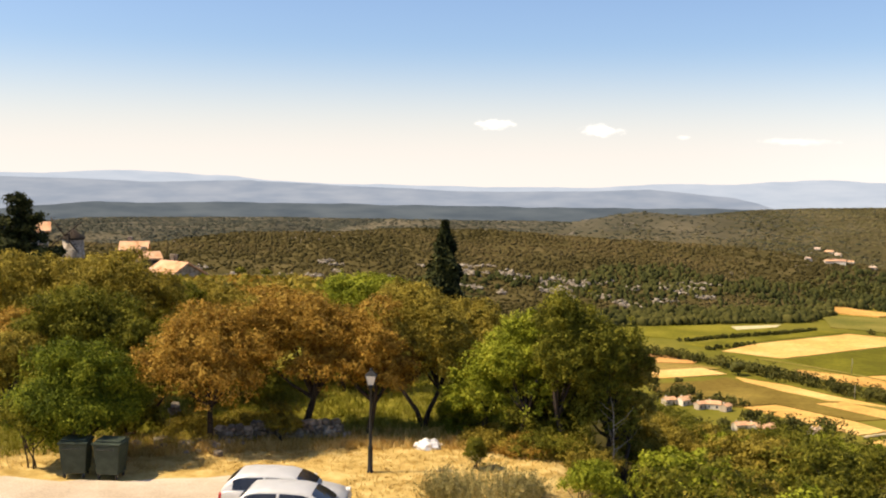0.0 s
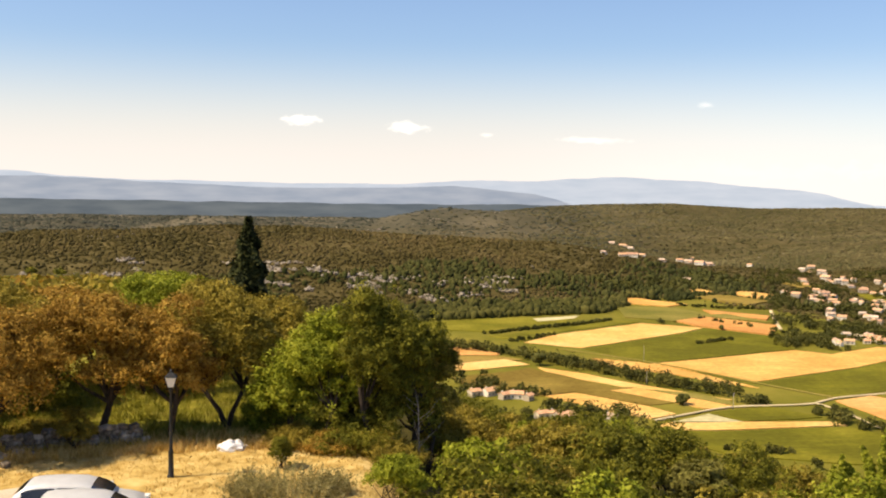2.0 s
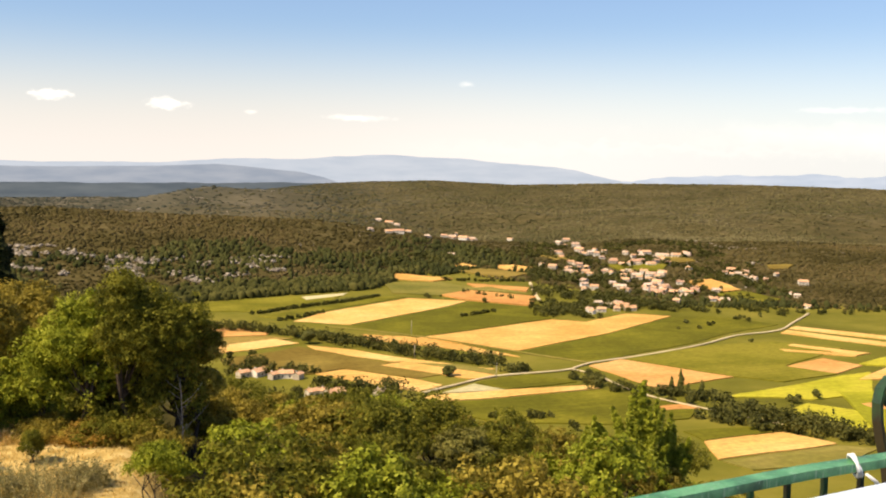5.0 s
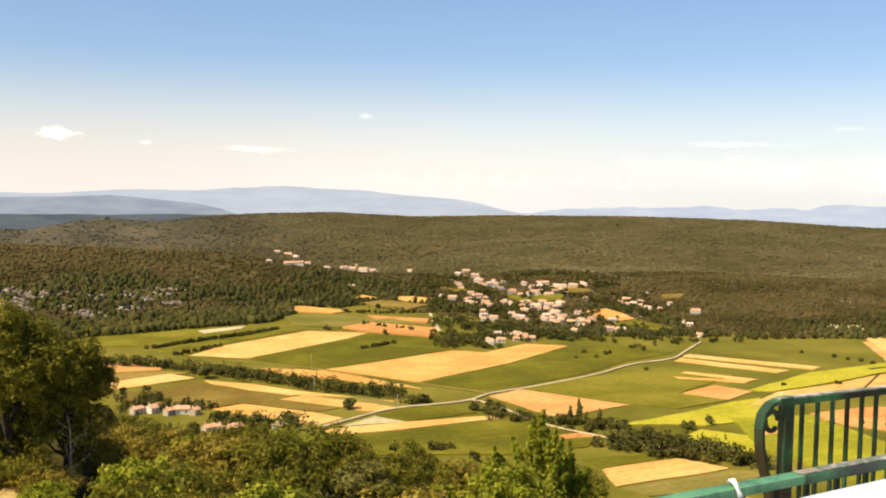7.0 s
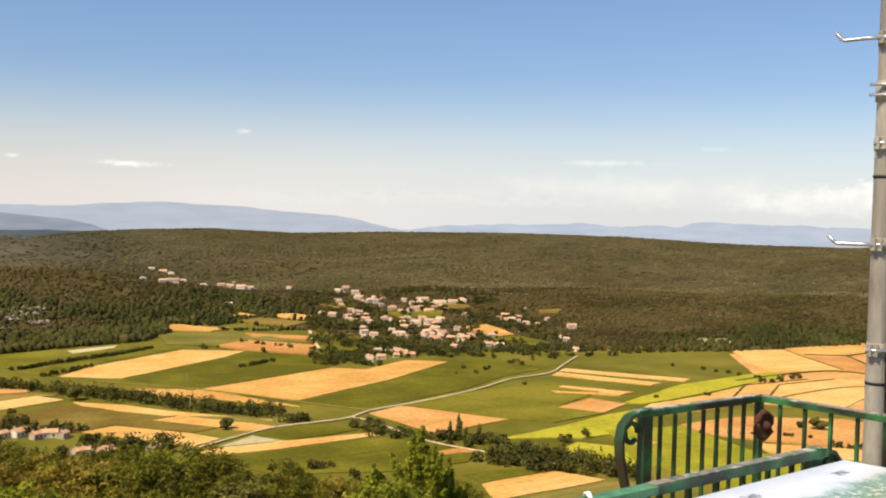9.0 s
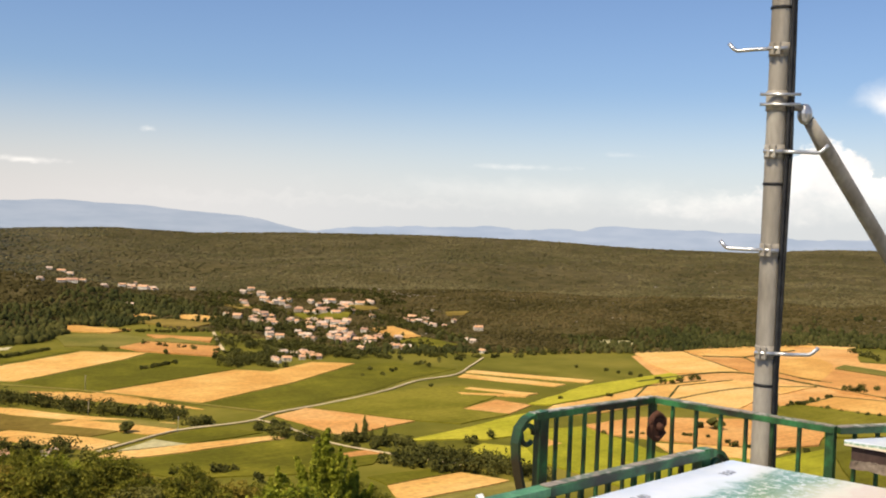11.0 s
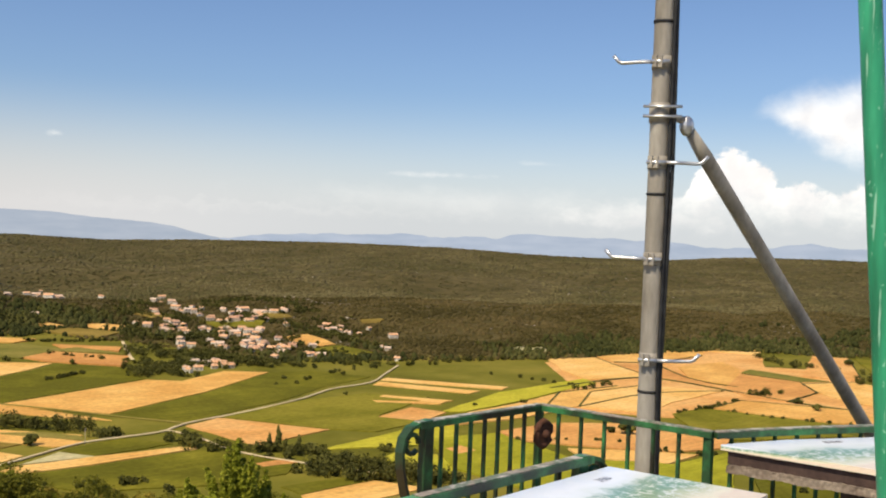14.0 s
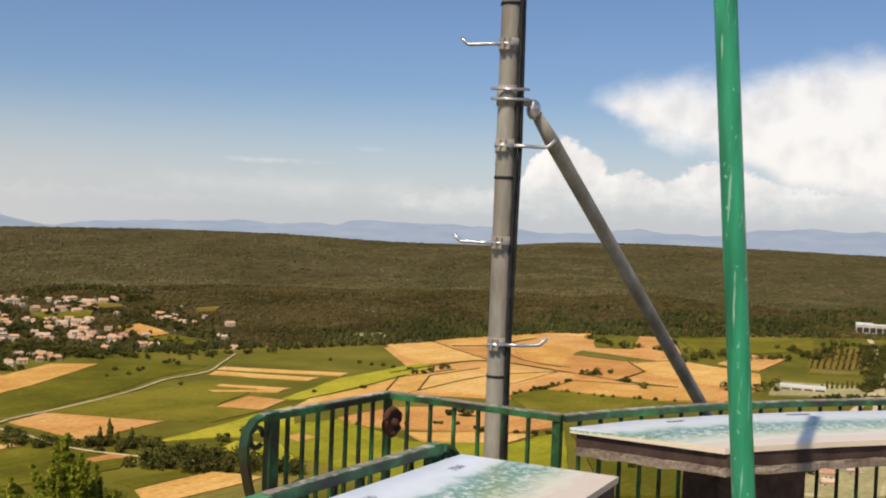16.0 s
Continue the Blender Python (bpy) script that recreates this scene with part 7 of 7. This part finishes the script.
step_iron(2.49, -1)
step_iron(2.03, 1)
step_iron(1.585, -1)
step_iron(1.12, 1)
step_iron(2.93, 1)
z = 2.26 - base_z
bm = bmesh.new()
tube(bm, [(0, 0, z - 0.045), (0, 0, z + 0.045)], 0.051, 20)
collar = part("collar", bm, M_STEEL, pole)
for k in (-0.02, 0.025):
    bm = bmesh.new()
    tube(bm, [-view * 0.06 - right * 0.075 + Vector((0, 0, z + k)), -view * 0.06 + right * 0.1 + Vector((0, 0, z + k))], 0.007, 8)
    part("bolt", bm, M_ZINC, collar)
for zz in (2.68, 1.885, 0.97):
    bm = bmesh.new()
    tube(bm, [(0, 0, zz - base_z - 0.006), (0, 0, zz - base_z + 0.006)], 0.049, 20)
    part("cable_tie", bm, M_RUBBER, pole)
for i, (a, b) in enumerate(((0.052, 0.0), (0.064, 0.012))):
    bm = bmesh.new()
    tube(bm, [right * (a - 0.004 + 0.008 * math.sin(k * 1.3 + i) * (0.4 + 0.6 * (k % 2))) + view * (b - 0.035) + Vector((0, 0, 2.6 + k * 0.5)) for k in range(13)], 0.009, 7)
    part("cable", bm, M_RUBBER, pole)
brace = thing("pole_brace", "slanting grey steel strut bolted to the pole", "brace")
top, low = Vector((4.44, 2.585, 2.235)), Vector((6.22, 2.42, 0.66))
end = low + (low - top) * 1.9
end.z = max(end.z, ground_at(end.x, end.y) - 0.4)
bm = bmesh.new()
tube(bm, [top.lerp(low, 0.03), top.lerp(low, 0.10), low, end], [0.026, 0.036, 0.037, 0.038], 16)
part("strut", bm, M_STEEL, brace)
bm = bmesh.new()
bmesh.ops.create_uvsphere(bm, u_segments=14, v_segments=8, radius=0.042, matrix=Matrix.Translation(top.lerp(low, 0.015)) @ Matrix.Diagonal((1.0, 0.75, 1.15, 1)))
part("flattened_end", bm, M_ZINC, brace, "bright flattened end of the strut")
bm = bmesh.new()
tube(bm, [Vector((PX, PY, 2.26)), top], 0.018, 10)
part("lug", bm, M_STEEL, brace)

# ---------------------------------------------------------------- round the car park
M_IRON = material("dark_cast_iron", ((0.012, 0.012, 0.012), (0.028, 0.027, 0.025)), scale=10, rough=0.5)
M_MILK = material("milky_glass", ((0.72, 0.70, 0.64), (0.82, 0.80, 0.74)), scale=6, rough=0.3)
M_SILVER = material("silver_car_paint", ((0.56, 0.55, 0.52), (0.62, 0.61, 0.58)), scale=3, rough=0.38, metal=0.15, spec=0.5)
M_GLASS = material("tinted_glass", ((0.015, 0.017, 0.02), (0.03, 0.032, 0.036)), scale=2, rough=0.06, spec=0.7)
M_TYRE = material("tyre_rubber", ((0.02, 0.02, 0.02), (0.035, 0.035, 0.035)), scale=20, rough=0.9)
M_RED = material("red_lens", ((0.35, 0.02, 0.02), (0.45, 0.03, 0.03)), scale=10, rough=0.2)
M_BIN = material("faded_green_plastic", ((0.03, 0.042, 0.028), (0.05, 0.066, 0.044)), scale=3, rough=0.6, fine=(20, 0.15))
M_TARP = material("white_tarpaulin", ((0.62, 0.62, 0.62), (0.82, 0.82, 0.82)), scale=4, rough=0.6, bump=0.8)


def patch(name, label, points, z, mat, ragged=0.25):
    rng = random.Random(8)
    ring = []
    for a, b in zip(points, points[1:] + points[:1]):
        n = max(2, int(math.dist(a, b) / 0.8))
        for i in range(n):
            s = i / n
            ring.append((a[0] + (b[0] - a[0]) * s + rng.uniform(-ragged, ragged), a[1] + (b[1] - a[1]) * s + rng.uniform(-ragged, ragged)))
    bm = bmesh.new()
    top = [bm.verts.new((x, y, z)) for x, y in ring]
    bmesh.ops.triangle_fill(bm, use_beauty=True, edges=[bm.edges.new((a, b)) for a, b in zip(top, top[1:] + top[:1])], normal=(0, 0, 1))
    low = [bm.verts.new((v.co.x, v.co.y, z - 0.2)) for v in top]
    for i in range(len(top)):
        j = (i + 1) % len(top)
        bm.faces.new((top[i], low[i], low[j], top[j]))
    bmesh.ops.recalc_face_normals(bm, faces=bm.faces[:])
    return tagged(part(name, bm, mat, None), label, "pavement", kind="structure")


patch("pavement", "pale gravel car park with ragged grassy edges", [(-30, 41), (-19, 37.6), (-16.2, 36.0), (-14.5, 35.6), (-11, 35.5), (-9.3, 36.1), (-7.5, 36.6), (-5.2, 36.2), (-3.9, 34.0), (-3.0, 28), (-3, 20), (-30, 20)],
      LAWN_Z + 0.03, M_GRAVEL)


def street_lamp(x, y):
    ob = thing("street_lamp", "black cast-iron street lamp with a milky glass lantern", "street lamp", x, y, ground_at(x, y))
    bm = bmesh.new()
    tube(bm, [(0, 0, 0), (0, 0, 0.05), (0, 0, 0.08), (0, 0, 0.85), (0, 0, 0.9), (0, 0, 1.0), (0, 0, 3.05), (0, 0, 3.1), (0, 0, 3.2)], [0.13, 0.13, 0.10, 0.085, 0.10, 0.06, 0.045, 0.075, 0.05], 14)
    part("post", bm, M_IRON, ob)
    bm = bmesh.new()
    for r0, r1, z0, z1 in ((0.10, 0.19, 3.22, 3.56),):
        lo4 = [bm.verts.new((r0 * a, r0 * b, z0)) for a, b in ((1, 1), (-1, 1), (-1, -1), (1, -1))]
        hi4 = [bm.verts.new((r1 * a, r1 * b, z1)) for a, b in ((1, 1), (-1, 1), (-1, -1), (1, -1))]
        for i in range(4):
            bm.faces.new((lo4[i], lo4[(i + 1) % 4], hi4[(i + 1) % 4], hi4[i]))
        bm.faces.new(lo4[::-1])
        bm.faces.new(hi4)
    lantern = part("lantern", bm, M_MILK, ob, "milky glass lantern")
    for a, b in ((1, 1), (-1, 1), (-1, -1), (1, -1)):
        bm = bmesh.new()
        tube(bm, [(0.10 * a, 0.10 * b, 3.2), (0.195 * a, 0.195 * b, 3.58)], 0.014, 6)
        part("glazing_bar", bm, M_IRON, lantern)
    bm = bmesh.new()
    bmesh.ops.create_cone(bm, cap_ends=True, segments=4, radius1=0.30, radius2=0.08, depth=0.17, matrix=Matrix.Translation((0, 0, 3.65)) @ Matrix.Rotation(math.pi / 4, 4, "Z"))
    tube(bm, [(0, 0, 3.72), (0, 0, 3.78), (0, 0, 3.84)], [0.07, 0.05, 0.015], 8)
    part("cap", bm, M_IRON, ob)
    return ob


street_lamp(-2.85, 37.24)


def car(x, y, turn, label, length=3.95, wide=1.66, high=1.42):
    """A small silver hatchback: lofted body, tapered cabin, glass set in, wheels with rims."""
    ob = thing("car", label, "car", x, y, LAWN_Z + 0.03, turn, group="parked cars")
    half, w = length / 2, wide / 2
    bm = bmesh.new()
    side = [(-half, 0.42), (-half + 0.03, 0.85), (-half + 0.12, 0.93), (-0.4, 0.95), (half - 1.25, 0.93), (half - 0.5, 0.80), (half - 0.12, 0.68), (half, 0.48), (half - 0.05, 0.25), (-half + 0.1, 0.25)]
    rings = []
    for k, (s, pinch) in enumerate(((-1, 0.93), (-0.94, 1.0), (0, 1.005), (0.94, 1.0), (1, 0.93))):
        rings.append([bm.verts.new((px * pinch, s * w, 0.25 + (pz - 0.25) * (pinch if abs(s) == 1 else 1.0))) for px, pz in side])
    n = len(side)
    for a, b in zip(rings, rings[1:]):
        for i in range(n):
            bm.faces.new((a[i], a[(i + 1) % n], b[(i + 1) % n], b[i]))
    bm.faces.new(rings[0])
    bm.faces.new(rings[-1][::-1])
    bmesh.ops.recalc_face_normals(bm, faces=bm.faces[:])
    bmesh.ops.bevel(bm, geom=bm.edges[:], offset=0.03, segments=2, affect="EDGES")
    for f in bm.faces:
        f.smooth = True
    part("body", bm, M_SILVER, ob)
    # cabin: one rounded shell, with panes set a little proud of it
    line = [(-half + 0.06, 0.93, 0.90), (-half + 0.22, 1.17, 0.84), (-half + 0.50, high - 0.07, 0.765), (-half + 0.85, high - 0.015, 0.735), (-0.45, high, 0.725),
            (0.12, high - 0.03, 0.735), (0.42, high - 0.12, 0.765), (0.75, 1.15, 0.84), (half - 0.98, 0.93, 0.90)]

    def across(px, pz, half_w):
        """Half a section of the cabin from the belt to the ridge of the roof."""
        drop = max(0.0, pz - 0.93)
        return [(w * 0.94, 0.91), (w * (0.94 + (half_w - 0.94) * 0.55), 0.91 + drop * 0.55), (w * half_w, 0.91 + drop * 0.9), (w * (half_w - 0.05), pz - 0.012), (w * half_w * 0.55, pz + 0.004), (0, pz + 0.012)]

    bm = bmesh.new()
    g = []
    for px, pz, hw in line:
        right_half = across(px, pz, hw)
        g.append([bm.verts.new((px, y, z)) for y, z in right_half] + [bm.verts.new((px, -y, z)) for y, z in right_half[-2::-1]])
    for a, b in zip(g, g[1:]):
        for k in range(len(a) - 1):
            bm.faces.new((a[k], b[k], b[k + 1], a[k + 1])).smooth = True
    bmesh.ops.recalc_face_normals(bm, faces=bm.faces[:])
    part("cabin", bm, M_SILVER, ob)

    def station(px):
        for a, b in zip(line, line[1:]):
            if a[0] <= px <= b[0]:
                q = (px - a[0]) / (b[0] - a[0])
                return across(px, a[1] + (b[1] - a[1]) * q, a[2] + (b[2] - a[2]) * q)

    def pane(rows):
        bm = bmesh.new()
        vs = [[bm.verts.new(p) for p in row] for row in rows]
        for a, b in zip(vs, vs[1:]):
            for k in range(len(a) - 1):
                bm.faces.new((a[k], a[k + 1], b[k + 1], b[k])).smooth = True
        bmesh.ops.recalc_face_normals(bm, faces=bm.faces[:])
        part("window", bm, M_GLASS, ob, "dark tinted glass")

    for px0, px1 in ((-half + 0.17, -half + 0.47), (0.40, half - 1.05)):
        rows = []
        for k in range(5):
            px = px0 + (px1 - px0) * k / 4
            sec = station(px)
            up = -0.012 if px < 0 else 0.012
            rows.append([(px + up, y, z + 0.010) for y, z in (sec[3], sec[4], sec[5])] + [(px + up, -y, z + 0.010) for y, z in (sec[4], sec[3])])
        pane(rows)
    for s in (-1, 1):
        for px0, px1 in ((-half + 0.42, -0.62), (-0.54, 0.34)):
            rows = []
            for k in range(6):
                px = px0 + (px1 - px0) * k / 5
                sec = station(px)
                low_at, top_at = (sec[0][0] * 0.9 + sec[1][0] * 0.1, 0.96), sec[2]
                rows.append([(px, s * (low_at[0] + (top_at[0] - low_at[0]) * q + 0.012), low_at[1] + (top_at[1] - low_at[1]) * q) for q in (0.0, 0.5, 0.93)])
            pane(rows)
        bm = bmesh.new()
        box(bm, half - 1.35, half - 1.17, s * w + (0.0 if s > 0 else -0.16), s * w + (0.16 if s > 0 else 0.0), 0.93, 1.06, 0.03)
        part("mirror", bm, M_SILVER, ob)
        bm = bmesh.new()
        box(bm, -half - 0.01, -half + 0.10, s * w * 0.86 - 0.09, s * w * 0.86 + 0.09, 0.62, 0.84, 0.02)
        part("tail_light", bm, M_RED, ob)
        bm = bmesh.new()
        box(bm, half - 0.35, half - 0.03, s * w * 0.78 - 0.14, s * w * 0.78 + 0.14, 0.56, 0.70, 0.03)
        part("headlight", bm, M_MILK, ob)
        for px in (-half + 0.68, half - 0.75):
            bm = bmesh.new()
            bmesh.ops.create_cone(bm, cap_ends=True, segments=24, radius1=0.29, radius2=0.29, depth=0.18, matrix=Matrix.Translation((px, s * (w - 0.07), 0.29)) @ Matrix.Rotation(math.pi / 2, 4, "X"))
            wheel = part("wheel", bm, M_TYRE, ob)
            bm = bmesh.new()
            bmesh.ops.create_cone(bm, cap_ends=True, segments=20, radius1=0.19, radius2=0.17, depth=0.2, matrix=Matrix.Translation((px, s * (w - 0.07), 0.29)) @ Matrix.Rotation(math.pi / 2, 4, "X"))
            part("rim", bm, M_ZINC, wheel)
    bm = bmesh.new()
    box(bm, -half - 0.03, -half + 0.12, -w * 0.9, w * 0.9, 0.32, 0.52, 0.04)
    part("bumper", bm, M_SILVER, ob)
    return ob


car(-5.15, 32.4, -3, "silver hatchback parked on the gravel beside another car")
car(-4.45, 30.65, -4, "silver grey hatchback parked alongside on the gravel", 4.0, 1.66, 1.47)


def bin_container(x, y, turn):
    ob = thing("waste_bin", "large faded green wheeled waste container in the shade", "bin", x, y, LAWN_Z + 0.03, turn, group="waste bins")
    bm = bmesh.new()
    lo4 = [bm.verts.new((a * 0.40, b * 0.36, 0.18)) for a, b in ((1, 1), (-1, 1), (-1, -1), (1, -1))]
    hi4 = [bm.verts.new((a * 0.48, b * 0.46, 1.25)) for a, b in ((1, 1), (-1, 1), (-1, -1), (1, -1))]
    for i in range(4):
        bm.faces.new((lo4[i], lo4[(i + 1) % 4], hi4[(i + 1) % 4], hi4[i]))
    bm.faces.new(lo4)
    bm.faces.new(hi4[::-1])
    bmesh.ops.recalc_face_normals(bm, faces=bm.faces[:])
    bmesh.ops.bevel(bm, geom=bm.edges[:], offset=0.03, segments=2, affect="EDGES")
    part("body", bm, M_BIN, ob)
    bm = bmesh.new()
    box(bm, -0.52, 0.52, -0.50, 0.50, 1.25, 1.31, 0.02)
    box(bm, -0.46, 0.46, -0.3, 0.44, 1.31, 1.38, 0.03)
    part("lid", bm, M_BIN, ob)
    bm = bmesh.new()
    tube(bm, [(-0.3, -0.5, 1.12), (-0.3, -0.56, 1.12), (0.3, -0.56, 1.12), (0.3, -0.5, 1.12)], 0.016, 8)
    part("handle", bm, M_IRON, ob)
    for a in (-0.32, 0.32):
        for b in (-0.28, 0.28):
            bm = bmesh.new()
            bmesh.ops.create_cone(bm, cap_ends=True, segments=14, radius1=0.09, radius2=0.09, depth=0.05, matrix=Matrix.Translation((a, b, 0.09)) @ Matrix.Rotation(math.pi / 2, 4, "Y"))
            bm2 = part("wheel", bm, M_TYRE, ob)
            bm = bmesh.new()
            box(bm, a - 0.035, a + 0.035, b - 0.03, b + 0.03, 0.10, 0.20)
            part("castor_fork", bm, M_STEEL, ob)
    return ob


bin_container(-13.14, 36.15, 4)
bin_container(-11.88, 36.05, -5)

# dry-stone wall and loose stones
stone_meshes = []
rng = random.Random(21)
for i in range(6):
    bm = bmesh.new()
    bmesh.ops.create_cube(bm, size=1.0)
    bmesh.ops.bevel(bm, geom=bm.edges[:], offset=0.13, segments=1, affect="EDGES")
    for v in bm.verts:
        v.co += Vector((rng.uniform(-1, 1), rng.uniform(-1, 1), rng.uniform(-1, 1))) * 0.07
    me = bpy.data.meshes.new("stone")
    bm.to_mesh(me)
    bm.free()
    me.materials.append(M_STONE)
    stone_meshes.append(me)
dry_wall = thing("dry_stone_wall", "low tumbled dry-stone wall of pale limestone under the oaks", "wall", -9.4, 41.5, LAWN_Z)


def stone(parent, x, y, z, sx, sy, sz):
    s = new("stone", stone_meshes[rng.randrange(6)])
    s.parent = parent
    s.matrix_basis = pose(x, y, z, rng.uniform(-20, 20), rng.uniform(-20, 20), rng.uniform(-60, 60)) @ Matrix.Diagonal((sx, sy, sz, 1))


for course in range(4):
    x = 0.0
    while x < 5.0:
        w = rng.uniform(0.2, 0.42)
        tall = 0.75 - 0.25 * abs(x - 3.0) / 2.5
        if course * 0.19 < tall and rng.random() < 0.93:
            stone(dry_wall, x + w / 2, x * 0.16 + rng.uniform(-0.05, 0.05), course * 0.185 + 0.09, w * 1.02, 0.38, 0.2)
        x += w
rubble = thing("rubble_heap", "scattered pale stones and weeds by the wall's end", "rubble", -11.0, 41.2, LAWN_Z)
for _ in range(60):
    s = rng.uniform(0.12, 0.38)
    stone(rubble, rng.gauss(0.6, 0.9), rng.gauss(0, 0.8), s * 0.3, s, s * 0.8, s * 0.65)
pillar = thing("stone_pillar", "broken pale stone gate pillar among weeds", "pillar", -11.55, 43.4, ground_at(-11.55, 43.4))
for k in range(5):
    stone(pillar, rng.uniform(-0.04, 0.04), rng.uniform(-0.04, 0.04), 0.12 + k * 0.22, 0.55 - k * 0.05, 0.5, 0.24)

# crumpled white sheet on the grass
bm = bmesh.new()
bmesh.ops.create_icosphere(bm, subdivisions=4, radius=1.0)
for v in bm.verts:
    n = noise.noise(v.co * 2.2) * 0.28 + noise.noise(v.co * 6.0) * 0.10
    v.co *= 1 + n
    v.co = Vector((v.co.x * 0.62, v.co.y * 0.45, max(-0.02, v.co.z * 0.42)))
for f in bm.faces:
    f.smooth = False
tarp = part("tarpaulin", bm, M_TARP, None)
tarp.matrix_basis = pose(-0.80, 40.8, ground_at(-0.8, 40.8), 0, 0, 8) @ Matrix.Diagonal((0.9, 0.9, 0.85, 1))
tagged(tarp, "crumpled white plastic sheet lying on the grass", "tarpaulin")

# bare dead sapling in front of the ash
sapling = thing("dead_sapling", "leafless pale grey dead sapling on the bank", "sapling", 6.35, 39.6, ground_at(6.35, 39.6))
bm = bmesh.new()
tube(bm, [(0, 0, -0.1), (0.05, 0, 1.2), (-0.05, 0, 3.4)], [0.035, 0.028, 0.008], 6)
for k in range(16):
    z = 0.5 + k * 0.16
    a = rng.uniform(-0.6, 3.7)
    ln = rng.uniform(0.4, 1.1)
    tube(bm, [(0.02, 0, z), (math.cos(a) * ln * 0.5, rng.uniform(-0.2, 0.2), z + ln * 0.35), (math.cos(a) * ln, rng.uniform(-0.4, 0.4), z + ln * 0.8)], [0.015, 0.010, 0.004], 5)
part("branches", bm, M_DEADWOOD, sapling)


def grass(name, label, n, az0, az1, r0, r1, high, mat, seed, keep=None):
    """Tufts of three-cornered blades."""
    rg = np.random.default_rng(seed)
    az, r = np.radians(rg.uniform(az0, az1, n)), rg.uniform(r0, r1, n)
    x, y = r * np.sin(az), r * np.cos(az)
    if keep is not None:
        k = keep(x, y)
        x, y = x[k], y[k]
    per = 5
    x, y = np.repeat(x, per) + rg.normal(0, 0.06, len(x) * per), np.repeat(y, per) + rg.normal(0, 0.06, len(y) * per)
    z = ground_z(x, y) - 0.02
    m = len(x)
    a = rg.uniform(0, 2 * np.pi, m)
    wd = rg.uniform(0.012, 0.035, m) * (0.5 + high)
    h = high * rg.uniform(0.4, 1.2, m)
    lean = rg.normal(0, 0.45, (m, 2)) * h[:, None]
    v = np.stack([np.stack([x - np.cos(a) * wd, y - np.sin(a) * wd, z], -1), np.stack([x + np.cos(a) * wd, y + np.sin(a) * wd, z], -1),
                  np.stack([x + lean[:, 0], y + lean[:, 1], z + h], -1)], 1)
    return tagged(mesh_from(name, v.reshape(-1, 3), np.arange(3 * m).reshape(m, 3), mat), label, "grass", kind="stuff")


M_HAY = leaf_material("dry_grass_blades", (0.42, 0.27, 0.07), (0.60, 0.41, 0.13), (0.72, 0.54, 0.22))
M_BLADE = leaf_material("green_grass_blades", (0.12, 0.12, 0.012), (0.24, 0.22, 0.025), (0.36, 0.31, 0.06))
off_gravel = lambda x, y: (y > 36.9 + 0.25 * vnoise(x, y, 1.5, 2)) | (x > -3.6)
grass("dry_grass", "short sun-dried yellow grass of the lawn", 9000, -26, 9, 29, 43, 0.12, M_HAY, 5, off_gravel)
grass("tall_grass", "taller green and yellow grass beneath the oaks", 9000, -26, 8, 42, 58, 0.38, M_BLADE, 6)
grass("tall_grass", "rank dry grass along the stone wall", 1800, -20, 2, 40.5, 43.5, 0.4, M_HAY, 7)
